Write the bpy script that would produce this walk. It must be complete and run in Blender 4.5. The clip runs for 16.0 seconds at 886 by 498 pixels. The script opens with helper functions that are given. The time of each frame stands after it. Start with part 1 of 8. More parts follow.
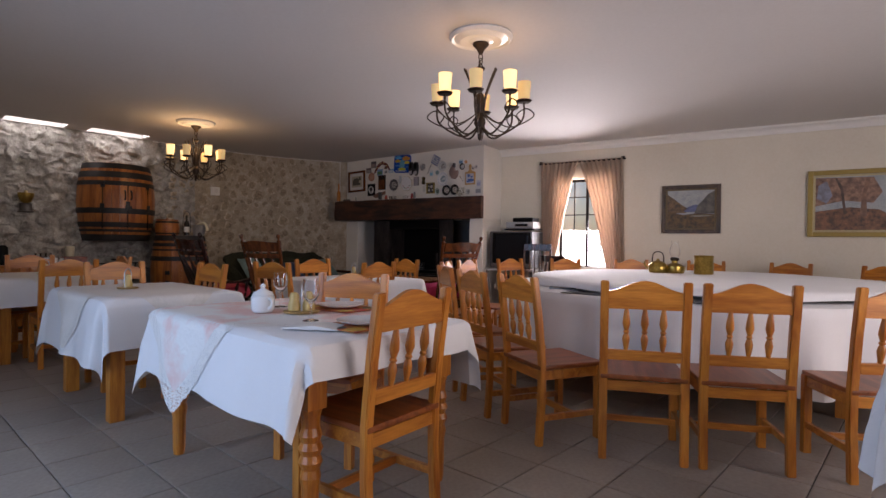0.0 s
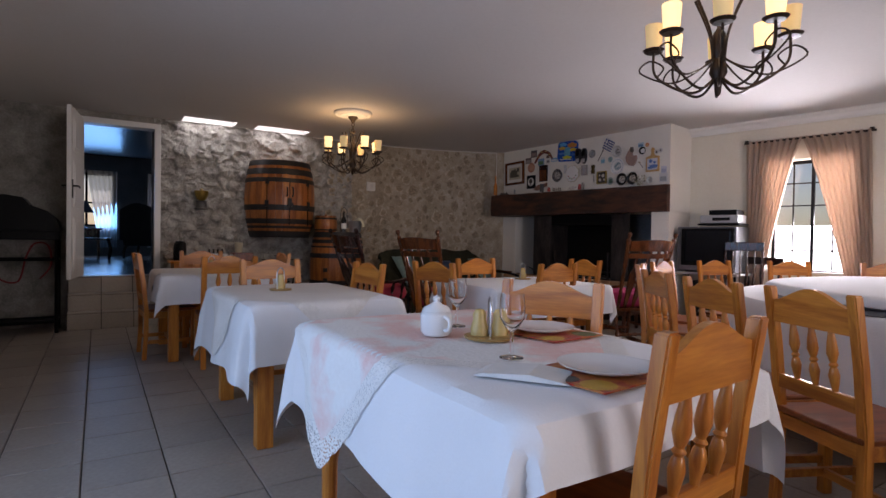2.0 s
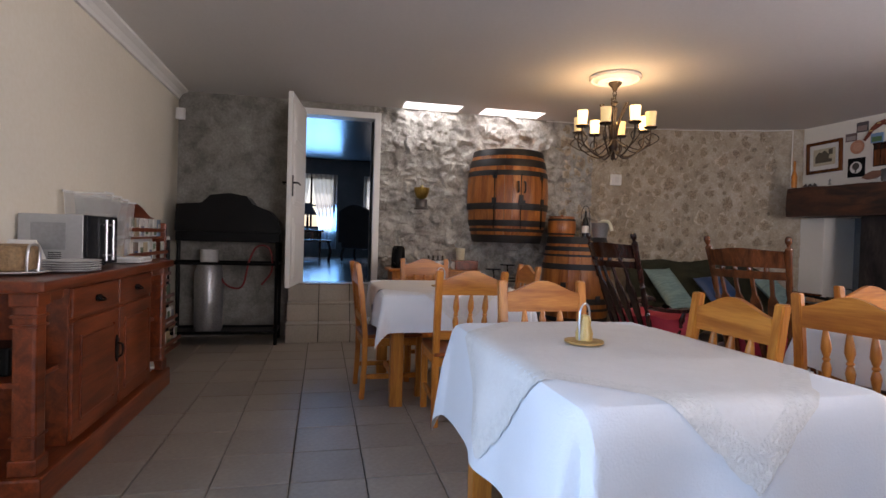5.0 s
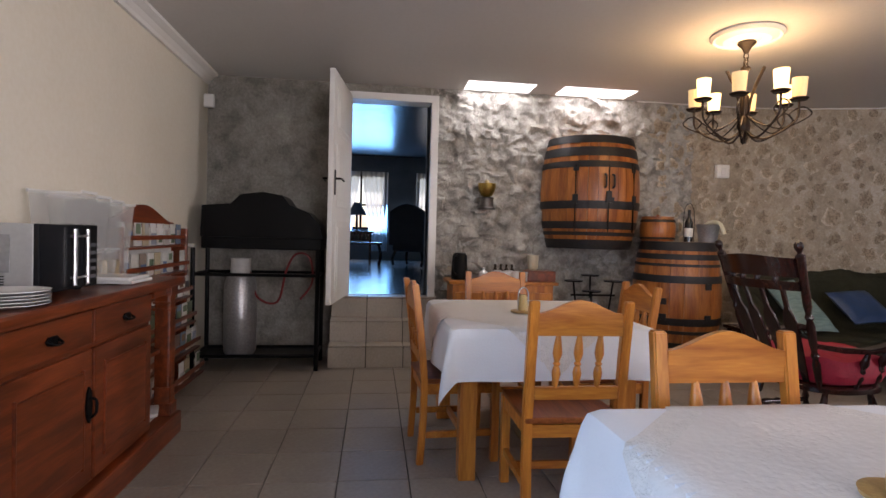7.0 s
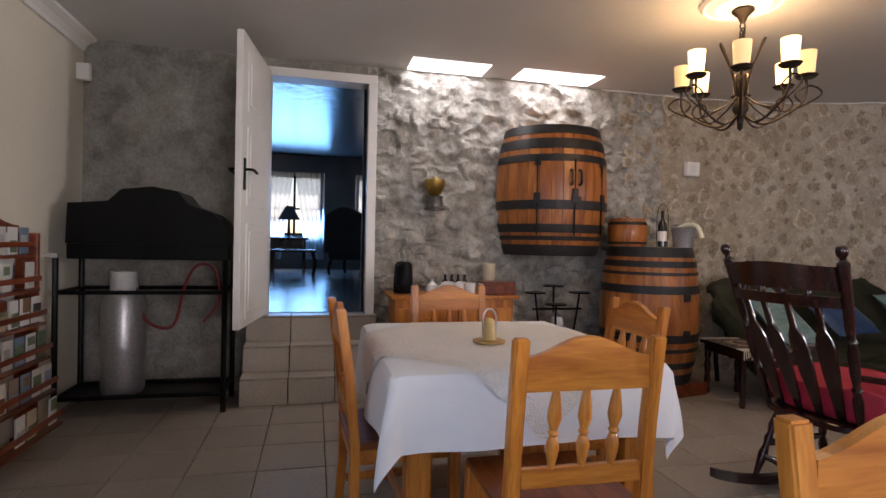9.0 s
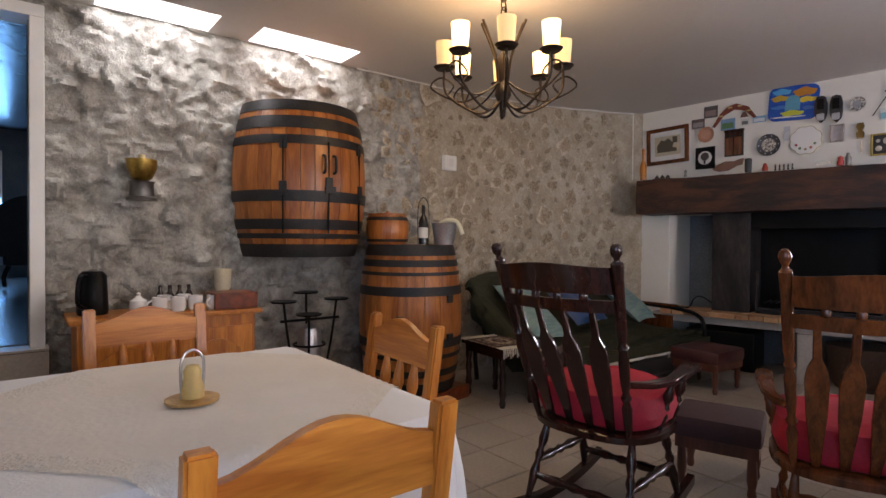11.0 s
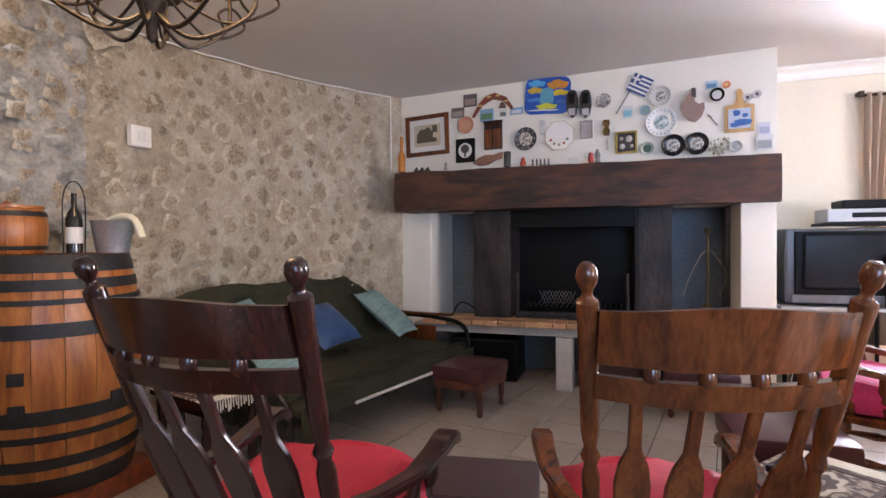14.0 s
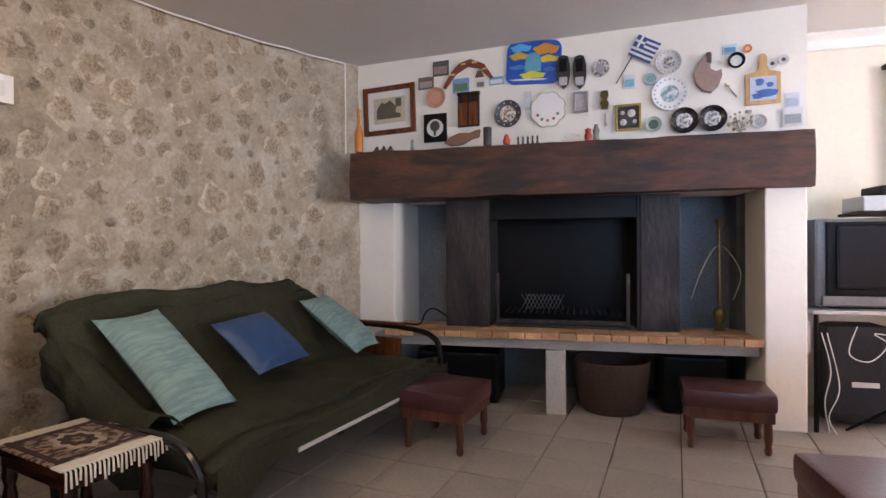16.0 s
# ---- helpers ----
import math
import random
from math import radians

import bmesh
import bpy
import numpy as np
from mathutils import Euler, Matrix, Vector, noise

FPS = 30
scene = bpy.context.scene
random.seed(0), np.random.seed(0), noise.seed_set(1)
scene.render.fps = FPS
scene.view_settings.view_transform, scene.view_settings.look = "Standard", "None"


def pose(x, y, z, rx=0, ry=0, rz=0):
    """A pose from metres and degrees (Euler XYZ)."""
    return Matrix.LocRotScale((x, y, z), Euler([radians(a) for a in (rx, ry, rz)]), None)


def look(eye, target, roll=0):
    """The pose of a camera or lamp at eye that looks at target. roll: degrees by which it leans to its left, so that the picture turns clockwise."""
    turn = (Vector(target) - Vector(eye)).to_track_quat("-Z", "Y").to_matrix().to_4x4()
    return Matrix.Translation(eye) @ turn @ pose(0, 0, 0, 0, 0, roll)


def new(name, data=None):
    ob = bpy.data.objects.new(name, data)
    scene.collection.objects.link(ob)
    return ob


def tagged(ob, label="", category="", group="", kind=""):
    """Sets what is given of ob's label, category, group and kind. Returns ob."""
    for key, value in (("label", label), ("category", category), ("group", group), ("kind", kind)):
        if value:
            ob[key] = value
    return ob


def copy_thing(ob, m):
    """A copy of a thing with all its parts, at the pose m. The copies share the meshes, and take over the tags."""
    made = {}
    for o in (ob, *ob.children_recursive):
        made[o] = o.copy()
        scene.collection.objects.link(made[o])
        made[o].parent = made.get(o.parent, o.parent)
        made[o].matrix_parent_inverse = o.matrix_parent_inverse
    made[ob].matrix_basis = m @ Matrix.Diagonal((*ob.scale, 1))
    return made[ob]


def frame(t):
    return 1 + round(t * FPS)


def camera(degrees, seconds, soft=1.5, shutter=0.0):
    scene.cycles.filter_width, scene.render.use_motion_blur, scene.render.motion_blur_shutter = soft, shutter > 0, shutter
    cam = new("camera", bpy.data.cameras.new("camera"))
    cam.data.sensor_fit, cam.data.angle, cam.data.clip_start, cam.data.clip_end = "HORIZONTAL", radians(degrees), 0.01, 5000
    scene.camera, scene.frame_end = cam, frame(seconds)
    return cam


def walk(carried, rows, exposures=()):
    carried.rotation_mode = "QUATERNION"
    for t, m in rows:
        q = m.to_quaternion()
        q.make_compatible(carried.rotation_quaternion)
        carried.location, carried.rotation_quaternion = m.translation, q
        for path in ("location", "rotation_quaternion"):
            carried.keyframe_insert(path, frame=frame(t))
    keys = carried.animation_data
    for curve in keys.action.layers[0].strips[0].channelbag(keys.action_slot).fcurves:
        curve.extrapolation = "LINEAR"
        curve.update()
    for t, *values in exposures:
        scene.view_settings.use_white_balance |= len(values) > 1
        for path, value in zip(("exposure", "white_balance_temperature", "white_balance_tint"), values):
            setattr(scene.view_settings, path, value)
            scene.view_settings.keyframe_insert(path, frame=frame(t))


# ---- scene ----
cam = camera(79.0, 16.0)
PATH = [
    (0, (-0.569, 0.418, 1.127), (-1.91, 1.902, 1.106), 0.7),
    (0.5, (-0.767, 0.517, 1.13), (-2.112, 1.997, 1.11), 0.7),
    (1, (-0.98, 0.597, 1.13), (-2.368, 2.037, 1.107), 0.7),
    (1.5, (-1.193, 0.715, 1.126), (-2.722, 2.004, 1.099), 0.8),
    (2, (-1.406, 0.786, 1.115), (-3.088, 1.867, 1.079), 0.9),
    (2.5, (-1.697, 0.81, 1.121), (-3.442, 1.787, 1.085), 1.0),
    (3, (-1.957, 0.861, 1.115), (-3.748, 1.75, 1.079), 1.1),
    (3.5, (-2.245, 0.904, 1.121), (-4.099, 1.654, 1.085), 1.1),
    (4, (-2.557, 0.856, 1.122), (-4.458, 1.477, 1.084), 1.3),
    (4.5, (-2.83, 0.842, 1.124), (-4.761, 1.363, 1.088), 1.5),
    (7, (-4.07, 0.874, 1.199), (-6.053, 1.13, 1.148), 1.5),
    (7.5, (-4.301, 0.85, 1.2), (-6.286, 1.094, 1.159), 1.4),
    (8, (-4.504, 0.884, 1.186), (-6.488, 1.135, 1.151), 1.4),
    (10.5, (-5.312, 1.236, 1.21), (-7.006, 2.299, 1.18), 0.6),
    (11, (-5.439, 1.342, 1.218), (-7.006, 2.586, 1.191), 0.4),
    (11.5, (-5.504, 1.458, 1.216), (-6.906, 2.883, 1.189), 0.3),
    (12, (-5.568, 1.627, 1.234), (-6.828, 3.18, 1.205), -0.1),
    (12.5, (-5.645, 1.787, 1.242), (-6.805, 3.415, 1.217), -0.2),
    (13, (-5.734, 1.922, 1.257), (-6.788, 3.622, 1.231), -0.3),
    (13.5, (-5.799, 2.111, 1.242), (-6.781, 3.853, 1.217), -0.3),
    (14, (-5.877, 2.31, 1.24), (-6.828, 4.069, 1.214), -0.4),
    (14.5, (-6.008, 2.495, 1.234), (-6.935, 4.267, 1.208), -0.3),
    (15, (-6.103, 2.659, 1.219), (-6.99, 4.451, 1.194), -0.3),
    (15.5, (-6.178, 2.859, 1.19), (-7.037, 4.666, 1.175), -0.3),
    (16, (-6.333, 2.971, 1.183), (-7.132, 4.804, 1.165), -0.5),
]
EXPOSURES = [(0, -0.88, 7250, 27), (2.5, -0.82, 6850, 25), (4.5, -0.05, 6900, 22), (8, 0.38, 6850, 22), (11, 0.40, 6850, 20), (12.3, 0.75, 6700, 20), (13.5, 1.12, 6450, 20), (16, 1.27, 6520, 19)]
walk(cam, [(t, look(eye, target, roll)) for t, eye, target, roll in PATH], EXPOSURES)

# ---- world, sun, large lights ----
world = bpy.data.worlds.new("world")
scene.world = world
world.use_nodes = True
wn = world.node_tree
sky = wn.nodes.new("ShaderNodeTexSky")
sky.sky_type = 'NISHITA'
sky.sun_disc = False
sky.sun_elevation = radians(52)
sky.sun_rotation = radians(278)
wn.links.new(sky.outputs[0], wn.nodes["Background"].inputs[0])
wn.nodes["Background"].inputs[1].default_value = 0.14
sun = new("sun", bpy.data.lights.new("sun", "SUN"))
sun.data.energy, sun.data.angle, sun.data.color = 3.0, radians(0.5), (1, 0.95, 0.88)
sun.matrix_world = look((-20, 3, 26), (0, 0, 0))


def area(name, eye, target, sx, sy, watts, colour, spread=180):
    lamp = new(name, bpy.data.lights.new(name, "AREA"))
    lamp.data.shape, lamp.data.size, lamp.data.size_y = "RECTANGLE", sx, sy
    lamp.data.energy, lamp.data.color = watts, colour
    lamp.matrix_world = look(eye, target)
    lamp.data.spread = radians(spread)
    return lamp


def bulb(name, place, watts, colour, size=0.12):
    lamp = new(name, bpy.data.lights.new(name, "POINT"))
    lamp.data.energy, lamp.data.color, lamp.data.shadow_soft_size = watts, colour, size
    lamp.location = place
    return lamp


CEIL = 2.63
SOUTH = -0.68
EAST = 2.6
TURN_N = radians(9.8)
U = Vector((math.cos(TURN_N), math.sin(TURN_N), 0))
N = Vector((-math.sin(TURN_N), math.cos(TURN_N), 0))
TURN_B = radians(3.3)
U2 = Vector((math.cos(TURN_B), math.sin(TURN_B), 0))
N2 = Vector((-math.sin(TURN_B), math.cos(TURN_B), 0))
B0 = Vector((-5.60, 6.88, 0))
BACK = 0.62


def nplace(s, off, z):
    """A place by the north wall: s along it from the chimney breast's corner, off behind the breast's face."""
    return B0 + U * s + N * off + Vector((0, 0, z))


def bpose(s, off, z):
    """The same on the face of the upper breast, which is turned less."""
    p = B0 + U2 * s + N2 * off
    return pose(p.x, p.y, z, 0, 0, 3.3)


def npose(s, off, z, turn=0):
    p = nplace(s, off, z)
    return pose(p.x, p.y, p.z, 0, 0, 9.8 + turn)


area("daylight_north", nplace(1.35, BACK + 0.16, 1.45), nplace(1.35, BACK - 2, 1.25), 0.95, 1.3, 270, (0.88, 0.93, 1.0), 130)
area("daylight_south", (-2.9, SOUTH - 0.12, 1.25), (-2.9, 2, 0.5), 3.0, 2.0, 72, (0.36, 0.62, 1.0), 135)
area("daylight_east", (EAST + 0.12, 3.6, 1.45), (0, 4.0, 2.35), 2.4, 1.5, 205, (0.92, 0.95, 1.0))
area("daylight_slot", (-9.14, 2.03, CEIL + 0.10), (-9.17, 2.03, 0), 0.60, 0.16, 4, (0.92, 0.97, 1.0))
area("daylight_slot", (-9.14, 2.99, CEIL + 0.10), (-9.17, 2.99, 0), 0.70, 0.16, 4, (0.92, 0.97, 1.0))
area("daylight_lounge", (-16.35, 0.6, 2.0), (-9.5, 0.8, 1.2), 1.3, 1.5, 50, (0.16, 0.48, 1.0))

# ---- materials ----


def material(name, colour, rough=0.6, metal=0.0, vary=0.15, scale=6.0, bump=0.1, fine=60.0, second=None, spread=0.5, stretch=(1, 1, 1), random_amount=0.0, spec=0.5, sheen=0.0, local=True):
    m = bpy.data.materials.new(name)
    m.use_nodes = True
    t = m.node_tree
    p = t.nodes["Principled BSDF"]
    p.inputs["Roughness"].default_value, p.inputs["Metallic"].default_value = rough, metal
    p.inputs["Specular IOR Level"].default_value = spec
    if sheen:
        p.inputs["Sheen Weight"].default_value = sheen
    co = t.nodes.new("ShaderNodeTexCoord")
    mp = t.nodes.new("ShaderNodeMapping")
    mp.inputs["Scale"].default_value = stretch
    t.links.new(co.outputs["Object"], mp.inputs[0])
    big = t.nodes.new("ShaderNodeTexNoise")
    big.inputs["Scale"].default_value, big.inputs["Detail"].default_value = scale, 4
    small = t.nodes.new("ShaderNodeTexNoise")
    small.inputs["Scale"].default_value, small.inputs["Detail"].default_value = fine, 3
    t.links.new(mp.outputs[0], big.inputs[0])
    t.links.new(mp.outputs[0], small.inputs[0])
    ramp = t.nodes.new("ShaderNodeValToRGB")
    dark = tuple(c * (1 - vary) for c in colour)
    ramp.color_ramp.elements[0].color = (*(second or dark), 1)
    ramp.color_ramp.elements[1].color = (*colour, 1)
    ramp.color_ramp.elements[0].position, ramp.color_ramp.elements[1].position = 0.5 - spread / 2, 0.5 + spread / 2
    t.links.new(big.outputs[0], ramp.inputs[0])
    mix = t.nodes.new("ShaderNodeMixRGB")
    mix.blend_type = 'OVERLAY'
    mix.inputs[0].default_value = min(1.0, vary * 1.5)
    t.links.new(ramp.outputs[0], mix.inputs[1])
    t.links.new(small.outputs[0], mix.inputs[2])
    out = mix.outputs[0]
    if random_amount:
        info = t.nodes.new("ShaderNodeObjectInfo")
        rr = t.nodes.new("ShaderNodeMapRange")
        rr.inputs[3].default_value, rr.inputs[4].default_value = 1 - random_amount, 1 + random_amount
        t.links.new(info.outputs["Random"], rr.inputs[0])
        hsv = t.nodes.new("ShaderNodeHueSaturation")
        t.links.new(rr.outputs[0], hsv.inputs["Value"])
        t.links.new(out, hsv.inputs["Color"])
        out = hsv.outputs[0]
    t.links.new(out, p.inputs["Base Color"])
    if bump:
        b = t.nodes.new("ShaderNodeBump")
        b.inputs["Strength"].default_value, b.inputs["Distance"].default_value = bump, 0.01
        t.links.new(small.outputs[0], b.inputs["Height"])
        t.links.new(b.outputs[0], p.inputs["Normal"])
    return m


def wood(name, light, dark, rough=0.4, scale=1.0, random_amount=0.12, axis=2, bump=0.05, grain=9.0):
    m = bpy.data.materials.new(name)
    m.use_nodes = True
    t = m.node_tree
    p = t.nodes["Principled BSDF"]
    p.inputs["Roughness"].default_value = rough
    co = t.nodes.new("ShaderNodeTexCoord")
    info = t.nodes.new("ShaderNodeObjectInfo")
    add = t.nodes.new("ShaderNodeVectorMath")
    add.operation = 'MULTIPLY_ADD'
    t.links.new(info.outputs["Random"], add.inputs[0])
    add.inputs[1].default_value = (7, 11, 5)
    t.links.new(co.outputs["Object"], add.inputs[2])
    mp = t.nodes.new("ShaderNodeMapping")
    sc = [grain * scale] * 3
    sc[axis] = 0.9 * scale
    mp.inputs["Scale"].default_value = sc
    t.links.new(add.outputs[0], mp.inputs[0])
    n = t.nodes.new("ShaderNodeTexNoise")
    n.inputs["Scale"].default_value, n.inputs["Detail"].default_value, n.inputs["Distortion"].default_value = 2.2, 5, 0.6
    t.links.new(mp.outputs[0], n.inputs[0])
    fine = t.nodes.new("ShaderNodeTexNoise")
    fine.inputs["Scale"].default_value, fine.inputs["Detail"].default_value = 14, 2
    t.links.new(mp.outputs[0], fine.inputs[0])
    ramp = t.nodes.new("ShaderNodeValToRGB")
    ramp.color_ramp.elements[0].color, ramp.color_ramp.elements[1].color = (*dark, 1), (*light, 1)
    ramp.color_ramp.elements[0].position, ramp.color_ramp.elements[1].position = 0.36, 0.62
    t.links.new(n.outputs[0], ramp.inputs[0])
    mix = t.nodes.new("ShaderNodeMixRGB")
    mix.blend_type = 'SOFT_LIGHT'
    mix.inputs[0].default_value = 0.5
    t.links.new(ramp.outputs[0], mix.inputs[1])
    t.links.new(fine.outputs[0], mix.inputs[2])
    rr = t.nodes.new("ShaderNodeMapRange")
    rr.inputs[3].default_value, rr.inputs[4].default_value = 1 - random_amount, 1 + random_amount
    t.links.new(info.outputs["Random"], rr.inputs[0])
    hsv = t.nodes.new("ShaderNodeHueSaturation")
    t.links.new(rr.outputs[0], hsv.inputs["Value"])
    t.links.new(mix.outputs[0], hsv.inputs["Color"])
    t.links.new(hsv.outputs[0], p.inputs["Base Color"])
    b = t.nodes.new("ShaderNodeBump")
    b.inputs["Strength"].default_value, b.inputs["Distance"].default_value = bump, 0.005
    t.links.new(fine.outputs[0], b.inputs["Height"])
    t.links.new(b.outputs[0], p.inputs["Normal"])
    return m


def emissive(name, colour, strength):
    m = bpy.data.materials.new(name)
    m.use_nodes = True
    p = m.node_tree.nodes["Principled BSDF"]
    p.inputs["Base Color"].default_value = (*colour, 1)
    p.inputs["Emission Color"].default_value = (*colour, 1)
    p.inputs["Emission Strength"].default_value = strength
    p.inputs["Roughness"].default_value = 0.5
    return m


def glass(name, colour=(1, 1, 1), rough=0.02):
    m = bpy.data.materials.new(name)
    m.use_nodes = True
    p = m.node_tree.nodes["Principled BSDF"]
    p.inputs["Base Color"].default_value = (*colour, 1)
    p.inputs["Transmission Weight"].default_value = 1.0
    p.inputs["Roughness"].default_value = rough
    p.inputs["IOR"].default_value = 1.3
    return m


def stone_material(name, colour, second, patches, vein, patch_scale=5.5):
    """Rubble stone under a wash of mortar: patches of stone, pale mortar veins, grain and pits."""
    m = bpy.data.materials.new(name)
    m.use_nodes = True
    t = m.node_tree
    p = t.nodes["Principled BSDF"]
    p.inputs["Roughness"].default_value = 0.92
    co = t.nodes.new("ShaderNodeTexCoord")
    warp = t.nodes.new("ShaderNodeTexNoise")
    warp.inputs["Scale"].default_value, warp.inputs["Detail"].default_value = 6, 4
    t.links.new(co.outputs["Object"], warp.inputs[0])
    mix0 = t.nodes.new("ShaderNodeMixRGB")
    mix0.inputs[0].default_value = 0.12
    t.links.new(co.outputs["Object"], mix0.inputs[1])
    t.links.new(warp.outputs["Color"], mix0.inputs[2])
    n1 = t.nodes.new("ShaderNodeTexNoise")
    n1.inputs["Scale"].default_value, n1.inputs["Detail"].default_value, n1.inputs["Roughness"].default_value = patch_scale, 6, 0.65
    t.links.new(mix0.outputs[0], n1.inputs[0])
    n2 = t.nodes.new("ShaderNodeTexNoise")
    n2.inputs["Scale"].default_value, n2.inputs["Detail"].default_value, n2.inputs["Roughness"].default_value = 42, 6, 0.7
    t.links.new(co.outputs["Object"], n2.inputs[0])
    r1 = t.nodes.new("ShaderNodeValToRGB")
    e = r1.color_ramp.elements
    e[0].position, e[0].color = 0.30, (*patches, 1)
    e[1].position, e[1].color = 0.66, (*vein, 1)
    mid = r1.color_ramp.elements.new(0.48)
    mid.color = (*colour, 1)
    mid2 = r1.color_ramp.elements.new(0.40)
    mid2.color = (*second, 1)
    t.links.new(n1.outputs[0], r1.inputs[0])
    info = t.nodes.new("ShaderNodeObjectInfo")
    rr = t.nodes.new("ShaderNodeMapRange")
    rr.inputs[3].default_value, rr.inputs[4].default_value = 0.75, 1.2
    t.links.new(info.outputs["Random"], rr.inputs[0])
    ov = t.nodes.new("ShaderNodeMixRGB")
    ov.blend_type = 'OVERLAY'
    ov.inputs[0].default_value = 0.55
    t.links.new(r1.outputs[0], ov.inputs[1])
    t.links.new(n2.outputs[0], ov.inputs[2])
    hsv = t.nodes.new("ShaderNodeHueSaturation")
    t.links.new(rr.outputs[0], hsv.inputs["Value"])
    t.links.new(ov.outputs[0], hsv.inputs["Color"])
    t.links.new(hsv.outputs[0], p.inputs["Base Color"])
    b = t.nodes.new("ShaderNodeBump")
    b.inputs["Strength"].default_value, b.inputs["Distance"].default_value = 0.6, 0.02
    t.links.new(n2.outputs[0], b.inputs["Height"])
    b2 = t.nodes.new("ShaderNodeBump")
    b2.inputs["Strength"].default_value, b2.inputs["Distance"].default_value = 0.7, 0.05
    t.links.new(n1.outputs[0], b2.inputs["Height"])
    t.links.new(b2.outputs[0], b.inputs["Normal"])
    t.links.new(b.outputs[0], p.inputs["Normal"])
    return m


def lace(name, colour):
    """Open-work cotton: a mesh of round holes between threads."""
    m = bpy.data.materials.new(name)
    m.use_nodes = True
    t = m.node_tree
    p = t.nodes["Principled BSDF"]
    p.inputs["Base Color"].default_value = (*colour, 1)
    p.inputs["Roughness"].default_value = 0.9
    co = t.nodes.new("ShaderNodeTexCoord")
    v = t.nodes.new("ShaderNodeTexVoronoi")
    v.inputs["Scale"].default_value = 130
    t.links.new(co.outputs["Object"], v.inputs["Vector"])
    r = t.nodes.new("ShaderNodeValToRGB")
    r.color_ramp.elements[0].position, r.color_ramp.elements[1].position = 0.30, 0.42
    t.links.new(v.outputs["Distance"], r.inputs[0])
    t.links.new(r.outputs[0], p.inputs["Alpha"])
    return m


def smeared_stone(name, stone, fleck, mortar, pale):
    """A field stone whose rim is smeared over with mortar in ragged patches."""
    m = bpy.data.materials.new(name)
    m.use_nodes = True
    t = m.node_tree
    p = t.nodes["Principled BSDF"]
    p.inputs["Roughness"].default_value = 0.93
    co = t.nodes.new("ShaderNodeTexCoord")
    info = t.nodes.new("ShaderNodeObjectInfo")
    shift = t.nodes.new("ShaderNodeVectorMath")
    shift.operation = 'MULTIPLY_ADD'
    shift.inputs[1].default_value = (31, 17, 23)
    t.links.new(info.outputs["Random"], shift.inputs[0])
    t.links.new(co.outputs["Object"], shift.inputs[2])
    flat_ = t.nodes.new("ShaderNodeVectorMath")
    flat_.operation = 'MULTIPLY'
    flat_.inputs[1].default_value = (0, 1, 1)
    t.links.new(co.outputs["Object"], flat_.inputs[0])
    far_ = t.nodes.new("ShaderNodeVectorMath")
    far_.operation = 'LENGTH'
    t.links.new(flat_.outputs[0], far_.inputs[0])
    ragged = t.nodes.new("ShaderNodeTexNoise")
    ragged.inputs["Scale"].default_value, ragged.inputs["Detail"].default_value = 4.5, 6
    ragged.inputs["Roughness"].default_value = 0.7
    t.links.new(shift.outputs[0], ragged.inputs[0])
    rim = t.nodes.new("ShaderNodeMath")
    rim.operation = 'MULTIPLY_ADD'
    rim.inputs[1].default_value = 0.75
    t.links.new(ragged.outputs[0], rim.inputs[0])
    t.links.new(far_.outputs["Value"], rim.inputs[2])
    mask = t.nodes.new("ShaderNodeMapRange")
    mask.inputs[1].default_value, mask.inputs[2].default_value = 0.62, 0.80
    t.links.new(rim.outputs[0], mask.inputs[0])
    grain = t.nodes.new("ShaderNodeTexNoise")
    grain.inputs["Scale"].default_value, grain.inputs["Detail"].default_value = 11, 5
    t.links.new(shift.outputs[0], grain.inputs[0])
    pair = []
    for dark, light in ((fleck, stone), (mortar, pale)):
        r = t.nodes.new("ShaderNodeValToRGB")
        r.color_ramp.elements[0].position, r.color_ramp.elements[1].position = 0.36, 0.60
        r.color_ramp.elements[0].color, r.color_ramp.elements[1].color = (*dark, 1), (*light, 1)
        t.links.new(grain.outputs[0], r.inputs[0])
        pair.append(r)
    mix = t.nodes.new("ShaderNodeMixRGB")
    t.links.new(mask.outputs[0], mix.inputs[0])
    t.links.new(pair[0].outputs[0], mix.inputs[1])
    t.links.new(pair[1].outputs[0], mix.inputs[2])
    rr = t.nodes.new("ShaderNodeMapRange")
    rr.inputs[3].default_value, rr.inputs[4].default_value = 0.86, 1.16
    t.links.new(info.outputs["Random"], rr.inputs[0])
    hsv = t.nodes.new("ShaderNodeHueSaturation")
    t.links.new(rr.outputs[0], hsv.inputs["Value"])
    t.links.new(mix.outputs[0], hsv.inputs["Color"])
    t.links.new(hsv.outputs[0], p.inputs["Base Color"])
    b = t.nodes.new("ShaderNodeBump")
    b.inputs["Strength"].default_value, b.inputs["Distance"].default_value = 0.5, 0.02
    t.links.new(grain.outputs[0], b.inputs["Height"])
    t.links.new(b.outputs[0], p.inputs["Normal"])
    return m


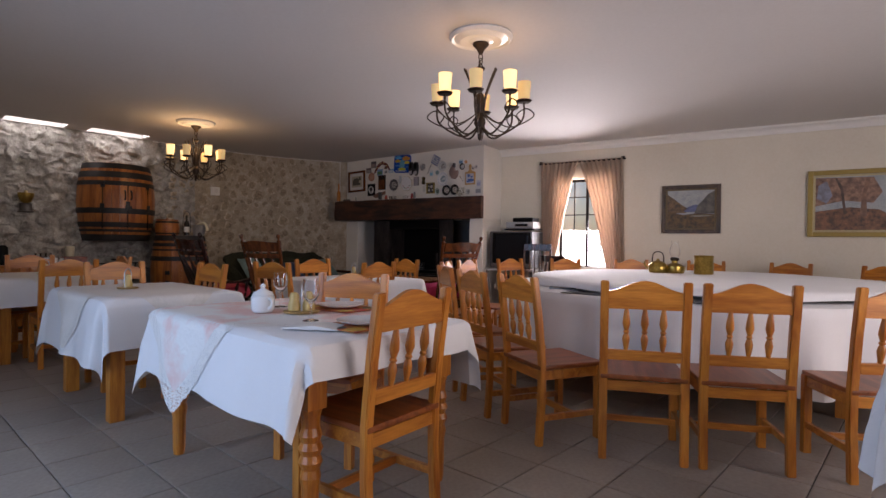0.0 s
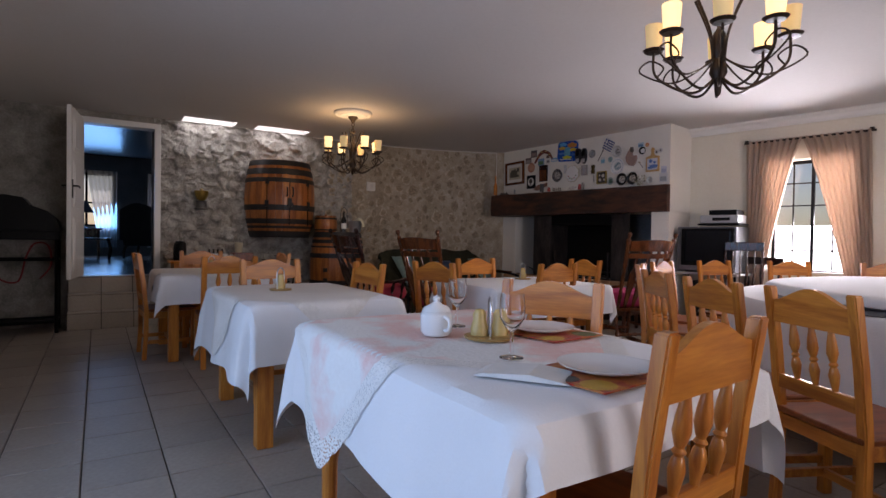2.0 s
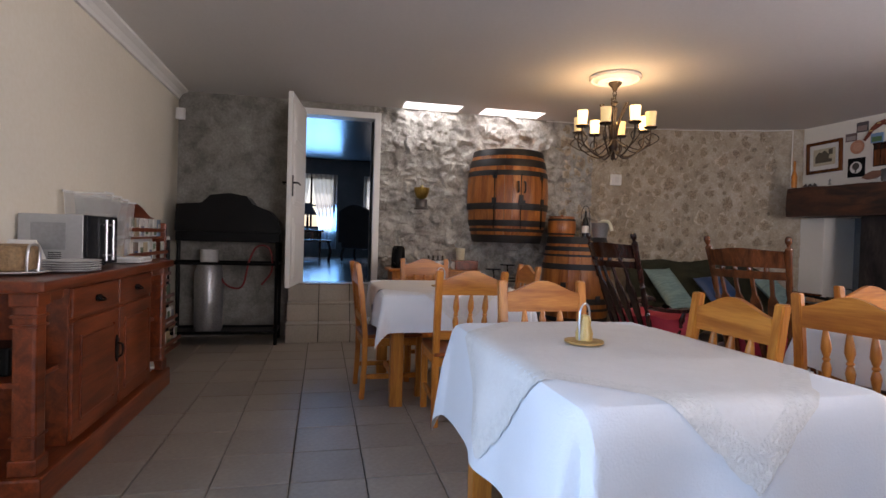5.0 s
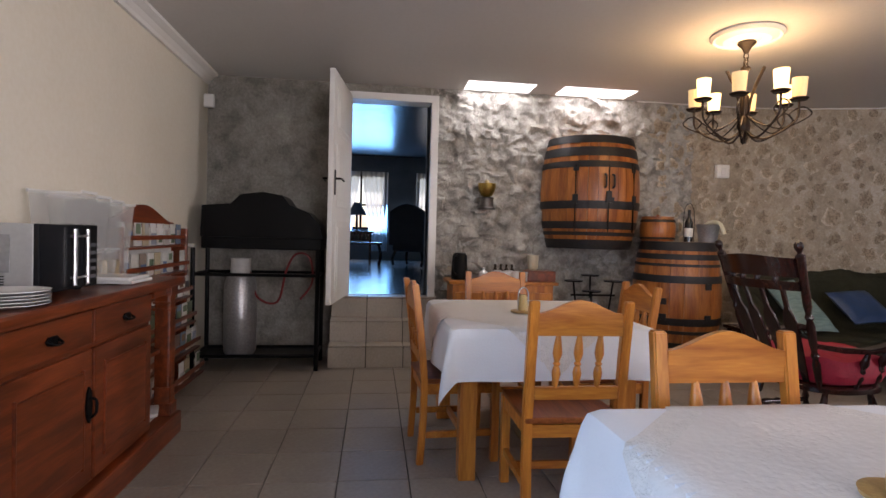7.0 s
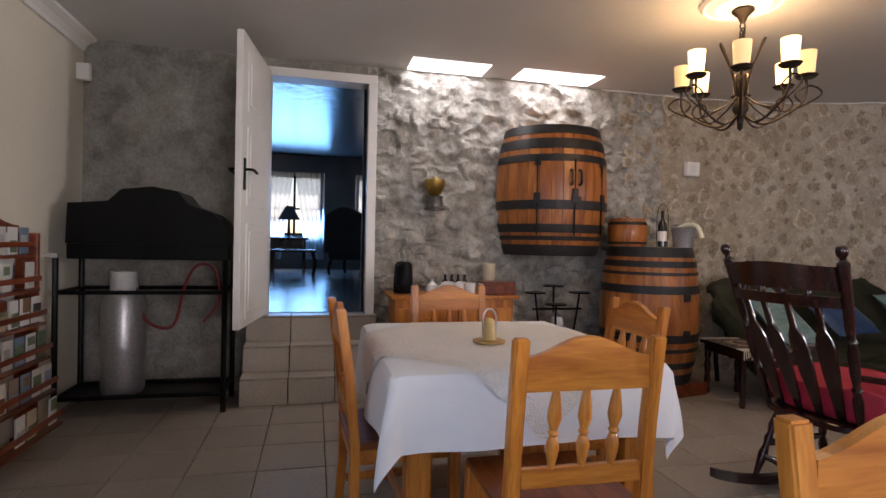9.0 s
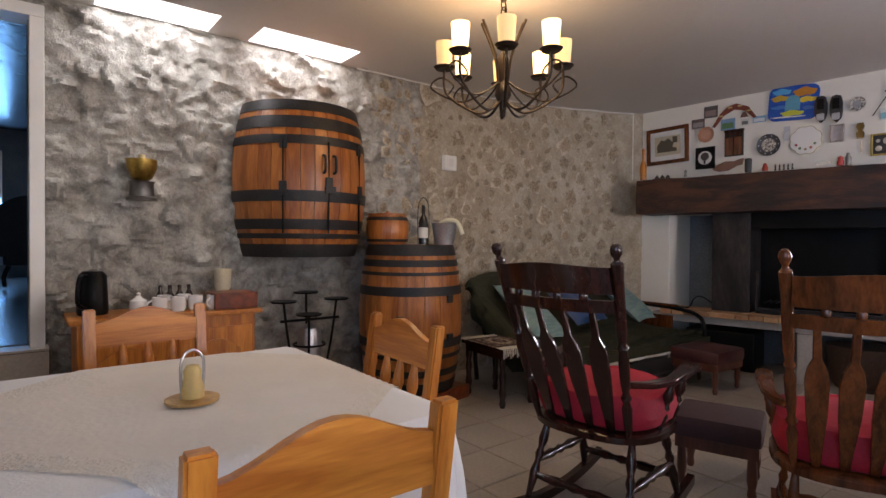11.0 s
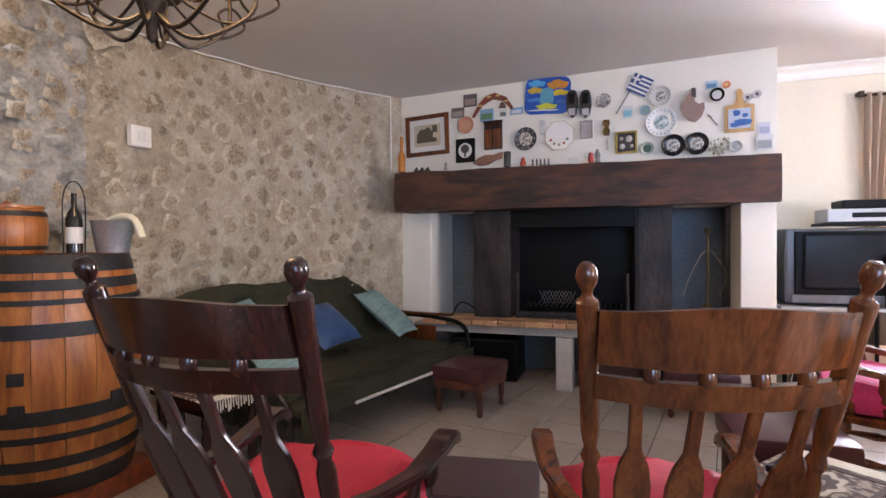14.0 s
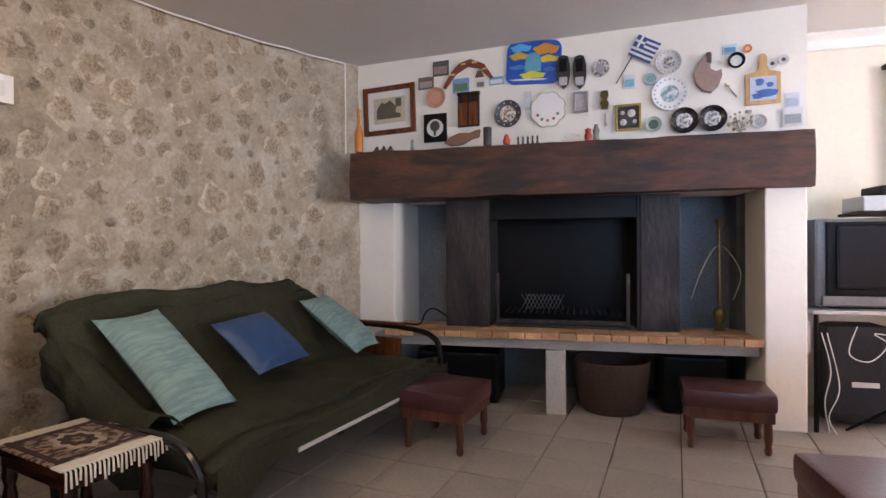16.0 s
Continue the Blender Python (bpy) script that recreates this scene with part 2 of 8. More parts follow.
PLASTER = material("cream_plaster", (0.74, 0.68, 0.56), 0.85, vary=0.08, scale=1.5, bump=0.12, fine=35)
WHITE_WALL = material("white_plaster", (0.80, 0.77, 0.70), 0.85, vary=0.06, scale=2, bump=0.2, fine=25)
CEILING = material("ceiling_paint", (0.66, 0.64, 0.62), 0.8, vary=0.05, scale=0.8, bump=0.05, fine=30)
CORNICE = material("cornice_paint", (0.80, 0.78, 0.74), 0.7, vary=0.05, bump=0.03)
MORTAR = stone_material("rubble_mortar", (0.49, 0.41, 0.305), (0.43, 0.36, 0.27), (0.31, 0.25, 0.18), (0.62, 0.56, 0.465), 5)
WASHED = stone_material("washed_stone", (0.46, 0.44, 0.40), (0.36, 0.34, 0.31), (0.25, 0.24, 0.22), (0.66, 0.65, 0.60), 7)
FIELD = smeared_stone("field_stone", (0.36, 0.295, 0.215), (0.20, 0.155, 0.105), (0.43, 0.365, 0.28), (0.54, 0.475, 0.38))
DARK_PLASTER = stone_material("dark_grey_plaster", (0.26, 0.245, 0.22), (0.20, 0.19, 0.17), (0.13, 0.125, 0.115), (0.36, 0.345, 0.31), 4)
TILE = material("floor_tile", (0.335, 0.29, 0.245), 0.43, vary=0.16, scale=3.0, bump=0.06, fine=45, random_amount=0.06)
GROUT = material("grout", (0.07, 0.06, 0.05), 0.9, vary=0.3, bump=0.2)
STEP_TILE = material("step_tile", (0.44, 0.39, 0.33), 0.4, vary=0.15, scale=4, bump=0.06, random_amount=0.08)
PINE = wood("pine_varnished", (0.60, 0.22, 0.034), (0.37, 0.105, 0.013), 0.32)
PINE_SEAT = wood("pine_seat", (0.32, 0.085, 0.020), (0.18, 0.042, 0.009), 0.36, axis=1)
PINE_RAIL = wood("pine_rail", (0.60, 0.22, 0.034), (0.38, 0.11, 0.014), 0.32, axis=0)
OAK = wood("barrel_oak", (0.42, 0.148, 0.032), (0.24, 0.070, 0.015), 0.34, grain=7)
HOOP = material("hoop_iron", (0.028, 0.027, 0.028), 0.5, 0.35, vary=0.35, scale=9, bump=0.15)
MAHOGANY = wood("dark_mahogany", (0.036, 0.010, 0.007), (0.014, 0.005, 0.004), 0.2)
WALNUT = wood("worn_walnut", (0.155, 0.046, 0.014), (0.066, 0.020, 0.008), 0.2)
CHERRY = wood("red_stained_pine", (0.22, 0.046, 0.013), (0.105, 0.020, 0.006), 0.28, axis=0)
BEAM = wood("old_beam", (0.075, 0.024, 0.010), (0.010, 0.004, 0.003), 0.6, axis=0, bump=0.9, grain=4.5)
CLOTH = material("white_tablecloth", (0.80, 0.80, 0.80), 0.9, vary=0.05, scale=5, bump=0.15, fine=140, sheen=0.2)
OVERLAY = material("cream_overlay_cloth", (0.79, 0.745, 0.69), 0.9, vary=0.07, scale=7, bump=0.3, fine=60)
ROSE_CLOTH = material("embroidered_cloth", (0.80, 0.79, 0.76), 0.9, second=(0.80, 0.54, 0.49), spread=0.14, vary=0.12, scale=3.6, bump=0.5, fine=55)
LACE = lace("lace_edge", (0.82, 0.80, 0.76))
CROCHET = material("cream_crochet", (0.80, 0.76, 0.70), 0.95, vary=0.12, scale=40, bump=0.7, fine=110)
IRON = material("wrought_iron", (0.045, 0.028, 0.018), 0.45, 0.6, vary=0.4, scale=12, bump=0.1)
BLACK = material("black_paint", (0.006, 0.006, 0.0065), 0.36, vary=0.3, bump=0.1, spec=0.12)
SOOT = material("sooty_steel", (0.008, 0.007, 0.008), 0.5, 0.0, vary=0.5, scale=7, bump=0.4, fine=40, second=(0.045, 0.036, 0.034), spread=0.35, spec=0.25, stretch=(1, 1, 0.35))
STEEL = material("brushed_steel", (0.5, 0.5, 0.51), 0.3, 0.9, vary=0.15, scale=8, bump=0.04)
GALV = material("galvanised", (0.42, 0.44, 0.46), 0.42, 0.7, vary=0.2, scale=6, bump=0.05)
BRASS = material("old_brass", (0.45, 0.30, 0.075), 0.28, 0.95, vary=0.35, scale=14, bump=0.06)
CURTAIN = material("peach_curtain", (0.52, 0.39, 0.29), 0.85, vary=0.12, scale=4, bump=0.15, fine=120, sheen=0.2)
ct = CURTAIN.node_tree
sheer, both = ct.nodes.new("ShaderNodeBsdfTranslucent"), ct.nodes.new("ShaderNodeMixShader")
sheer.inputs["Color"].default_value = (0.66, 0.53, 0.43, 1)
both.inputs[0].default_value = 0.25
ct.links.new(ct.nodes["Principled BSDF"].outputs[0], both.inputs[1])
ct.links.new(sheer.outputs[0], both.inputs[2])
ct.links.new(both.outputs[0], ct.nodes["Material Output"].inputs[0])
WHITE_PAINT = material("white_gloss_paint", (0.78, 0.77, 0.74), 0.35, vary=0.05, bump=0.03)
PORCELAIN = material("porcelain", (0.80, 0.80, 0.79), 0.12, vary=0.03, bump=0.0)
GLASS = glass("clear_glass")
PLASTIC = material("clear_plastic", (0.80, 0.80, 0.78), 0.15, vary=0.03, bump=0.0)
pt = PLASTIC.node_tree
see, film_ = pt.nodes.new("ShaderNodeBsdfTransparent"), pt.nodes.new("ShaderNodeMixShader")
film_.inputs[0].default_value = 0.16
pt.links.new(see.outputs[0], film_.inputs[1])
pt.links.new(pt.nodes["Principled BSDF"].outputs[0], film_.inputs[2])
pt.links.new(film_.outputs[0], pt.nodes["Material Output"].inputs[0])
GREEN = material("olive_cover", (0.042, 0.042, 0.026), 0.9, vary=0.35, scale=5, bump=0.25, fine=90, spec=0.12)
MINT = material("sage_cushion", (0.22, 0.33, 0.31), 0.7, second=(0.15, 0.25, 0.25), spread=0.2, vary=0.2, scale=7, bump=0.3, fine=30, stretch=(1, 1, 7))
BLUE = material("blue_satin", (0.028, 0.070, 0.175), 0.36, vary=0.2, scale=6, bump=0.1)
RED = material("crimson_cushion", (0.40, 0.008, 0.030), 0.7, vary=0.22, scale=7, bump=0.2, fine=70, sheen=0.0)
PINK = material("magenta_cushion", (0.55, 0.03, 0.14), 0.75, vary=0.18, scale=7, bump=0.2, fine=70)
LEATHER = material("oxblood_leather", (0.070, 0.020, 0.020), 0.32, vary=0.3, scale=9, bump=0.12)
CONCRETE = material("concrete", (0.42, 0.40, 0.37), 0.85, vary=0.15, scale=6, bump=0.2)
FIREBRICK = material("fire_brick", (0.55, 0.34, 0.17), 0.8, second=(0.33, 0.15, 0.08), spread=0.5, vary=0.25, scale=5, bump=0.3, random_amount=0.25)
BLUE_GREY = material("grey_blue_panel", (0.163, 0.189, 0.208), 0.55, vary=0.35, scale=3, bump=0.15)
PAPER = material("paper_white", (0.72, 0.71, 0.68), 0.8, vary=0.08, bump=0.02)
SILVER = material("silver_plastic", (0.42, 0.43, 0.44), 0.4, 0.3, vary=0.06, bump=0.0)
SCREEN = material("dark_screen", (0.012, 0.013, 0.016), 0.22, vary=0.1, bump=0.0, spec=0.15)
SHADE = emissive("lit_glass_shade", (1.0, 0.72, 0.33), 2.4)
# the unlit shades get a weak emission too, for their amber look
SHADE_DIM = emissive("unlit_shade_weak_glow", (0.85, 0.62, 0.28), 0.55)
DAY = emissive("skylight_panel", (0.95, 0.98, 1.0), 3.0)
COLOURS = {}


def paint(r, g, b, rough=0.5, metal=0.0):
    """A plain small-thing paint with slight mottling."""
    key = (r, g, b, rough, metal)
    if key not in COLOURS:
        COLOURS[key] = material("paint", (r, g, b), rough, metal, vary=0.12, scale=25, bump=0.04)
    return COLOURS[key]


# ---- mesh helpers ----


def box(bm, c, s, m=None, bevel=0.0):
    got = bmesh.ops.create_cube(bm, size=1.0, matrix=(m or Matrix()) @ Matrix.Translation(c) @ Matrix.Diagonal((*s, 1)))
    if bevel:
        edges = list({e for v in got["verts"] for e in v.link_edges})
        bmesh.ops.bevel(bm, geom=edges, offset=bevel, segments=2, affect='EDGES', profile=0.6)


def lathe(bm, profile, m=None, seg=16, arc=2 * math.pi, start=0.0, cap=True):
    m = m or Matrix()
    full = abs(arc - 2 * math.pi) < 1e-6
    count = seg if full else seg + 1
    rings = []
    for r, z in profile:
        rings.append([bm.verts.new(m @ Vector((r * math.cos(start + arc * i / seg), r * math.sin(start + arc * i / seg), z))) for i in range(count)])
    for a, b in zip(rings, rings[1:]):
        for i in range(seg):
            j = (i + 1) % count
            bm.faces.new((a[i], a[j], b[j], b[i]))
    if cap and full:
        if profile[0][0] > 1e-4:
            bm.faces.new(list(reversed(rings[0])))
        if profile[-1][0] > 1e-4:
            bm.faces.new(rings[-1])


def tube(bm, pts, r, seg=8, taper=None):
    pts = [Vector(p) for p in pts]
    rings = []
    up = None
    for i, p in enumerate(pts):
        d = (pts[min(i + 1, len(pts) - 1)] - pts[max(i - 1, 0)]).normalized()
        if up is None:
            up = d.orthogonal().normalized()
        side = d.cross(up)
        side = side.normalized() if side.length > 1e-6 else d.orthogonal().normalized()
        up = side.cross(d).normalized()
        rr = r if taper is None else r + (taper - r) * i / (len(pts) - 1)
        rings.append([bm.verts.new(p + (side * math.cos(2 * math.pi * k / seg) + up * math.sin(2 * math.pi * k / seg)) * rr) for k in range(seg)])
    for a, b in zip(rings, rings[1:]):
        for k in range(seg):
            bm.faces.new((a[k], a[(k + 1) % seg], b[(k + 1) % seg], b[k]))
    bm.faces.new(list(reversed(rings[0])))
    bm.faces.new(rings[-1])


def bend(points, n=24):
    """A smooth curve through a few places."""
    pts = [Vector(p) for p in points]
    out = []
    for i in range(len(pts) - 1):
        p0, p1, p2, p3 = pts[max(i - 1, 0)], pts[i], pts[i + 1], pts[min(i + 2, len(pts) - 1)]
        k = max(2, n // (len(pts) - 1))
        for j in range(k):
            t = j / k
            out.append(0.5 * (2 * p1 + (p2 - p0) * t + (2 * p0 - 5 * p1 + 4 * p2 - p3) * t * t + (3 * p1 - p0 - 3 * p2 + p3) * t ** 3))
    out.append(pts[-1])
    return out


def slab(bm, outline, depth, m=None):
    """A flat outline (x, z) given a thickness along y, centred."""
    m = m or Matrix()
    a = [bm.verts.new(m @ Vector((x, -depth / 2, z))) for x, z in outline]
    b = [bm.verts.new(m @ Vector((x, depth / 2, z))) for x, z in outline]
    bm.faces.new(a)
    bm.faces.new(list(reversed(b)))
    for i in range(len(a)):
        j = (i + 1) % len(a)
        bm.faces.new((a[j], a[i], b[i], b[j]))


def link(name, bm, mat, smooth=False):
    bmesh.ops.recalc_face_normals(bm, faces=bm.faces)
    me = bpy.data.meshes.new(name)
    bm.to_mesh(me)
    bm.free()
    me.materials.append(mat)
    if smooth:
        me.polygons.foreach_set("use_smooth", [True] * len(me.polygons))
        me.set_sharp_from_angle(angle=radians(40))
    return new(name, me)


def part(name, bm, mat, parent, label="", smooth=False):
    ob = link(name, bm, mat, smooth)
    ob.parent = parent
    if label:
        ob["label"] = label
    return ob


def pbox(name, c, s, mat, parent, bevel=0.004, label="", m=None):
    bm = bmesh.new()
    box(bm, c, s, m, bevel)
    return part(name, bm, mat, parent, label)


def plathe(name, profile, mat, parent, m=None, seg=16, label=""):
    bm = bmesh.new()
    lathe(bm, profile, m, seg)
    return part(name, bm, mat, parent, label, True)


def ptube(name, pts, r, mat, parent, seg=8, label="", taper=None):
    bm = bmesh.new()
    tube(bm, pts, r, seg, taper)
    return part(name, bm, mat, parent, label, True)


def thing(name, label, category, m=None, group=""):
    ob = new(name)
    ob.empty_display_size = 0.1
    ob.matrix_basis = m or Matrix()
    return tagged(ob, label, category, group)


def structure(name, bm, mat, label, category, smooth=False):
    return tagged(link(name, bm, mat, smooth), label, category, kind="structure")

# ---- structure ----
WX = -9.33


def wall_x(y):
    """The west wall's face: straight, then bending in towards the chimney breast."""
    if y < 4.3:
        return WX
    t = (y - 4.3) / 2.07
    return WX + 0.47 * t * t


def stone_relief(y, z, rough):
    """Uneven rubble: tilted stone faces standing proud of rough mortar, each with its own height."""
    p = Vector((0, y * 6.6, z * 7.8))
    p += noise.noise_vector(p * 0.9) * 0.45
    d, centres = noise.voronoi(p)
    c = centres[0]
    height = noise.cell(c * 7.3 + Vector((3, 5, 1)))
    lean = (p.y - c.y) * (noise.cell(c * 5.1) - 0.5) + (p.z - c.z) * (noise.cell(c * 9.7) - 0.7)
    edge = min(1.0, max(0.0, (d[1] - d[0]) / 0.26))
    face = edge * edge * (3 - 2 * edge) * (0.010 + 0.026 * height + 0.036 * lean)
    crag = noise.turbulence(Vector((3, y * 8.5, z * 10.0)), 4, True, amplitude_scale=0.6, frequency_scale=2.1)
    return rough * (face + (0.62 - crag) * 0.030)


def relief_panel(bm, y0, y1, z0, z1, step, rough, flush=0.0):
    ny, nz = max(1, round((y1 - y0) / step)), max(1, round((z1 - z0) / step))
    rows = []
    for i in range(ny + 1):
        y = y0 + (y1 - y0) * i / ny
        rows.append([])
        for j in range(nz + 1):
            z = z0 + (z1 - z0) * j / nz
            k = rough(y) if callable(rough) else rough
            rows[-1].append(bm.verts.new((wall_x(y) + flush + stone_relief(y, z, k), y, z)))
    for i in range(ny):
        for j in range(nz):
            bm.faces.new((rows[i][j], rows[i + 1][j], rows[i + 1][j + 1], rows[i][j + 1]))


def back_slab(bm, y0, y1, z0, z1, n=1):
    for i in range(n):
        a, b = y0 + (y1 - y0) * i / n, y0 + (y1 - y0) * (i + 1) / n
        x = min(wall_x(a), wall_x(b)) - 0.03
        box(bm, (x - 0.16, (a + b) / 2, (z0 + z1) / 2), (0.32, b - a, z1 - z0))


DOOR = (0.645, 1.395, 0.60, 2.47)
bm = bmesh.new()
relief_panel(bm, 1.475, 4.15, 0, CEIL, 0.017, 1.0)
back_slab(bm, 1.395, 4.15, 0, CEIL)
box(bm, (WX - 0.12, 1.435, CEIL / 2), (0.24, 0.08, CEIL))
wall_west = structure("wall_west", bm, WASHED, "rough whitewashed rubble stone wall with raking daylight", "wall", True)
bm = bmesh.new()
relief_panel(bm, 4.15, 6.80, 0, CEIL, 0.02, lambda y: max(0.22, 1 - (y - 4.15) * 1.4))
back_slab(bm, 4.15, 6.80, 0, CEIL, 6)
wall_bend = structure("wall_west_bend", bm, MORTAR, "rubble stone wall with pale mortar, bending towards the fireplace", "wall", True)
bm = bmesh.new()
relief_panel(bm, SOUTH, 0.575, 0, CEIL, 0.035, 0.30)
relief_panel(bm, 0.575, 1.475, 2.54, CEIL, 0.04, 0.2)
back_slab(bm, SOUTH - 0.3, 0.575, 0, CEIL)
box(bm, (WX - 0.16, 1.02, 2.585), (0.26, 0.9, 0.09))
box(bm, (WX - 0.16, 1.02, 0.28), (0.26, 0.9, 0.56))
structure("wall_west_corner", bm, DARK_PLASTER, "dark grey plastered stone corner wall", "wall", True)

bm = bmesh.new()
box(bm, ((-9.6 - 4.5) / 2, SOUTH - 0.12, CEIL / 2), (5.1, 0.24, CEIL))
box(bm, ((-1.3 + EAST + 0.24) / 2, SOUTH - 0.12, CEIL / 2), (EAST + 0.24 + 1.3, 0.24, CEIL))
box(bm, (-2.9, SOUTH - 0.12, (2.3 + CEIL) / 2), (3.2, 0.24, CEIL - 2.3))
box(bm, (-2.9, SOUTH - 0.12, 0.06), (3.2, 0.24, 0.12))
structure("wall_south", bm, PLASTER, "smooth cream painted plaster wall", "wall")

bm = bmesh.new()
box(bm, (EAST + 0.12, 1.0, CEIL / 2), (0.24, 2.8, CEIL))
box(bm, (EAST + 0.12, 7.2, CEIL / 2), (0.24, 4.8, CEIL))
box(bm, (EAST + 0.12, 3.6, 0.35), (0.24, 2.4, 0.7))
box(bm, (EAST + 0.12, 3.6, (2.2 + CEIL) / 2), (0.24, 2.4, CEIL - 2.2))
structure("wall_east", bm, PLASTER, "plain cream plaster wall", "wall")

# north wall with the window's opening, in its own turned frame
NM = npose(0, BACK, 0)
WIN = (0.94, 1.78, 0.78, 2.12)
bm = bmesh.new()
box(bm, ((-0.14 + WIN[0]) / 2, 0.13, CEIL / 2), (WIN[0] + 0.14, 0.26, CEIL), NM)
box(bm, (-3.25, 0.13, CEIL / 2), (0.8, 0.26, CEIL), NM)
box(bm, ((WIN[1] + 8.9) / 2, 0.13, CEIL / 2), (8.9 - WIN[1], 0.26, CEIL), NM)
box(bm, ((WIN[0] + WIN[1]) / 2, 0.13, WIN[2] / 2), (WIN[1] - WIN[0], 0.26, WIN[2]), NM)
box(bm, ((WIN[0] + WIN[1]) / 2, 0.13, (WIN[3] + CEIL) / 2), (WIN[1] - WIN[0], 0.26, CEIL - WIN[3]), NM)
structure("wall_north", bm, PLASTER, "cream plaster wall with a window", "wall")

# ceiling with two daylight slots along the stone wall
SLOTS = ((1.71, 2.36), (2.63, 3.36))
SX0, SX1 = -9.30, -8.98
bm = bmesh.new()


def ceil_box(x0, x1, y0, y1):
    box(bm, ((x0 + x1) / 2, (y0 + y1) / 2, CEIL + 0.08), (x1 - x0, y1 - y0, 0.16))


ceil_box(SX1, EAST + 0.3, -1.0, 9.9)
ceil_box(-9.7, SX0, -1.0, 9.9)
ceil_box(SX0, SX1, -1.0, SLOTS[0][0])
ceil_box(SX0, SX1, SLOTS[0][1], SLOTS[1][0])
ceil_box(SX0, SX1, SLOTS[1][1], 9.9)
structure("ceiling", bm, CEILING, "smooth grey-white painted ceiling with two daylight slots", "ceiling")
for y0, y1 in SLOTS:
    bm = bmesh.new()
    box(bm, ((SX0 + SX1) / 2, (y0 + y1) / 2, CEIL + 0.15), (SX1 - SX0, y1 - y0, 0.012))
    tagged(link("skylight", bm, DAY), "narrow bright skylight slot against the stone wall", "skylight", "skylight slots", "structure")


def cornice(name, a, b, inward, steps=((0.0, 0.10), (0.022, 0.10), (0.03, 0.075), (0.055, 0.045), (0.085, 0.03), (0.10, 0.022), (0.10, 0.0))):
    a, b, inward = Vector(a), Vector(b), Vector(inward)
    bm = bmesh.new()
    ends = [[bm.verts.new(e + inward * (o + 0.001) + Vector((0, 0, -d - 0.001))) for o, d in steps] for e in (a, b)]
    for i in range(len(steps) - 1):
        bm.faces.new((ends[0][i], ends[0][i + 1], ends[1][i + 1], ends[1][i]))
    for e in ends:
        bm.faces.new([*e, bm.verts.new((e[0].co.x, e[0].co.y, CEIL - 0.001))])
    return structure(name, bm, CORNICE, "moulded white plaster cornice", "cornice")


cornice("cornice_south", (-9.28, SOUTH, CEIL), (EAST, SOUTH, CEIL), (0, 1, 0))
cornice("cornice_north", nplace(0.0, BACK, CEIL), nplace(8.4, BACK, CEIL), -N)
cornice("cornice_east", (EAST, SOUTH, CEIL), (EAST, 8.9, CEIL), (-1, 0, 0))

# chimney breast with its wide opening
FM = npose(0, 0, 0)


def fbox(bm, s0, s1, o0, o1, z0, z1, bevel=0.0):
    box(bm, ((s0 + s1) / 2, (o0 + o1) / 2, (z0 + z1) / 2), (s1 - s0, o1 - o0, z1 - z0), FM, bevel)


bm = bmesh.new()
corners = [B0, B0 + U2 * -3.25, nplace(-3.35, BACK + 0.1, 0), nplace(0, BACK - 0.002, 0)]
low = [bm.verts.new((c.x, c.y, 1.52)) for c in corners]
top = [bm.verts.new((c.x, c.y, CEIL - 0.001)) for c in corners]
bm.faces.new(low)
bm.faces.new(top)
for i in range(4):
    bm.faces.new((low[i], low[(i + 1) % 4], top[(i + 1) % 4], top[i]))
box(bm, (-3.02, 0.42, 0.76), (0.46, 0.84, 1.519), bpose(0, 0, 0), 0.012)
fbox(bm, -0.235, 0.0, 0.0, BACK - 0.002, 0.0, 1.52, 0.012)
structure("chimney_breast", bm, WHITE_WALL, "white plastered chimney breast with a wide opening", "chimney breast")
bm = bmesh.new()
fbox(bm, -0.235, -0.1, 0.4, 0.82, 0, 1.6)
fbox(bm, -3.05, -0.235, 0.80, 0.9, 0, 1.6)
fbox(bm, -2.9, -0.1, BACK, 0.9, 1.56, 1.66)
structure("hearth_recess", bm, BLUE_GREY, "blue-grey plaster recess behind the hearth", "recess")

# floor
TX, TY, PX, PY = -7.03, 0.726, 0.357, 0.345
bm = bmesh.new()
box(bm, ((-9.7 + EAST + 0.24) / 2, 4.4, -0.06), (EAST + 9.94, 11.0, 0.10))
floor = structure("floor", bm, GROUT, "floor of square beige ceramic tiles with dark joints", "floor")

# door frame, leaf and steps
door = thing("door_1", "white painted panelled door standing open at the top of the steps", "door")
door["kind"] = "structure"
for y in (0.605, 1.435):
    pbox("jamb", (WX - 0.02, y, (0.60 + 2.47) / 2), (0.20, 0.07, 1.87), WHITE_PAINT, door)
pbox("lintel", (WX - 0.02, 1.02, 2.505), (0.20, 0.90, 0.07), WHITE_PAINT, door)
LEAF = pose(-9.22, 0.625, 0, 0, 0, -7) @ Matrix.Diagonal((1.06, 1, 1, 1))
leaf = pbox("door_leaf", (0.39, 0, 1.555), (0.78, 0.042, 1.87), WHITE_PAINT, door, 0.004, m=LEAF)
for z, h in ((0.98, 0.62), (1.66, 0.50), (2.20, 0.38)):
    for side in (-1, 1):
        bm = bmesh.new()
        box(bm, (0.39, side * 0.022, z), (0.54, 0.012, h), LEAF, 0.005)
        box(bm, (0.39, side * 0.027, z), (0.44, 0.012, h - 0.10), LEAF, 0.005)
        part("panel", bm, WHITE_PAINT, leaf)
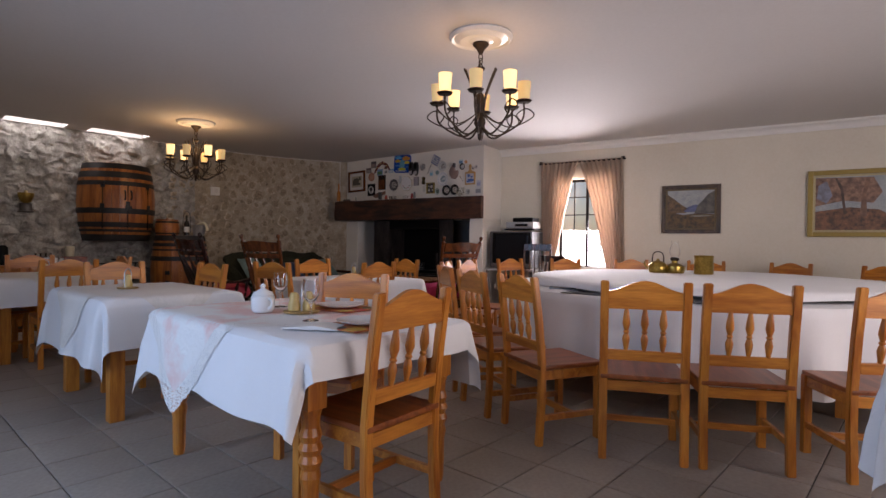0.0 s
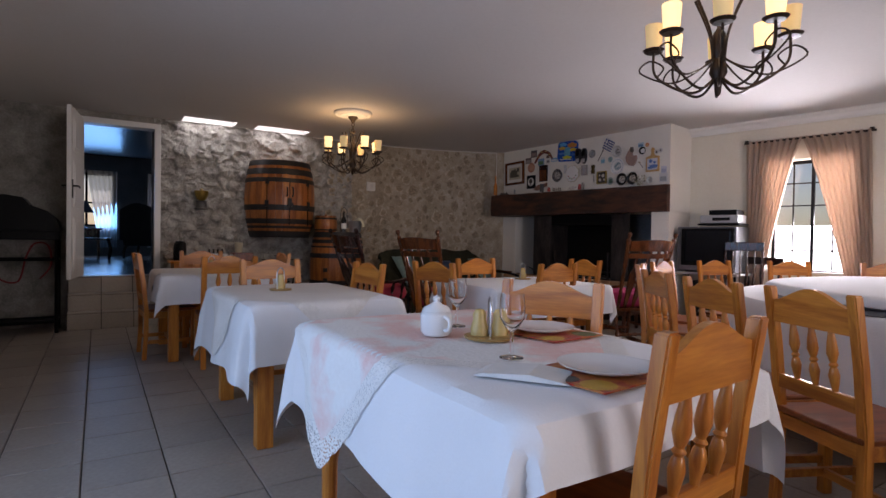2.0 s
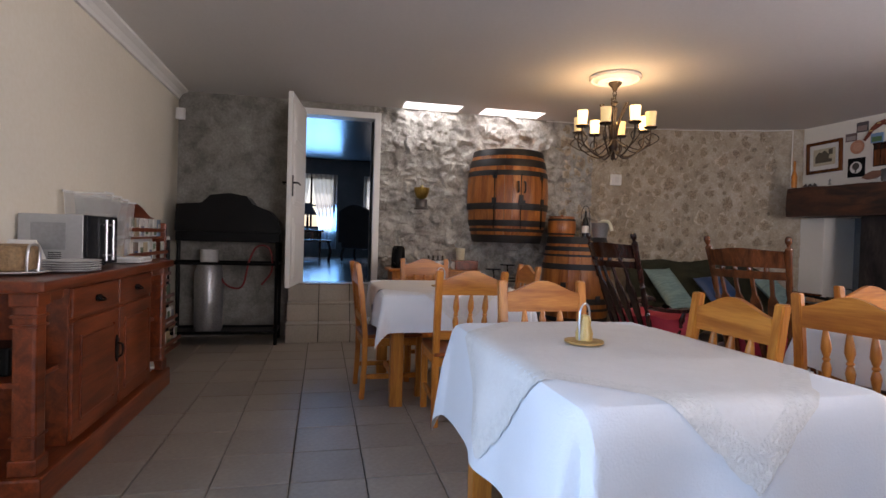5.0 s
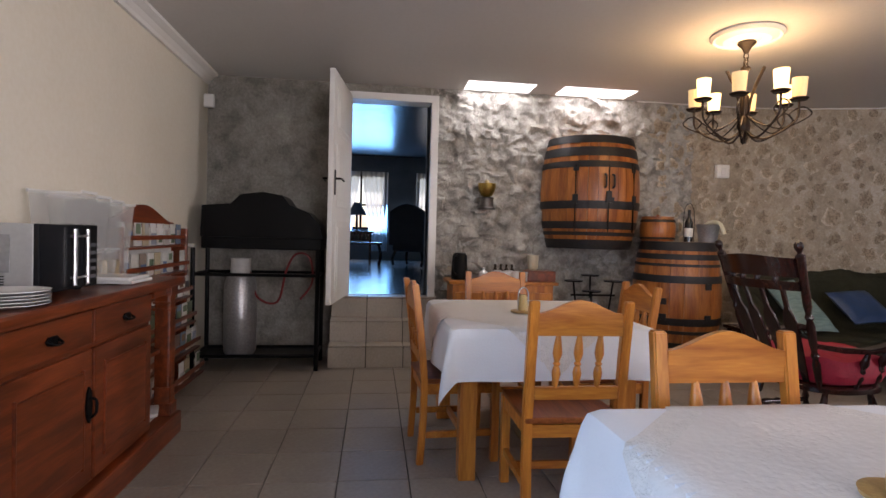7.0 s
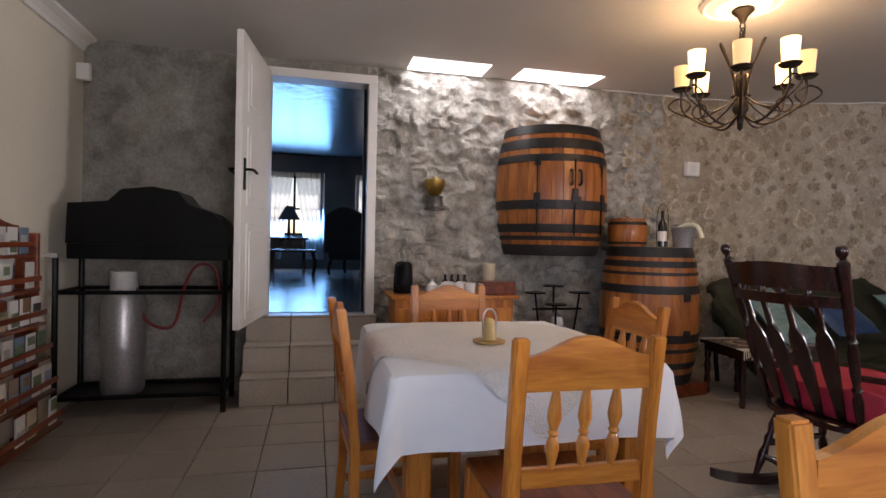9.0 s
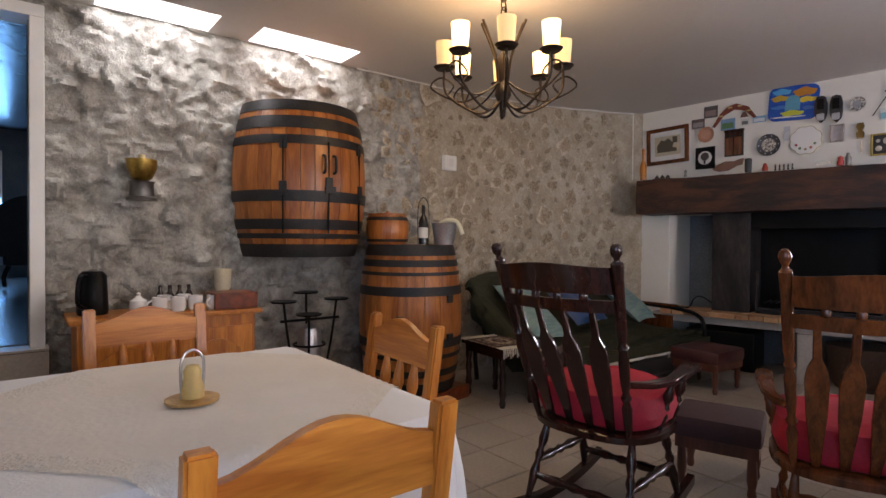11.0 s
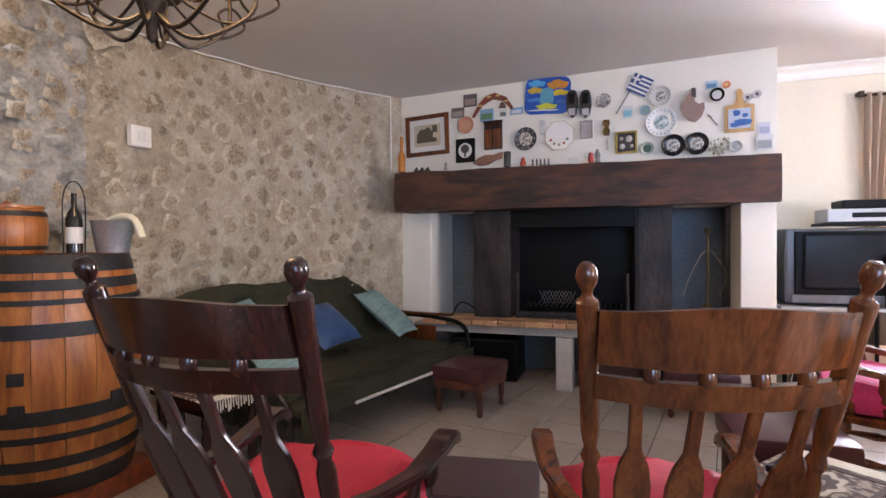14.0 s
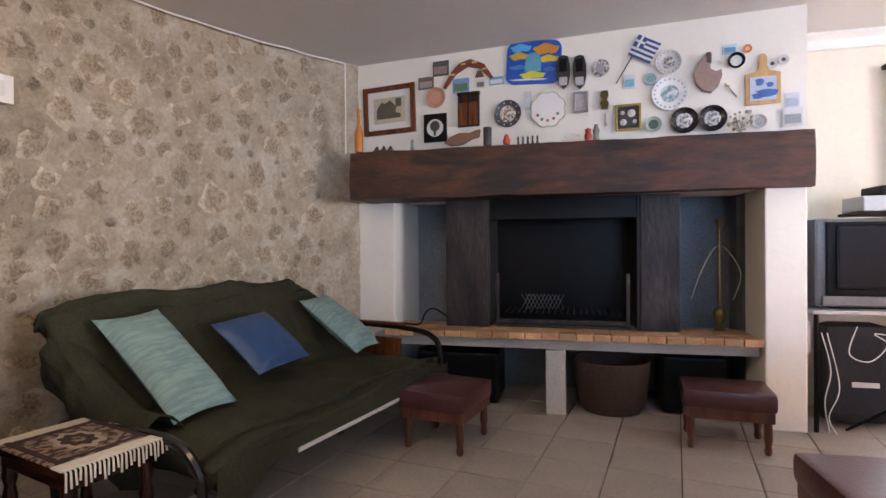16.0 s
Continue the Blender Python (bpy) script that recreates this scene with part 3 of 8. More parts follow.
for side in (-1, 1):
    bm = bmesh.new()
    box(bm, (0.725, side * 0.026, 1.60), (0.035, 0.008, 0.20), LEAF, 0.002)
    tube(bm, [LEAF @ Vector(p) for p in ((0.725, side * 0.03, 1.63), (0.725, side * 0.07, 1.63), (0.70, side * 0.075, 1.63), (0.62, side * 0.075, 1.62))], 0.009)
    part("door_handle", bm, BLACK, leaf, "black iron lever handle")

steps = thing("steps", "three tiled steps with beige ceramic tiles up to the doorway", "steps")
steps["kind"] = "structure"
for k in range(3):
    x0, x1, top = -9.32, -8.87 - 0.165 * k, 0.2 * (k + 1)
    bm = bmesh.new()
    box(bm, ((x0 + x1 - 0.012) / 2, 0.99, top - 0.105), (x1 - 0.012 - x0, 1.0, 0.19))
    part("step_core", bm, GROUT, steps)
    for j in range(3):
        w = 1.0 / 3
        y = 0.49 + w * (j + 0.5)
        pbox("riser_tile", (x1 - 0.006, y, top - 0.108), (0.012, w - 0.008, 0.180), STEP_TILE, steps, 0.002)
        pbox("tread_tile", (x1 - 0.085, y, top - 0.006), (0.178, w - 0.008, 0.014), STEP_TILE, steps, 0.003)

# window with curtains, in the north wall
window = thing("window_1", "small-paned steel window, bright with daylight", "window", NM)
window["kind"] = "structure"
w0, w1, z0, z1 = WIN
pbox("window_sill", ((w0 + w1) / 2, 0.06, z0 + 0.012), (w1 - w0 - 0.004, 0.12, 0.022), WHITE_PAINT, window)
for x in (w0 + 0.02, (w0 + w1) / 2, w1 - 0.02):
    pbox("window_frame", (x, 0.17, (z0 + z1) / 2), (0.036, 0.04, z1 - z0 - 0.004), BLACK, window)
for z in (z0 + 0.02, z1 - 0.02):
    pbox("window_frame", ((w0 + w1) / 2, 0.17, z), (w1 - w0 - 0.004, 0.04, 0.036), BLACK, window)
for half in (0, 1):
    a = w0 + 0.04 + half * ((w1 - w0) / 2 - 0.02)
    b = a + (w1 - w0) / 2 - 0.06
    pbox("glazing_bar", ((a + b) / 2, 0.17, (z0 + z1) / 2), (0.014, 0.02, z1 - z0 - 0.08), BLACK, window, 0)
    for k in range(1, 5):
        pbox("glazing_bar", ((a + b) / 2, 0.17, z0 + (z1 - z0) * k / 5), (b - a, 0.02, 0.014), BLACK, window, 0)
    pane = pbox("pane", ((a + b) / 2, 0.172, (z0 + z1) / 2), (b - a, 0.004, z1 - z0 - 0.06), GLASS, window, 0)
    pane.visible_shadow = False


def curtain(m, x_top0, x_top1, tie, x_bot0, x_bot1, ztop, zbot, label, parent):
    bm = bmesh.new()
    nx, nz = 70, 40
    grid = []
    for j in range(nz + 1):
        v = j / nz
        z = ztop + (zbot - ztop) * v
        k = v ** 0.8 if v < 1 else 1
        a, b = x_top0 + (x_bot0 - x_top0) * k, x_top1 + (x_bot1 - x_top1) * k
        row = []
        for i in range(nx + 1):
            u = i / nx
            fold = math.sin(u * 2 * math.pi * 9 + 0.5 * math.sin(v * 3)) * (0.022 - 0.006 * v) + 0.008 * noise.noise(Vector((u * 6, v * 4, tie)))
            row.append(bm.verts.new((a + (b - a) * u, -0.075 + fold, z)))
        grid.append(row)
    for j in range(nz):
        for i in range(nx):
            bm.faces.new((grid[j][i], grid[j][i + 1], grid[j + 1][i + 1], grid[j + 1][i]))
    ob = part("curtain", bm, CURTAIN, parent, label, True)
    mod = ob.modifiers.new("thickness", 'SOLIDIFY')
    mod.thickness = 0.003
    return ob


curtains = thing("curtains", "peach-pink pleated curtains gathered aside on a dark rail", "curtain", NM)
curtain(NM, 0.70, 1.30, 1, 0.74, 0.87, 2.372, 0.42, "", curtains)
curtain(NM, 1.28, 1.93, 2, 1.80, 1.98, 2.372, 0.42, "", curtains)
ptube("curtain_rail", ((0.68, -0.07, 2.355), (1.97, -0.07, 2.355)), 0.012, IRON, curtains)
for x in (0.70, 1.93):
    pbox("bracket", (x, -0.04, 2.375), (0.035, 0.085, 0.03), IRON, curtains)

# garden outside the window
bm = bmesh.new()
box(bm, (-5, 12, -0.55), (400, 400, 0.2))
structure("ground", bm, material("dry_ground", (0.34, 0.30, 0.21), 0.95, vary=0.3, scale=0.4, bump=0.3), "dry pale ground outside the house", "ground")

# openings behind the walker
for name, c, s, n_bars, along in (("window_2", (-2.9, SOUTH - 0.12, 1.21), (3.2, 0.06, 2.18), 5, 0), ("window_3", (EAST + 0.12, 3.6, 1.45), (0.06, 2.4, 1.5), 4, 1)):
    w = thing(name, "wide glazed opening with white frames", "window")
    w["kind"] = "structure"
    for k in range(n_bars + 1):
        f = k / n_bars - 0.5
        if along == 0:
            pbox("window_frame", (c[0] + f * (s[0] - 0.05), c[1], c[2]), (0.05, 0.05, s[2]), WHITE_PAINT, w)
        else:
            pbox("window_frame", (c[0], c[1] + f * (s[1] - 0.05), c[2]), (0.05, 0.05, s[2]), WHITE_PAINT, w)
    for z in (c[2] - s[2] / 2 + 0.025, c[2] + s[2] / 2 - 0.025):
        pbox("window_frame", (c[0], c[1], z), ((s[0] if along == 0 else 0.05), (0.05 if along == 0 else s[1]), 0.05), WHITE_PAINT, w)

# lounge beyond the doorway
VOILE = bpy.data.materials.new("voile")
VOILE.use_nodes = True
vt = VOILE.node_tree
thin, clear, blend = vt.nodes.new("ShaderNodeBsdfTranslucent"), vt.nodes.new("ShaderNodeBsdfTransparent"), vt.nodes.new("ShaderNodeMixShader")
thin.inputs["Color"].default_value = (0.80, 0.86, 0.92, 1)
blend.inputs[0].default_value = 0.22
vt.links.new(thin.outputs[0], blend.inputs[1])
vt.links.new(clear.outputs[0], blend.inputs[2])
vt.links.new(blend.outputs[0], vt.nodes["Material Output"].inputs[0])
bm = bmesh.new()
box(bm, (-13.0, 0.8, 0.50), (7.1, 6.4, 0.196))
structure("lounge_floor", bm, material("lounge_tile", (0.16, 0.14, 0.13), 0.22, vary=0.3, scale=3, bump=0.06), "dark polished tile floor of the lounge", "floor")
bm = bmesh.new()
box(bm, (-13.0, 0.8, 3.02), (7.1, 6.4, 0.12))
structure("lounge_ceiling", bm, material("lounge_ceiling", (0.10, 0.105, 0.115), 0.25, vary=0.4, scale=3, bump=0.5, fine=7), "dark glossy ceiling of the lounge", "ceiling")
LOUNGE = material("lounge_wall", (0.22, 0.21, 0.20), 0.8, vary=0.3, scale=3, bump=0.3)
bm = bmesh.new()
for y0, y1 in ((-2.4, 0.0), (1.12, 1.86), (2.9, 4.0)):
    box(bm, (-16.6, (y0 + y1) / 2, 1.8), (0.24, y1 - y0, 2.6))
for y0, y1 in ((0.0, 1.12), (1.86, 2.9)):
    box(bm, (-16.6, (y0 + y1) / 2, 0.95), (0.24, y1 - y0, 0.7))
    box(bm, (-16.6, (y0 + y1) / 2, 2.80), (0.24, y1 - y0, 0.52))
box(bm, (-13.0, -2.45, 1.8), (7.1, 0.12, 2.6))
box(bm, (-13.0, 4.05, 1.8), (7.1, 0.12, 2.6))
structure("lounge_walls", bm, LOUNGE, "dark grey stone walls of the lounge", "wall")
for y0, y1 in ((0.0, 1.12), (1.86, 2.9)):
    lw = thing("lounge_window", "bright lounge window with white voile curtains", "window", group="lounge windows")
    lw["kind"] = "structure"
    for f in (0.02, 0.5, 0.98):
        pbox("window_frame", (-16.58, y0 + (y1 - y0) * f, 2.0), (0.05, 0.05, 1.4), BLACK, lw)
    for z in (1.32, 1.85, 2.52):
        pbox("window_frame", (-16.58, (y0 + y1) / 2, z), (0.05, y1 - y0, 0.04), BLACK, lw)
    for side in (0, 1):
        bm = bmesh.new()
        grid = []
        for j in range(17):
            v = j / 16
            wd = 0.60 - 0.24 * v
            row = []
            for i in range(29):
                u = i / 28
                y = (y0 - 0.05 + wd * u) if side == 0 else (y1 + 0.05 - wd * u)
                row.append(bm.verts.new((-16.40 + 0.02 * math.sin(u * 34), y, 2.60 - 1.8 * v)))
            grid.append(row)
        for j in range(16):
            for i in range(28):
                bm.faces.new((grid[j][i], grid[j][i + 1], grid[j + 1][i + 1], grid[j + 1][i]))
        part("voile_curtain", bm, VOILE, lw, "sheer white voile", True)

# ---- dining chairs ----
SPINDLE = [(0.009, 0), (0.011, 0.02), (0.016, 0.05), (0.019, 0.075), (0.014, 0.10), (0.010, 0.108), (0.016, 0.118), (0.010, 0.128), (0.014, 0.14), (0.020, 0.165), (0.017, 0.20), (0.012, 0.235), (0.009, 0.26)]


def dining_chair():
    c = thing("dining_chair", "varnished pine dining chair with three turned spindles", "chair", group="pine dining chairs")
    rake = [(-0.205, 0.0), (-0.19, 0.25), (-0.19, 0.45), (-0.215, 0.70), (-0.25, 0.945)]
    for x in (-0.20, 0.20):
        bm = bmesh.new()
        rings = []
        for y, z in rake:
            rings.append([bm.verts.new((x + a * 0.021, y + b * 0.018, z)) for a, b in ((-1, -1), (1, -1), (1, 1), (-1, 1))])
        for a, b in zip(rings, rings[1:]):
            for i in range(4):
                bm.faces.new((a[i], a[(i + 1) % 4], b[(i + 1) % 4], b[i]))
        bm.faces.new(rings[0])
        bm.faces.new(rings[-1])
        bmesh.ops.bevel(bm, geom=list(bm.edges), offset=0.005, segments=2, affect='EDGES')
        part("rear_leg", bm, PINE, c)
        pbox("front_leg", (x, 0.195, 0.215), (0.042, 0.042, 0.43), PINE, c, 0.005)
        pbox("side_apron", (x, 0.0, 0.395), (0.022, 0.35, 0.055), PINE_RAIL, c, 0.003)
        pbox("side_stretcher", (x, 0.0, 0.155), (0.022, 0.35, 0.035), PINE_RAIL, c, 0.003)
    bm = bmesh.new()
    n = 14
    top = [(-0.18 + 0.36 * i / n, 0.925 + 0.022 * math.cos((i / n - 0.5) * 2 * math.pi) - 0.012 + 0.012 * math.cos((i / n - 0.5) * math.pi)) for i in range(n + 1)]
    slab(bm, [(-0.18, 0.80), (0.18, 0.80)] + list(reversed(top)), 0.022, pose(0, -0.235, 0) @ Matrix.Translation((0, 0, 0)))
    bmesh.ops.bevel(bm, geom=[e for e in bm.edges if e.calc_face_angle(0) > 0.8], offset=0.004, segments=2, affect='EDGES')
    part("top_rail", bm, PINE_RAIL, c)
    pbox("lower_rail", (0, -0.205, 0.555), (0.36, 0.022, 0.055), PINE_RAIL, c, 0.004)
    for x in (-0.09, 0, 0.09):
        lean = math.degrees(math.atan(0.028 / 0.24))
        plathe("spindle", [(r, z * 0.92) for r, z in SPINDLE], PINE, c, pose(x, -0.206, 0.572, lean), 12)
    bm = bmesh.new()
    box(bm, (0, 0.005, 0.437), (0.43, 0.43, 0.026), None, 0.008)
    part("seat", bm, PINE_SEAT, c, "reddish-brown stained seat")
    pbox("front_apron", (0, 0.195, 0.395), (0.36, 0.022, 0.055), PINE_RAIL, c, 0.003)
    pbox("rear_apron", (0, -0.19, 0.39), (0.36, 0.020, 0.055), PINE_RAIL, c, 0.003)
    pbox("cross_stretcher", (0, 0.02, 0.155), (0.378, 0.022, 0.035), PINE_RAIL, c, 0.003)
    return c


chair = dining_chair()
# place of the seat's middle, and turn (0 faces north)
SEATS = [
    (-2.30, 1.88, 95), (-2.96, 2.18, 206),
    (-5.25, 1.88, -90), (-4.80, 2.12, 182),
    (-6.42, 1.73, 89), (-7.05, 1.33, 3), (-7.66, 1.76, -90), (-7.02, 2.17, 178),
    (-5.15, 3.72, -88), (-4.86, 3.13, 12), (-4.62, 3.72, 96), (-4.95, 4.38, 172),
]
ROUND = Vector((-2.10, 5.60, 0))
SEATS += [(-3.28, 3.80, -35), (-2.76, 3.47, -27), (-2.26, 3.28, -26), (-1.75, 3.37, 27), (-1.33, 3.60, 30), (-0.78, 3.92, 36)]
for deg in (62, 84, 106, 128, 150, 172, 194, 216, 238, 260, 282, 300):
    a = radians(deg - 90)
    SEATS.append((ROUND.x + 2.16 * math.cos(a), ROUND.y + 2.16 * math.sin(a) * 0.93, deg))
chair.matrix_basis = pose(SEATS[0][0], SEATS[0][1], 0, 0, 0, SEATS[0][2])
for x, y, turn in SEATS[1:]:
    copy_thing(chair, pose(x, y, 0, 0, 0, turn))


# ---- tables with cloths ----
def drape(m, half_x, half_y, size_x, size_y, z, spin, seed, lift, step=0.025, flare=0.03, shift=0.0, gap=0.0, slide=0.0):
    """A cloth laid over a rectangular table: flat on top, hanging in soft folds past the edges."""
    bm = bmesh.new()
    nx, ny = round(size_x / step), round(size_y / step)
    cs, sn = math.cos(spin), math.sin(spin)
    grid = []
    for i in range(nx + 1):
        row = []
        for j in range(ny + 1):
            u, v = size_x * (i / nx - 0.5), size_y * (j / ny - 0.5)
            x, y = shift + u * cs - v * sn, slide + u * sn + v * cs
            px, py = max(-half_x, min(half_x, x)), max(-half_y, min(half_y, y))
            ex, ey = x - px, y - py
            d = math.hypot(ex, ey)
            wob = noise.noise(Vector((x * 9, y * 9, seed))) * 0.0012
            if d < 1e-6:
                row.append(bm.verts.new(m @ Vector((x, y, z + lift + wob))))
                continue
            corner = min(abs(ex), abs(ey)) / d
            along = px + py + math.atan2(ey, ex) * 0.35
            fold = math.sin(along * 11 + seed * 3 + 2.5 * noise.noise(Vector((along * 2, seed, 0)))) * (0.020 + 0.055 * corner) * min(1, d / 0.2)
            out = min(d, flare + 0.10 * d) + fold * (0.5 + d) + lift * 1.5 + 0.008 + gap
            drop = max(0, d - 0.012) * (1 - 0.03 * corner) + 0.012 * noise.noise(Vector((along * 3, seed, 7))) * min(1, d / 0.2)
            row.append(bm.verts.new(m @ Vector((px + ex / d * out, py + ey / d * out, z + lift * 0.4 - drop * 0.985))))
        grid.append(row)
    for i in range(nx):
        for j in range(ny):
            bm.faces.new((grid[i][j], grid[i + 1][j], grid[i + 1][j + 1], grid[i][j + 1]))
    return bm


LEG = [(0.026, 0), (0.031, 0.03), (0.033, 0.20), (0.040, 0.24), (0.034, 0.27), (0.046, 0.30), (0.036, 0.325), (0.048, 0.35), (0.036, 0.375), (0.044, 0.40), (0.034, 0.43), (0.036, 0.47), (0.045, 0.50)]


def dining_table(x0, x1, y0, y1, seed, turn=0, hang=0.24, turned=True, end=None, south=None):
    cx, cy, hx, hy = (x0 + x1) / 2, (y0 + y1) / 2, (x1 - x0) / 2, (y1 - y0) / 2
    t = thing("dining_table", "varnished pine dining table under a white cloth", "table", pose(cx, cy, 0, 0, 0, turn), "pine dining tables")
    pbox("tabletop", (0, 0, 0.750), (2 * hx - 0.01, 2 * hy - 0.01, 0.026), PINE_RAIL, t)
    for sx in (-1, 1):
        for sy in (-1, 1):
            px, py = sx * (hx - 0.07), sy * (hy - 0.07)
            if turned:
                bm = bmesh.new()
                lathe(bm, LEG, pose(px, py, 0.0), 14)
                box(bm, (px, py, 0.615), (0.085, 0.085, 0.23), None, 0.004)
                part("leg", bm, PINE, t, "turned leg")
            else:
                pbox("leg", (px, py, 0.365), (0.085, 0.085, 0.73), PINE, t, 0.006)
    for sy in (-1, 1):
        pbox("apron", (0, sy * (hy - 0.07), 0.675), (2 * hx - 0.25, 0.022, 0.11), PINE_RAIL, t)
    for sx in (-1, 1):
        pbox("apron", (sx * (hx - 0.07), 0, 0.675), (0.022, 2 * hy - 0.25, 0.11), PINE_RAIL, t)
    m = pose(cx, cy, 0, 0, 0, turn)
    end = hang if end is None else end
    south = hang if south is None else south
    bm = drape(m, hx, hy, 2 * hx + hang + end, 2 * hy + hang + south, 0.765, 0, seed, 0.004, shift=(end - hang) / 2, slide=(hang - south) / 2)
    tagged(link("tablecloth", bm, CLOTH, True), "white cotton tablecloth hanging in pointed corners", "tablecloth", "white tablecloths")
    return m, hx, hy


def overlay_cloth(m, half_x, half_y, size, seed, shift, mat, label, group=""):
    """A square cloth laid cornerwise: its field, and an open-work border with a scalloped rim."""
    cloth = tagged(new("overlay_cloth"), label, "tablecloth", group)
    for name, border in (("field", False), ("lace_border", True)):
        bm = drape(m, half_x, half_y, size, size, 0.7668, radians(45), seed, 0.004, shift=shift, gap=0.006)
        bm.verts.ensure_lookup_table()
        n = round(size / 0.025)
        drop = []
        for k, v in enumerate(bm.verts):
            i, j = divmod(k, n + 1)
            rim = min(i, j, n - i, n - j)
            if (rim > 3 if border else rim < 3):
                drop.append(v)
            elif border and rim == 0 and (i + j) % 4 == 0 and v.co.z < 0.70:
                v.co.z += 0.010
        bmesh.ops.delete(bm, geom=drop, context='VERTS')
        part(name, bm, (mat if not border else LACE if mat is ROSE_CLOTH else CROCHET), cloth, "white crocheted lace border" if border else "", True)
    return cloth


mA, ax, ay = dining_table(-3.56, -2.22, 1.52, 2.37, 1.3, hang=0.345, turned=True, end=0.15, south=0.335)
overlay_cloth(mA, ax, ay, 1.27, 1.3, -0.27, ROSE_CLOTH, "cream overlay cloth with pink embroidered roses and crocheted edge")
mB, bx, by = dining_table(-5.35, -4.23, 1.46, 2.27, 2.2, hang=0.32, turned=False, south=0.42)
overlay_cloth(mB, bx, by, 1.12, 2.2, 0.0, OVERLAY, "cream embroidered overlay cloth laid cornerwise", "overlay cloths")
mC, cx_, cy_ = dining_table(-7.63, -6.60, 1.28, 2.24, 3.4, hang=0.27, turned=False)
overlay_cloth(mC, cx_, cy_, 1.10, 3.4, 0.0, OVERLAY, "cream embroidered overlay cloth laid cornerwise", "overlay cloths")
mD, dx_, dy_ = dining_table(-5.32, -4.42, 3.27, 4.33, 5.4, -6, hang=0.24, turned=False)
mF, fx_, fy_ = dining_table(-0.62, 0.7, 2.55, 3.40, 6.4, 0, hang=0.33, turned=False)

# big round table with a raised turning board
rt = thing("round_table", "large round banquet table under a white cloth", "table", pose(ROUND.x, ROUND.y, 0))
plathe("tabletop", [(0.0, 0.735), (1.70, 0.735), (1.71, 0.75), (1.70, 0.763), (0.0, 0.763)], PINE, rt, None, 48)
for k in range(8):
    a = 2 * math.pi * k / 8 + 0.2
    pbox("leg", (1.35 * math.cos(a), 1.35 * math.sin(a), 0.367), (0.08, 0.08, 0.734), PINE, rt)
bm = bmesh.new()
rings = []
SEG = 220
prof = [(0.0, 0.770), (1.0, 0.770), (1.66, 0.770), (1.705, 0.767), (1.72, 0.75), (1.725, 0.70), (1.73, 0.60), (1.735, 0.50), (1.74, 0.40), (1.745, 0.30), (1.75, 0.24)]
for r, z in prof[1:]:
    row = []
    for i in range(SEG):
        a = 2 * math.pi * i / SEG
        fall = max(0, 0.76 - z)
        rr = r + fall * 0.11 * math.sin(a * 26 + 2 * noise.noise(Vector((a * 3, 0, 1)))) + 0.02 * fall * noise.noise(Vector((a * 9, z * 3, 2)))
        row.append(bm.verts.new((ROUND.x + rr * math.cos(a), ROUND.y + rr * math.sin(a), z)))
    rings.append(row)
mid = bm.verts.new((ROUND.x, ROUND.y, 0.770))
for i in range(SEG):
    bm.faces.new((mid, rings[0][i], rings[0][(i + 1) % SEG]))
for a, b in zip(rings, rings[1:]):
    for i in range(SEG):
        bm.faces.new((a[i], a[(i + 1) % SEG], b[(i + 1) % SEG], b[i]))
tagged(link("round_tablecloth", bm, CLOTH, True), "white cloth falling in folds round the banquet table", "tablecloth")
board = thing("turning_board", "round raised turning board covered with white cloth", "lazy susan", pose(ROUND.x, ROUND.y, 0))
plathe("pivot", [(0.22, 0.772), (0.22, 0.80), (0.10, 0.81)], BLACK, board, None, 24)
plathe("board", [(0.0, 0.808), (1.46, 0.808), (1.47, 0.815), (1.46, 0.824), (0.0, 0.826)], BLACK, board, None, 64, "dark board edge")
bm = bmesh.new()
rings = []
for r, z in ((0.7, 0.852), (1.44, 0.850), (1.485, 0.846), (1.50, 0.832), (1.505, 0.788)):
    rings.append([bm.verts.new((r * math.cos(2 * math.pi * i / 160) * (1 + 0.004 * math.sin(i * 0.9)), r * math.sin(2 * math.pi * i / 160), z + 0.010 * (z < 0.81) * math.sin(i * 0.41) + 0.0025 * math.sin(i * 0.2 + r * 9))) for i in range(160)])
mid = bm.verts.new((0, 0, 0.852))
for i in range(160):
    bm.faces.new((mid, rings[0][i], rings[0][(i + 1) % 160]))
for a, b in zip(rings, rings[1:]):
    for i in range(160):
        bm.faces.new((a[i], a[(i + 1) % 160], b[(i + 1) % 160], b[i]))
part("cover_cloth", bm, CLOTH, board, "", True)


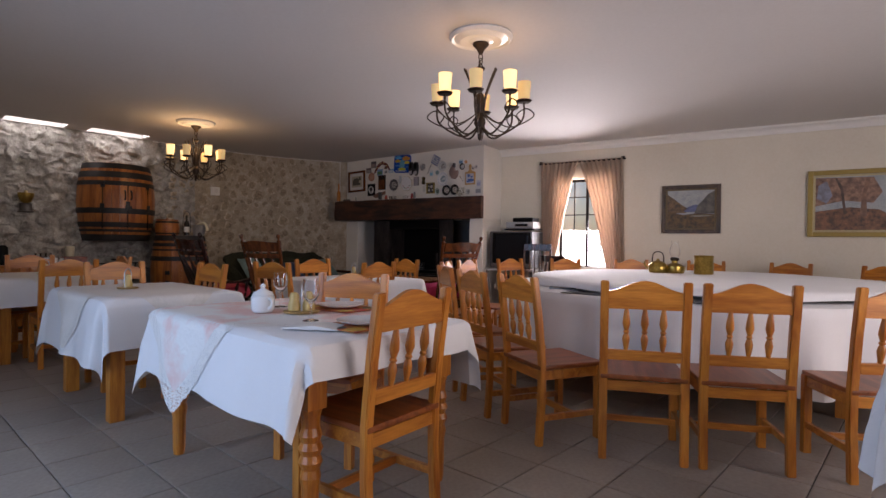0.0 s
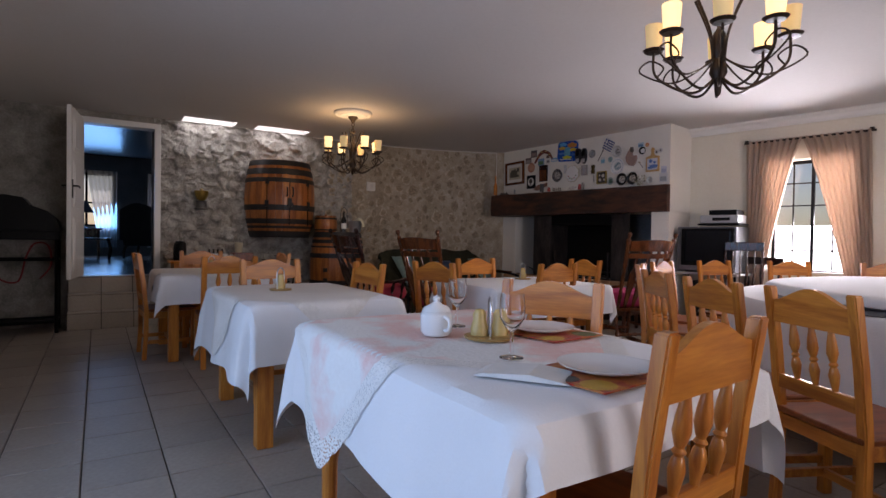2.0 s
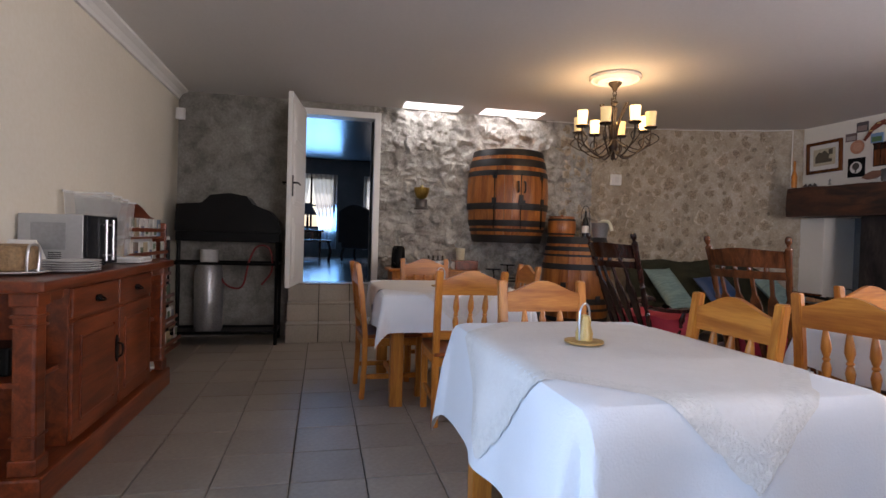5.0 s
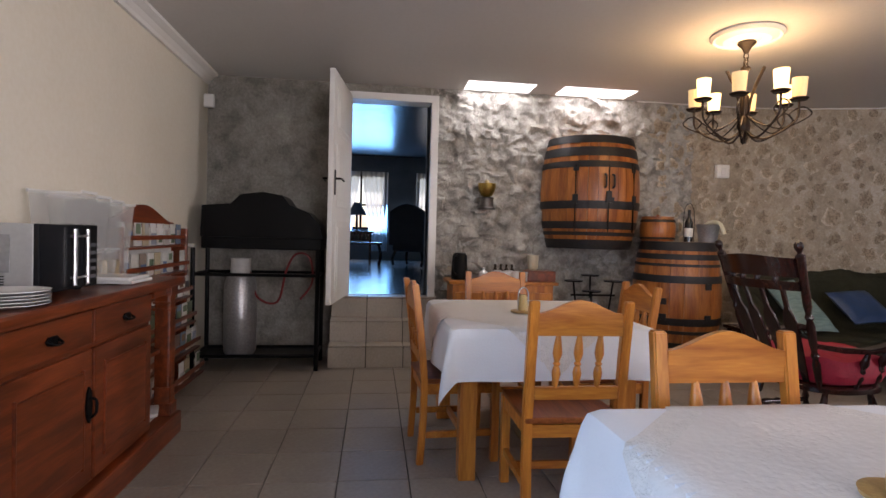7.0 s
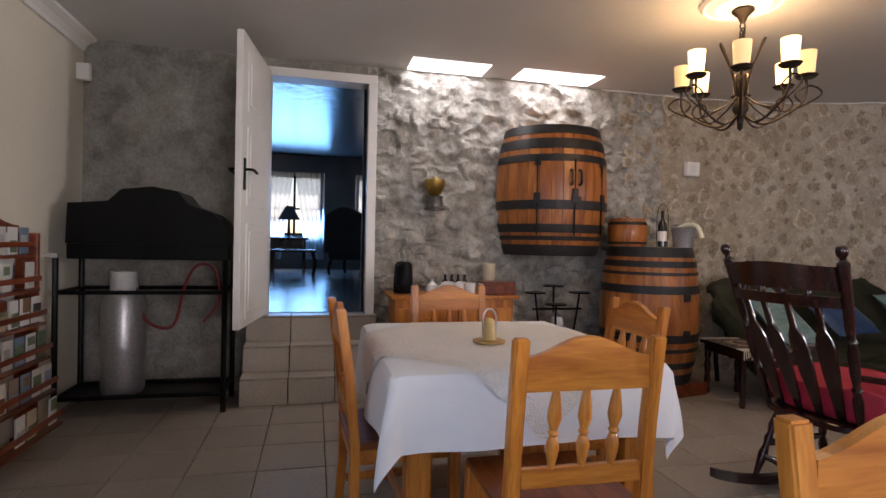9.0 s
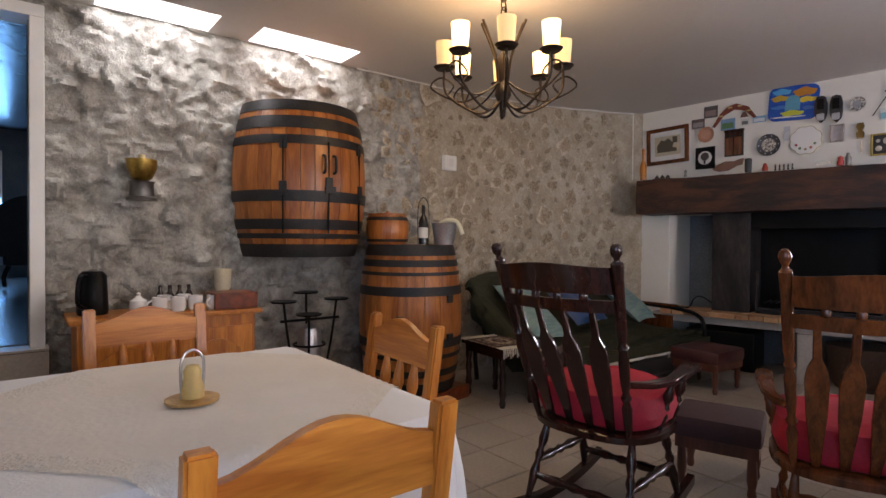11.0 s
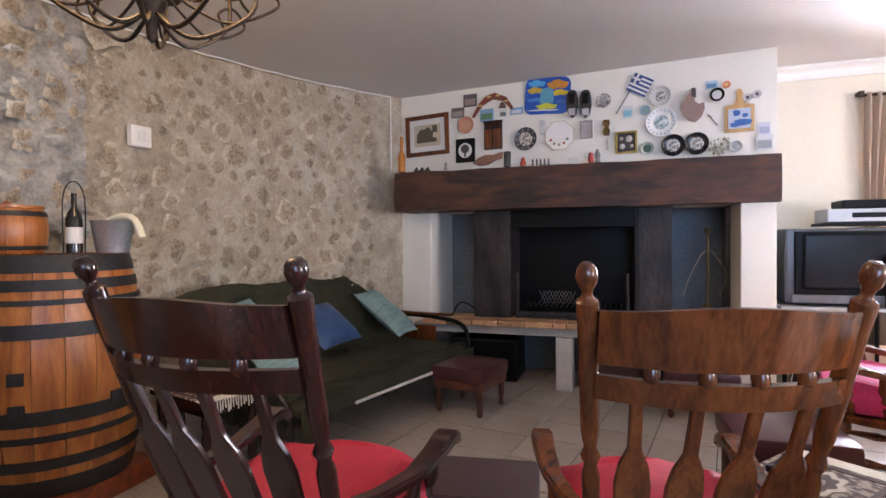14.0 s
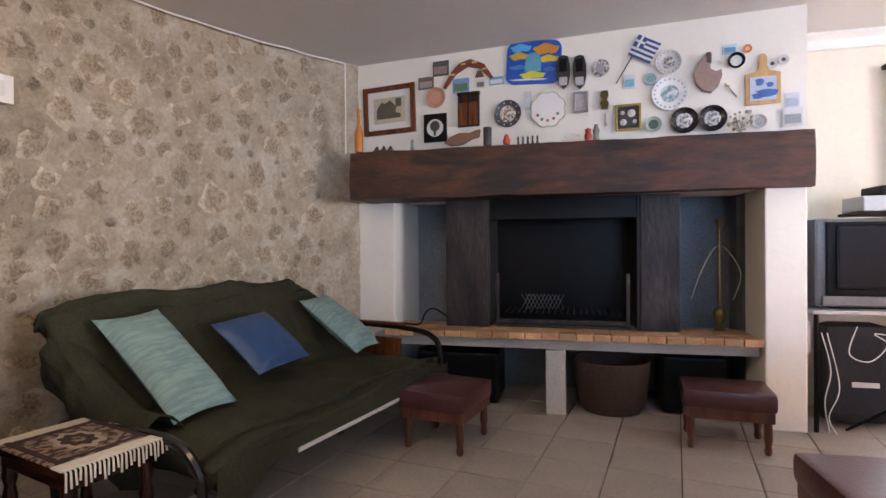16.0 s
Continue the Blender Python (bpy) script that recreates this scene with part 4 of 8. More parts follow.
# ---- chandeliers ----
def chandelier():
    c = thing("chandelier", "dark wrought-iron chandelier with eight cream glass shades, lit", "chandelier", group="chandeliers")
    plathe("ceiling_rose", [(0.0, 0.0), (0.225, 0.0), (0.23, -0.012), (0.21, -0.03), (0.195, -0.022), (0.17, -0.028), (0.15, -0.042), (0.09, -0.036), (0.07, -0.05), (0.0, -0.05)], WHITE_PAINT, c, pose(0, 0, -0.002), 40, "round white moulded plaster rose")
    plathe("canopy", [(0.0, -0.05), (0.058, -0.052), (0.06, -0.065), (0.03, -0.095), (0.014, -0.13), (0.0, -0.13)], IRON, c)
    for k in range(3):
        bm = bmesh.new()
        ring = [Vector((0.018 * math.cos(a) if k % 2 else 0, 0 if k % 2 else 0.018 * math.cos(a), -0.15 - 0.035 * k + 0.026 * math.sin(a))) for a in [2 * math.pi * i / 12 for i in range(13)]]
        tube(bm, ring, 0.004, 6)
        part("chain_link", bm, IRON, c, "", True)
    plathe("stem", [(0.0, -0.22), (0.03, -0.225), (0.034, -0.24), (0.012, -0.26), (0.012, -0.40), (0.03, -0.43), (0.034, -0.52), (0.022, -0.56), (0.040, -0.60), (0.044, -0.63), (0.02, -0.68), (0.014, -0.74), (0.0, -0.755)], IRON, c)
    for k in range(6):
        a = 2 * math.pi * k / 6 + 0.3
        ptube("reed", bend([(0.03 * math.cos(a), 0.03 * math.sin(a), -0.58), (0.05 * math.cos(a), 0.05 * math.sin(a), -0.42), (0.13 * math.cos(a), 0.13 * math.sin(a), -0.25 + 0.03 * (k % 2))], 8), 0.006, IRON, c, 6, taper=0.008)
    for k in range(8):
        a = 2 * math.pi * k / 8
        rad, lift = 0.315, -0.012 * (k % 2)
        d = Vector((math.cos(a), math.sin(a), 0))
        arm = ptube("arm", bend([d * 0.02 + Vector((0, 0, -0.66)), d * 0.10 + Vector((0, 0, -0.72)), d * 0.19 + Vector((0, 0, -0.70)), d * (rad - 0.01) + Vector((0, 0, -0.60 + lift)), d * rad + Vector((0, 0, -0.475 + lift))], 20), 0.0075, IRON, c, 6)
        ptube("scroll", bend([d * 0.03 + Vector((0, 0, -0.56)), d * 0.13 + Vector((0, 0, -0.63)), d * 0.24 + Vector((0, 0, -0.66)), d * (rad + 0.07) + Vector((0, 0, -0.575 + lift)), d * (rad + 0.02) + Vector((0, 0, -0.52 + lift)), d * (rad - 0.05) + Vector((0, 0, -0.56 + lift)), d * (rad - 0.02) + Vector((0, 0, -0.61 + lift))], 30), 0.005, IRON, c, 6)
        m = Matrix.Translation(d * rad + Vector((0, 0, lift)))
        plathe("cup", [(0.0, -0.478), (0.045, -0.476), (0.058, -0.462), (0.05, -0.458), (0.0, -0.462)], IRON, c, m)
        plathe("shade", [(0.035, -0.458), (0.040, -0.44), (0.047, -0.330), (0.044, -0.330), (0.038, -0.435), (0.0, -0.45)], SHADE if k % 2 == 0 else SHADE_DIM, c, m, 16, "glowing cream glass shade" if k % 2 == 0 else "unlit amber glass shade, given a weak glow")
    return c


lamp_a = chandelier()
lamp_a.matrix_basis = pose(-3.00, 3.49, CEIL, 0, 0, -12)
lamp_b = copy_thing(lamp_a, pose(-7.50, 3.38, CEIL, 0, 0, 3))
bulb("chandelier_light", (-3.00, 3.49, 2.36), 6, (1.0, 0.72, 0.38), 0.25)
bulb("chandelier_light", (-7.50, 3.38, 2.36), 18, (1.0, 0.72, 0.38), 0.25)


# ---- barrels ----
def stave(r_of, z0, z1, a0, a1, thick=0.025):
    bm = bmesh.new()
    n, k = 10, 3
    faces = []
    for off in (0, -thick):
        g = []
        for j in range(n + 1):
            z = z0 + (z1 - z0) * j / n
            g.append([bm.verts.new(((r_of(z) + off) * math.cos(a0 + (a1 - a0) * i / k), (r_of(z) + off) * math.sin(a0 + (a1 - a0) * i / k), z)) for i in range(k + 1)])
        faces.append(g)
    o, q = faces
    for j in range(n):
        for i in range(k):
            bm.faces.new((o[j][i], o[j][i + 1], o[j + 1][i + 1], o[j + 1][i]))
        bm.faces.new((o[j][0], o[j + 1][0], q[j + 1][0], q[j][0]))
        bm.faces.new((o[j][k], q[j][k], q[j + 1][k], o[j + 1][k]))
    for e in (0, n):
        bm.faces.new([*o[e], *reversed(q[e])])
    return bm


def barrel(name, label, r_end, r_mid, z0, z1, m, hoops, half, count):
    b = thing(name, label, "barrel", m)
    zc, hz = (z0 + z1) / 2, (z1 - z0) / 2

    def r_of(z):
        return r_mid - (r_mid - r_end) * ((z - zc) / hz) ** 2
    arc = math.pi if half else 2 * math.pi
    start = -math.pi / 2 if half else 0
    for i in range(count):
        a = start + arc * i / count
        part("stave", stave(r_of, z0, z1, a + 0.004, a + arc / count - 0.004), OAK, b, "", True)
    for z, h in hoops:
        bm = bmesh.new()
        lathe(bm, [(r_of(z - h / 2) + 0.001, z - h / 2), (r_of(z - h / 2) + 0.006, z - h / 2), (r_of(z) + 0.007, z), (r_of(z + h / 2) + 0.006, z + h / 2), (r_of(z + h / 2) + 0.001, z + h / 2)], None, 40, arc, start, False)
        part("hoop", bm, HOOP, b, "", True)
    for z in (z0 + 0.03, z1 - 0.03):
        bm = bmesh.new()
        lathe(bm, [(0, z - 0.01), (r_of(z) - 0.02, z - 0.01), (r_of(z) - 0.02, z + 0.01), (0, z + 0.01)], None, 40, arc, start, False)
        part("barrel_head", bm, OAK, b)
    return b, r_of


wb, rw = barrel("wall_barrel_cabinet", "half wine barrel hung on the stone wall as a two-door cabinet", 0.415, 0.495, 1.12, 2.18, pose(WX + 0.03, 3.015, 0), ((1.15, 0.09), (1.25, 0.035), (1.33, 0.07), (1.52, 0.075), (1.90, 0.06), (2.02, 0.085), (2.14, 0.075)), True, 16)
for a, y in ((0.075, 1), (-0.075, -1)):
    ptube("handle", bend([Vector(((rw(z) + o) * math.cos(a), (rw(z) + o) * math.sin(a), z)) for z, o in ((1.68, 0.0), (1.69, 0.03), (1.74, 0.035), (1.79, 0.03), (1.80, 0.0))], 12), 0.010, HOOP, wb, 6)
for a, z, sy, sz in ((0.0, 1.615, 0.05, 0.07), (0.02, 1.565, 0.08, 0.05), (0.62, 1.88, 0.05, 0.09), (-0.62, 1.88, 0.05, 0.09), (0.62, 1.57, 0.05, 0.09), (-0.62, 1.57, 0.05, 0.09)):
    pbox("hinge" if abs(a) > 0.5 else "latch", (0, 0, 0), (0.02, sy, sz), HOOP, wb, 0.003, m=Matrix.Rotation(a, 4, 'Z') @ Matrix.Translation((rw(z) + 0.006, 0, z)))
for a in (0.0, 0.62, -0.62):
    pbox("door_gap", (0, 0, 0), (0.012, 0.008, 0.62), BLACK, wb, 0, m=Matrix.Rotation(a, 4, 'Z') @ Matrix.Translation((0.492, 0, 1.58)))

bp = thing("barrel_plinth", "low reddish wooden plinth under the standing barrel", "plinth", pose(-8.86, 3.74, 0, 0, 0, 12))
pbox("plinth_board", (0, 0, 0.052), (0.66, 0.66, 0.10), CHERRY, bp, 0.006)
sb, rs = barrel("standing_barrel_cabinet", "oak wine barrel standing as a cabinet, black iron hoops", 0.325, 0.395, 0.103, 1.195, pose(-8.86, 3.74, 0, 0, 0, -20), ((0.15, 0.085), (0.265, 0.05), (0.385, 0.03), (0.48, 0.065), (0.86, 0.065), (0.985, 0.025), (1.06, 0.05), (1.155, 0.08)), False, 20)
for a, z in ((-0.45, 0.66), (0.55, 0.80), (0.55, 0.52), (-0.45, 0.52)):
    pbox("hinge", (0, 0, 0), (0.018, 0.06, 0.055), HOOP, sb, 0.003, m=Matrix.Rotation(a, 4, 'Z') @ Matrix.Translation((rs(z) + 0.004, 0, z)))

kg, rk = barrel("small_keg", "small oak keg with a lid, standing on the barrel", 0.145, 0.165, 1.198, 1.415, pose(-8.98, 3.60, 0), ((1.225, 0.02), (1.39, 0.025)), False, 16)
plathe("lid", [(0.0, 1.416), (0.15, 1.416), (0.15, 1.43), (0.0, 1.432)], OAK, kg, None, 24)
plathe("knob", [(0.012, 1.432), (0.02, 1.445), (0.0, 1.458)], OAK, kg)

bt = thing("wine_bottle", "dark wine bottle with a pale label in a wire carrier", "bottle", pose(-8.78, 3.80, 1.196))
plathe("bottle", [(0.0, 0.002), (0.036, 0.002), (0.037, 0.17), (0.03, 0.20), (0.013, 0.23), (0.013, 0.30), (0.0, 0.30)], paint(0.02, 0.02, 0.02, 0.1), bt)
plathe("label", [(0.0378, 0.05), (0.0378, 0.13)], PAPER, bt)
ptube("carrier", bend([(0.0, -0.05, 0.0), (0, -0.05, 0.28), (0, 0, 0.36), (0, 0.05, 0.28), (0, 0.05, 0.0)], 20), 0.003, BLACK, bt, 6)
bu = thing("ice_bucket", "galvanised metal ice bucket with a cloth over its rim", "bucket", pose(-8.71, 3.95, 1.196))
plathe("pail", [(0.0, 0.002), (0.075, 0.002), (0.10, 0.16), (0.105, 0.165), (0.098, 0.165), (0.072, 0.01), (0.0, 0.01)], GALV, bu, None, 24)
bm = bmesh.new()
tube(bm, bend([(-0.08, 0.02, 0.165), (0, 0.04, 0.19), (0.09, 0.06, 0.17), (0.125, 0.08, 0.08)], 12), 0.018)
part("napkin", bm, paint(0.75, 0.70, 0.52, 0.9), bu, "cream napkin", True)

# ---- stone wall fixtures ----
sp = thing("switch_plate", "square white switch plate on the stone wall", "switch plate", pose(wall_x(4.46) + 0.045, 4.46, 1.94))
pbox("plate", (0, 0, 0), (0.05, 0.135, 0.135), WHITE_PAINT, sp, 0.004)
pbox("rocker", (0.027, 0, 0), (0.008, 0.05, 0.07), PAPER, sp, 0.002)
sc = thing("wall_lantern", "small brass candle lantern fixed to the stone wall", "lantern", pose(WX + 0.13, 1.95, 1.46))
pbox("bracket", (-0.05, 0, 0.06), (0.10, 0.03, 0.10), IRON, sc)
plathe("base", [(0.0, 0.0), (0.085, 0.0), (0.088, 0.015), (0.07, 0.025), (0.065, 0.10), (0.075, 0.115), (0.0, 0.118)], material("pewter", (0.16, 0.15, 0.14), 0.4, 0.8, vary=0.2), sc, None, 20, "pewter base")
plathe("cup", [(0.03, 0.118), (0.06, 0.14), (0.085, 0.20), (0.09, 0.25), (0.082, 0.25), (0.055, 0.15), (0.0, 0.13)], BRASS, sc, None, 20, "brass candle cup")
plathe("candle", [(0.02, 0.14), (0.02, 0.28), (0.0, 0.285)], paint(0.6, 0.48, 0.25, 0.5), sc)
tc = thing("ceiling_cable", "thin white cable pinned along the top of the stone wall", "cable")
ptube("cable", [(wall_x(y) + 0.045 + 0.006 * noise.noise(Vector((y * 4, 1, 2))), y, CEIL - 0.018 - 0.008 * noise.noise(Vector((y * 5, 0, 0)))) for y in [3.5 + 3.06 * i / 60 for i in range(61)]], 0.006, WHITE_PAINT, tc, 6)
ptube("cable", [(wall_x(6.58) + 0.035, 6.56, z) for z in (CEIL - 0.02, 2.2, 1.9)], 0.005, WHITE_PAINT, tc, 6)
rl = thing("alarm_sensor", "small white alarm sensor in the corner", "sensor", pose(-9.20, SOUTH + 0.05, 2.36))
pbox("housing", (0, 0, 0), (0.055, 0.09, 0.12), WHITE_PAINT, rl, 0.012)

# ---- pine server against the stone wall ----
sv = thing("pine_server", "small honey pine server cabinet with panelled doors", "cabinet", pose(-9.05, 2.06, 0))
pbox("body", (0, 0, 0.40), (0.38, 0.94, 0.72), PINE, sv)
pbox("worktop", (0.01, 0, 0.775), (0.43, 1.02, 0.03), PINE_RAIL, sv, 0.008)
for y in (-0.235, 0.235):
    dr = pbox("door", (0.195, y, 0.40), (0.022, 0.43, 0.58), PINE, sv, 0.004)
    bm = bmesh.new()
    n = 12
    out = [(-0.14, 0.16), (0.14, 0.16)] + [(0.14 - 0.28 * i / n, 0.55 + 0.07 * math.sin(math.pi * i / n)) for i in range(n + 1)]
    slab(bm, out, 0.014, pose(0.21, y, 0, 0, 0, 90))
    part("panel", bm, PINE, dr)
kt = thing("kettle", "black electric jug kettle on the server", "kettle", pose(-9.06, 1.68, 0.792))
plathe("body", [(0.0, 0.0), (0.075, 0.0), (0.08, 0.02), (0.07, 0.22), (0.05, 0.245), (0.0, 0.25)], BLACK, kt, None, 20)
ptube("handle", bend([(0.06, -0.03, 0.22), (0.10, -0.07, 0.21), (0.11, -0.08, 0.08), (0.07, -0.04, 0.04)], 14), 0.011, BLACK, kt)
mug = thing("mug", "white porcelain mug on the server", "mug", pose(-8.94, 2.0, 0.792), "white mugs")
plathe("cup", [(0.0, 0.0), (0.033, 0.0), (0.040, 0.01), (0.042, 0.088), (0.038, 0.088), (0.036, 0.01), (0.0, 0.006)], PORCELAIN, mug, None, 20)
ptube("handle", bend([(0, -0.04, 0.07), (0.0, -0.066, 0.055), (0.0, -0.062, 0.03), (0, -0.038, 0.02)], 10), 0.006, PORCELAIN, mug, 6)
for dx, dy in ((0.0, 0.10), (-0.01, 0.20), (0.01, 0.30), (-0.13, 0.05), (-0.13, 0.16)):
    copy_thing(mug, pose(-8.94 + dx, 2.0 + dy, 0.792, 0, 0, 40 * dx * 100))
sg = thing("sugar_pot", "white lidded sugar pot on the server", "pot", pose(-9.0, 1.90, 0.792))
plathe("pot", [(0.0, 0.0), (0.035, 0.0), (0.05, 0.03), (0.045, 0.07), (0.02, 0.085), (0.01, 0.10), (0.014, 0.112), (0.0, 0.12)], PORCELAIN, sg, None, 20)
cv = thing("candle_vase", "cream painted candle glass on the server", "candle holder", pose(-9.16, 2.42, 0.792))
plathe("vase", [(0.0, 0.0), (0.05, 0.0), (0.02, 0.03), (0.018, 0.07), (0.05, 0.11), (0.055, 0.235), (0.05, 0.235), (0.0, 0.12)], paint(0.66, 0.60, 0.44, 0.4), cv, None, 20)
tb = thing("tea_box", "flat brown wooden tea box on the server", "box", pose(-8.96, 2.42, 0.792))
pbox("box", (0, 0, 0.05), (0.2, 0.26, 0.10), CHERRY, tb, 0.006)
cr = thing("cruet_set", "dark sauce bottles in a stand on the server", "cruet set", pose(-9.14, 2.12, 0.792))
for k in range(4):
    plathe("bottle", [(0.0, 0.0), (0.022, 0.0), (0.024, 0.08), (0.01, 0.11), (0.012, 0.14), (0.0, 0.145)], paint(0.03, 0.018, 0.012, 0.2), cr, pose(0, 0.055 * k - 0.08, 0))

# drinks stand: black iron frame with a steel urn
ds = thing("iron_urn_stand", "black wrought-iron stand holding a steel urn", "stand", pose(-9.03, 2.98, 0))
plathe("urn", [(0.0, 0.20), (0.08, 0.20), (0.085, 0.22), (0.085, 0.55), (0.07, 0.60), (0.03, 0.62), (0.0, 0.64)], STEEL, ds, None, 24, "polished steel urn")
plathe("base", [(0.0, 0.13), (0.11, 0.13), (0.11, 0.195), (0.0, 0.198)], BLACK, ds, None, 20)
for k in range(3):
    a = 2 * math.pi * k / 3 + 0.4
    d = Vector((math.cos(a), math.sin(a), 0))
    ptube("leg", bend([d * 0.08 + Vector((0, 0, 0.16)), d * 0.15 + Vector((0, 0, 0.08)), d * 0.24 + Vector((0, 0, 0.012))], 10), 0.012, BLACK, ds)
for dx, dy, top in ((0.02, -0.20, 0.79), (0.02, 0.20, 0.79), (-0.06, 0.0, 0.84), (0.10, -0.05, 0.70)):
    ptube("rod", bend([(dx * 0.5, dy * 0.45, 0.16), (dx * 0.8, dy * 0.8, 0.5), (dx, dy, top)], 10), 0.009, BLACK, ds)
    plathe("tray", [(0.0, top), (0.085, top), (0.09, top + 0.012), (0.0, top + 0.012)], BLACK, ds, pose(dx, dy, 0), 20)
ptube("crossbar", ((0.02, -0.22, 0.66), (0.02, 0.22, 0.66)), 0.010, BLACK, ds)
ptube("ring", [(0.11 * math.cos(2 * math.pi * i / 24), 0.11 * math.sin(2 * math.pi * i / 24), 0.48) for i in range(25)], 0.008, BLACK, ds, 6)

# ---- gas barbecue in the corner ----
bq = thing("gas_barbecue", "black hooded gas barbecue on a steel-tube stand", "barbecue", pose(-8.98, -0.06, 0))
pbox("firebox", (0, 0, 1.09), (0.46, 0.98, 0.10), BLACK, bq, 0.01)
bm = bmesh.new()
out = [(-0.50, 1.14), (0.50, 1.14), (0.47, 1.26), (0.38, 1.36), (0.22, 1.42), (0.16, 1.50), (0.0, 1.525), (-0.18, 1.50), (-0.26, 1.42), (-0.49, 1.40)]
slab(bm, out, 0.44, pose(0, 0, 0, 0, 0, 90))
bmesh.ops.bevel(bm, geom=[e for e in bm.edges if e.calc_face_angle(0) > 0.9], offset=0.02, segments=3, affect='EDGES')
part("hood", bm, BLACK, bq, "black domed hood")
for x in (-0.2, 0.2):
    for y in (-0.56, 0.46):
        ptube("leg", ((x, y, 0.0), (x, y, 1.05)), 0.019, BLACK, bq)
for z in (0.13, 0.82):
    for x in (-0.2, 0.2):
        ptube("rail", ((x, -0.56, z), (x, 0.46, z)), 0.014, BLACK, bq)
    for y in (-0.56, 0.46):
        ptube("rail", ((-0.2, y, z), (0.2, y, z)), 0.014, BLACK, bq)
pbox("base_tray", (0, -0.05, 0.115), (0.38, 1.0, 0.012), BLACK, bq)
pbox("side_handle", (0.2, -0.60, 1.06), (0.05, 0.12, 0.03), paint(0.5, 0.48, 0.45, 0.4), bq)
gb = thing("gas_cylinder", "tall grey gas cylinder standing under the barbecue", "gas cylinder", pose(-8.94, -0.27, 0.123))
plathe("bottle", [(0.0, 0.0), (0.12, 0.0), (0.135, 0.03), (0.138, 0.30), (0.141, 0.32), (0.138, 0.34), (0.136, 0.60), (0.11, 0.68), (0.05, 0.71), (0.0, 0.72)], material("cylinder_paint", (0.44, 0.44, 0.45), 0.36, 0.65, vary=0.25, scale=5), gb, None, 28)
plathe("collar", [(0.075, 0.69), (0.085, 0.70), (0.085, 0.83), (0.078, 0.83), (0.07, 0.70)], paint(0.55, 0.55, 0.54, 0.45), gb, None, 24)
plathe("valve", [(0.0, 0.71), (0.02, 0.71), (0.02, 0.80), (0.0, 0.81)], BRASS, gb)
ho = thing("gas_hose", "red rubber gas hose looped under the barbecue", "hose", pose(-8.93, 0, 0))
ptube("hose", bend([(0.0, -0.20, 0.86), (0.03, -0.12, 0.62), (0.03, 0.05, 0.58), (0.03, 0.12, 0.85), (0.03, 0.20, 1.0), (0.03, 0.32, 0.97), (0.0, 0.34, 0.75), (0.0, 0.24, 0.60)], 40), 0.010, paint(0.22, 0.02, 0.02, 0.5), ho)

# ---- sideboard ----
SB0, SB1, SBF, SBB = -7.38, -5.52, -0.245, SOUTH + 0.01
sd = thing("sideboard", "long red-brown stained pine sideboard with open end niches and pilasters", "sideboard", pose((SB0 + SB1) / 2, (SBF + SBB) / 2, 0))
L, D = SB1 - SB0, SBF - SBB
NICHE = 0.34
pbox("plinth", (0, 0.004, 0.065), (L + 0.03, D + 0.02, 0.13), CHERRY, sd, 0.012)
pbox("carcass", (0, -0.012, 0.50), (L - 2 * NICHE, D - 0.05, 0.74), CHERRY, sd)
pbox("worktop", (0, 0.006, 0.895), (L + 0.05, D + 0.04, 0.05), CHERRY, sd, 0.014)
for side in (-1, 1):
    x = side * (L / 2 - 0.055)
    bm = bmesh.new()
    y = D / 2 - 0.06
    box(bm, (x, y, 0.50), (0.088, 0.088, 0.74), None, 0.014)
    box(bm, (x, y, 0.165), (0.105, 0.105, 0.07), None, 0.008)
    box(bm, (x, y, 0.285), (0.100, 0.100, 0.012), None, 0.003)
    box(bm, (x, y, 0.735), (0.100, 0.100, 0.012), None, 0.003)
    box(bm, (x, y, 0.775), (0.100, 0.100, 0.012), None, 0.003)
    box(bm, (x, y, 0.842), (0.106, 0.106, 0.055), None, 0.006)
    part("corner_post", bm, CHERRY, sd)
    mid = side * (L / 2 - NICHE / 2)
    pbox("back_panel", (mid, -D / 2 + 0.03, 0.50), (NICHE, 0.02, 0.74), CHERRY, sd)
    pbox("end_shelf", (mid, -0.02, 0.50), (NICHE - 0.02, D - 0.10, 0.022), CHERRY, sd)
    pbox("top_rail", (mid, D / 2 - 0.05, 0.845), (NICHE - 0.12, 0.03, 0.05), CHERRY, sd)
W = (L - 2 * NICHE) / 2
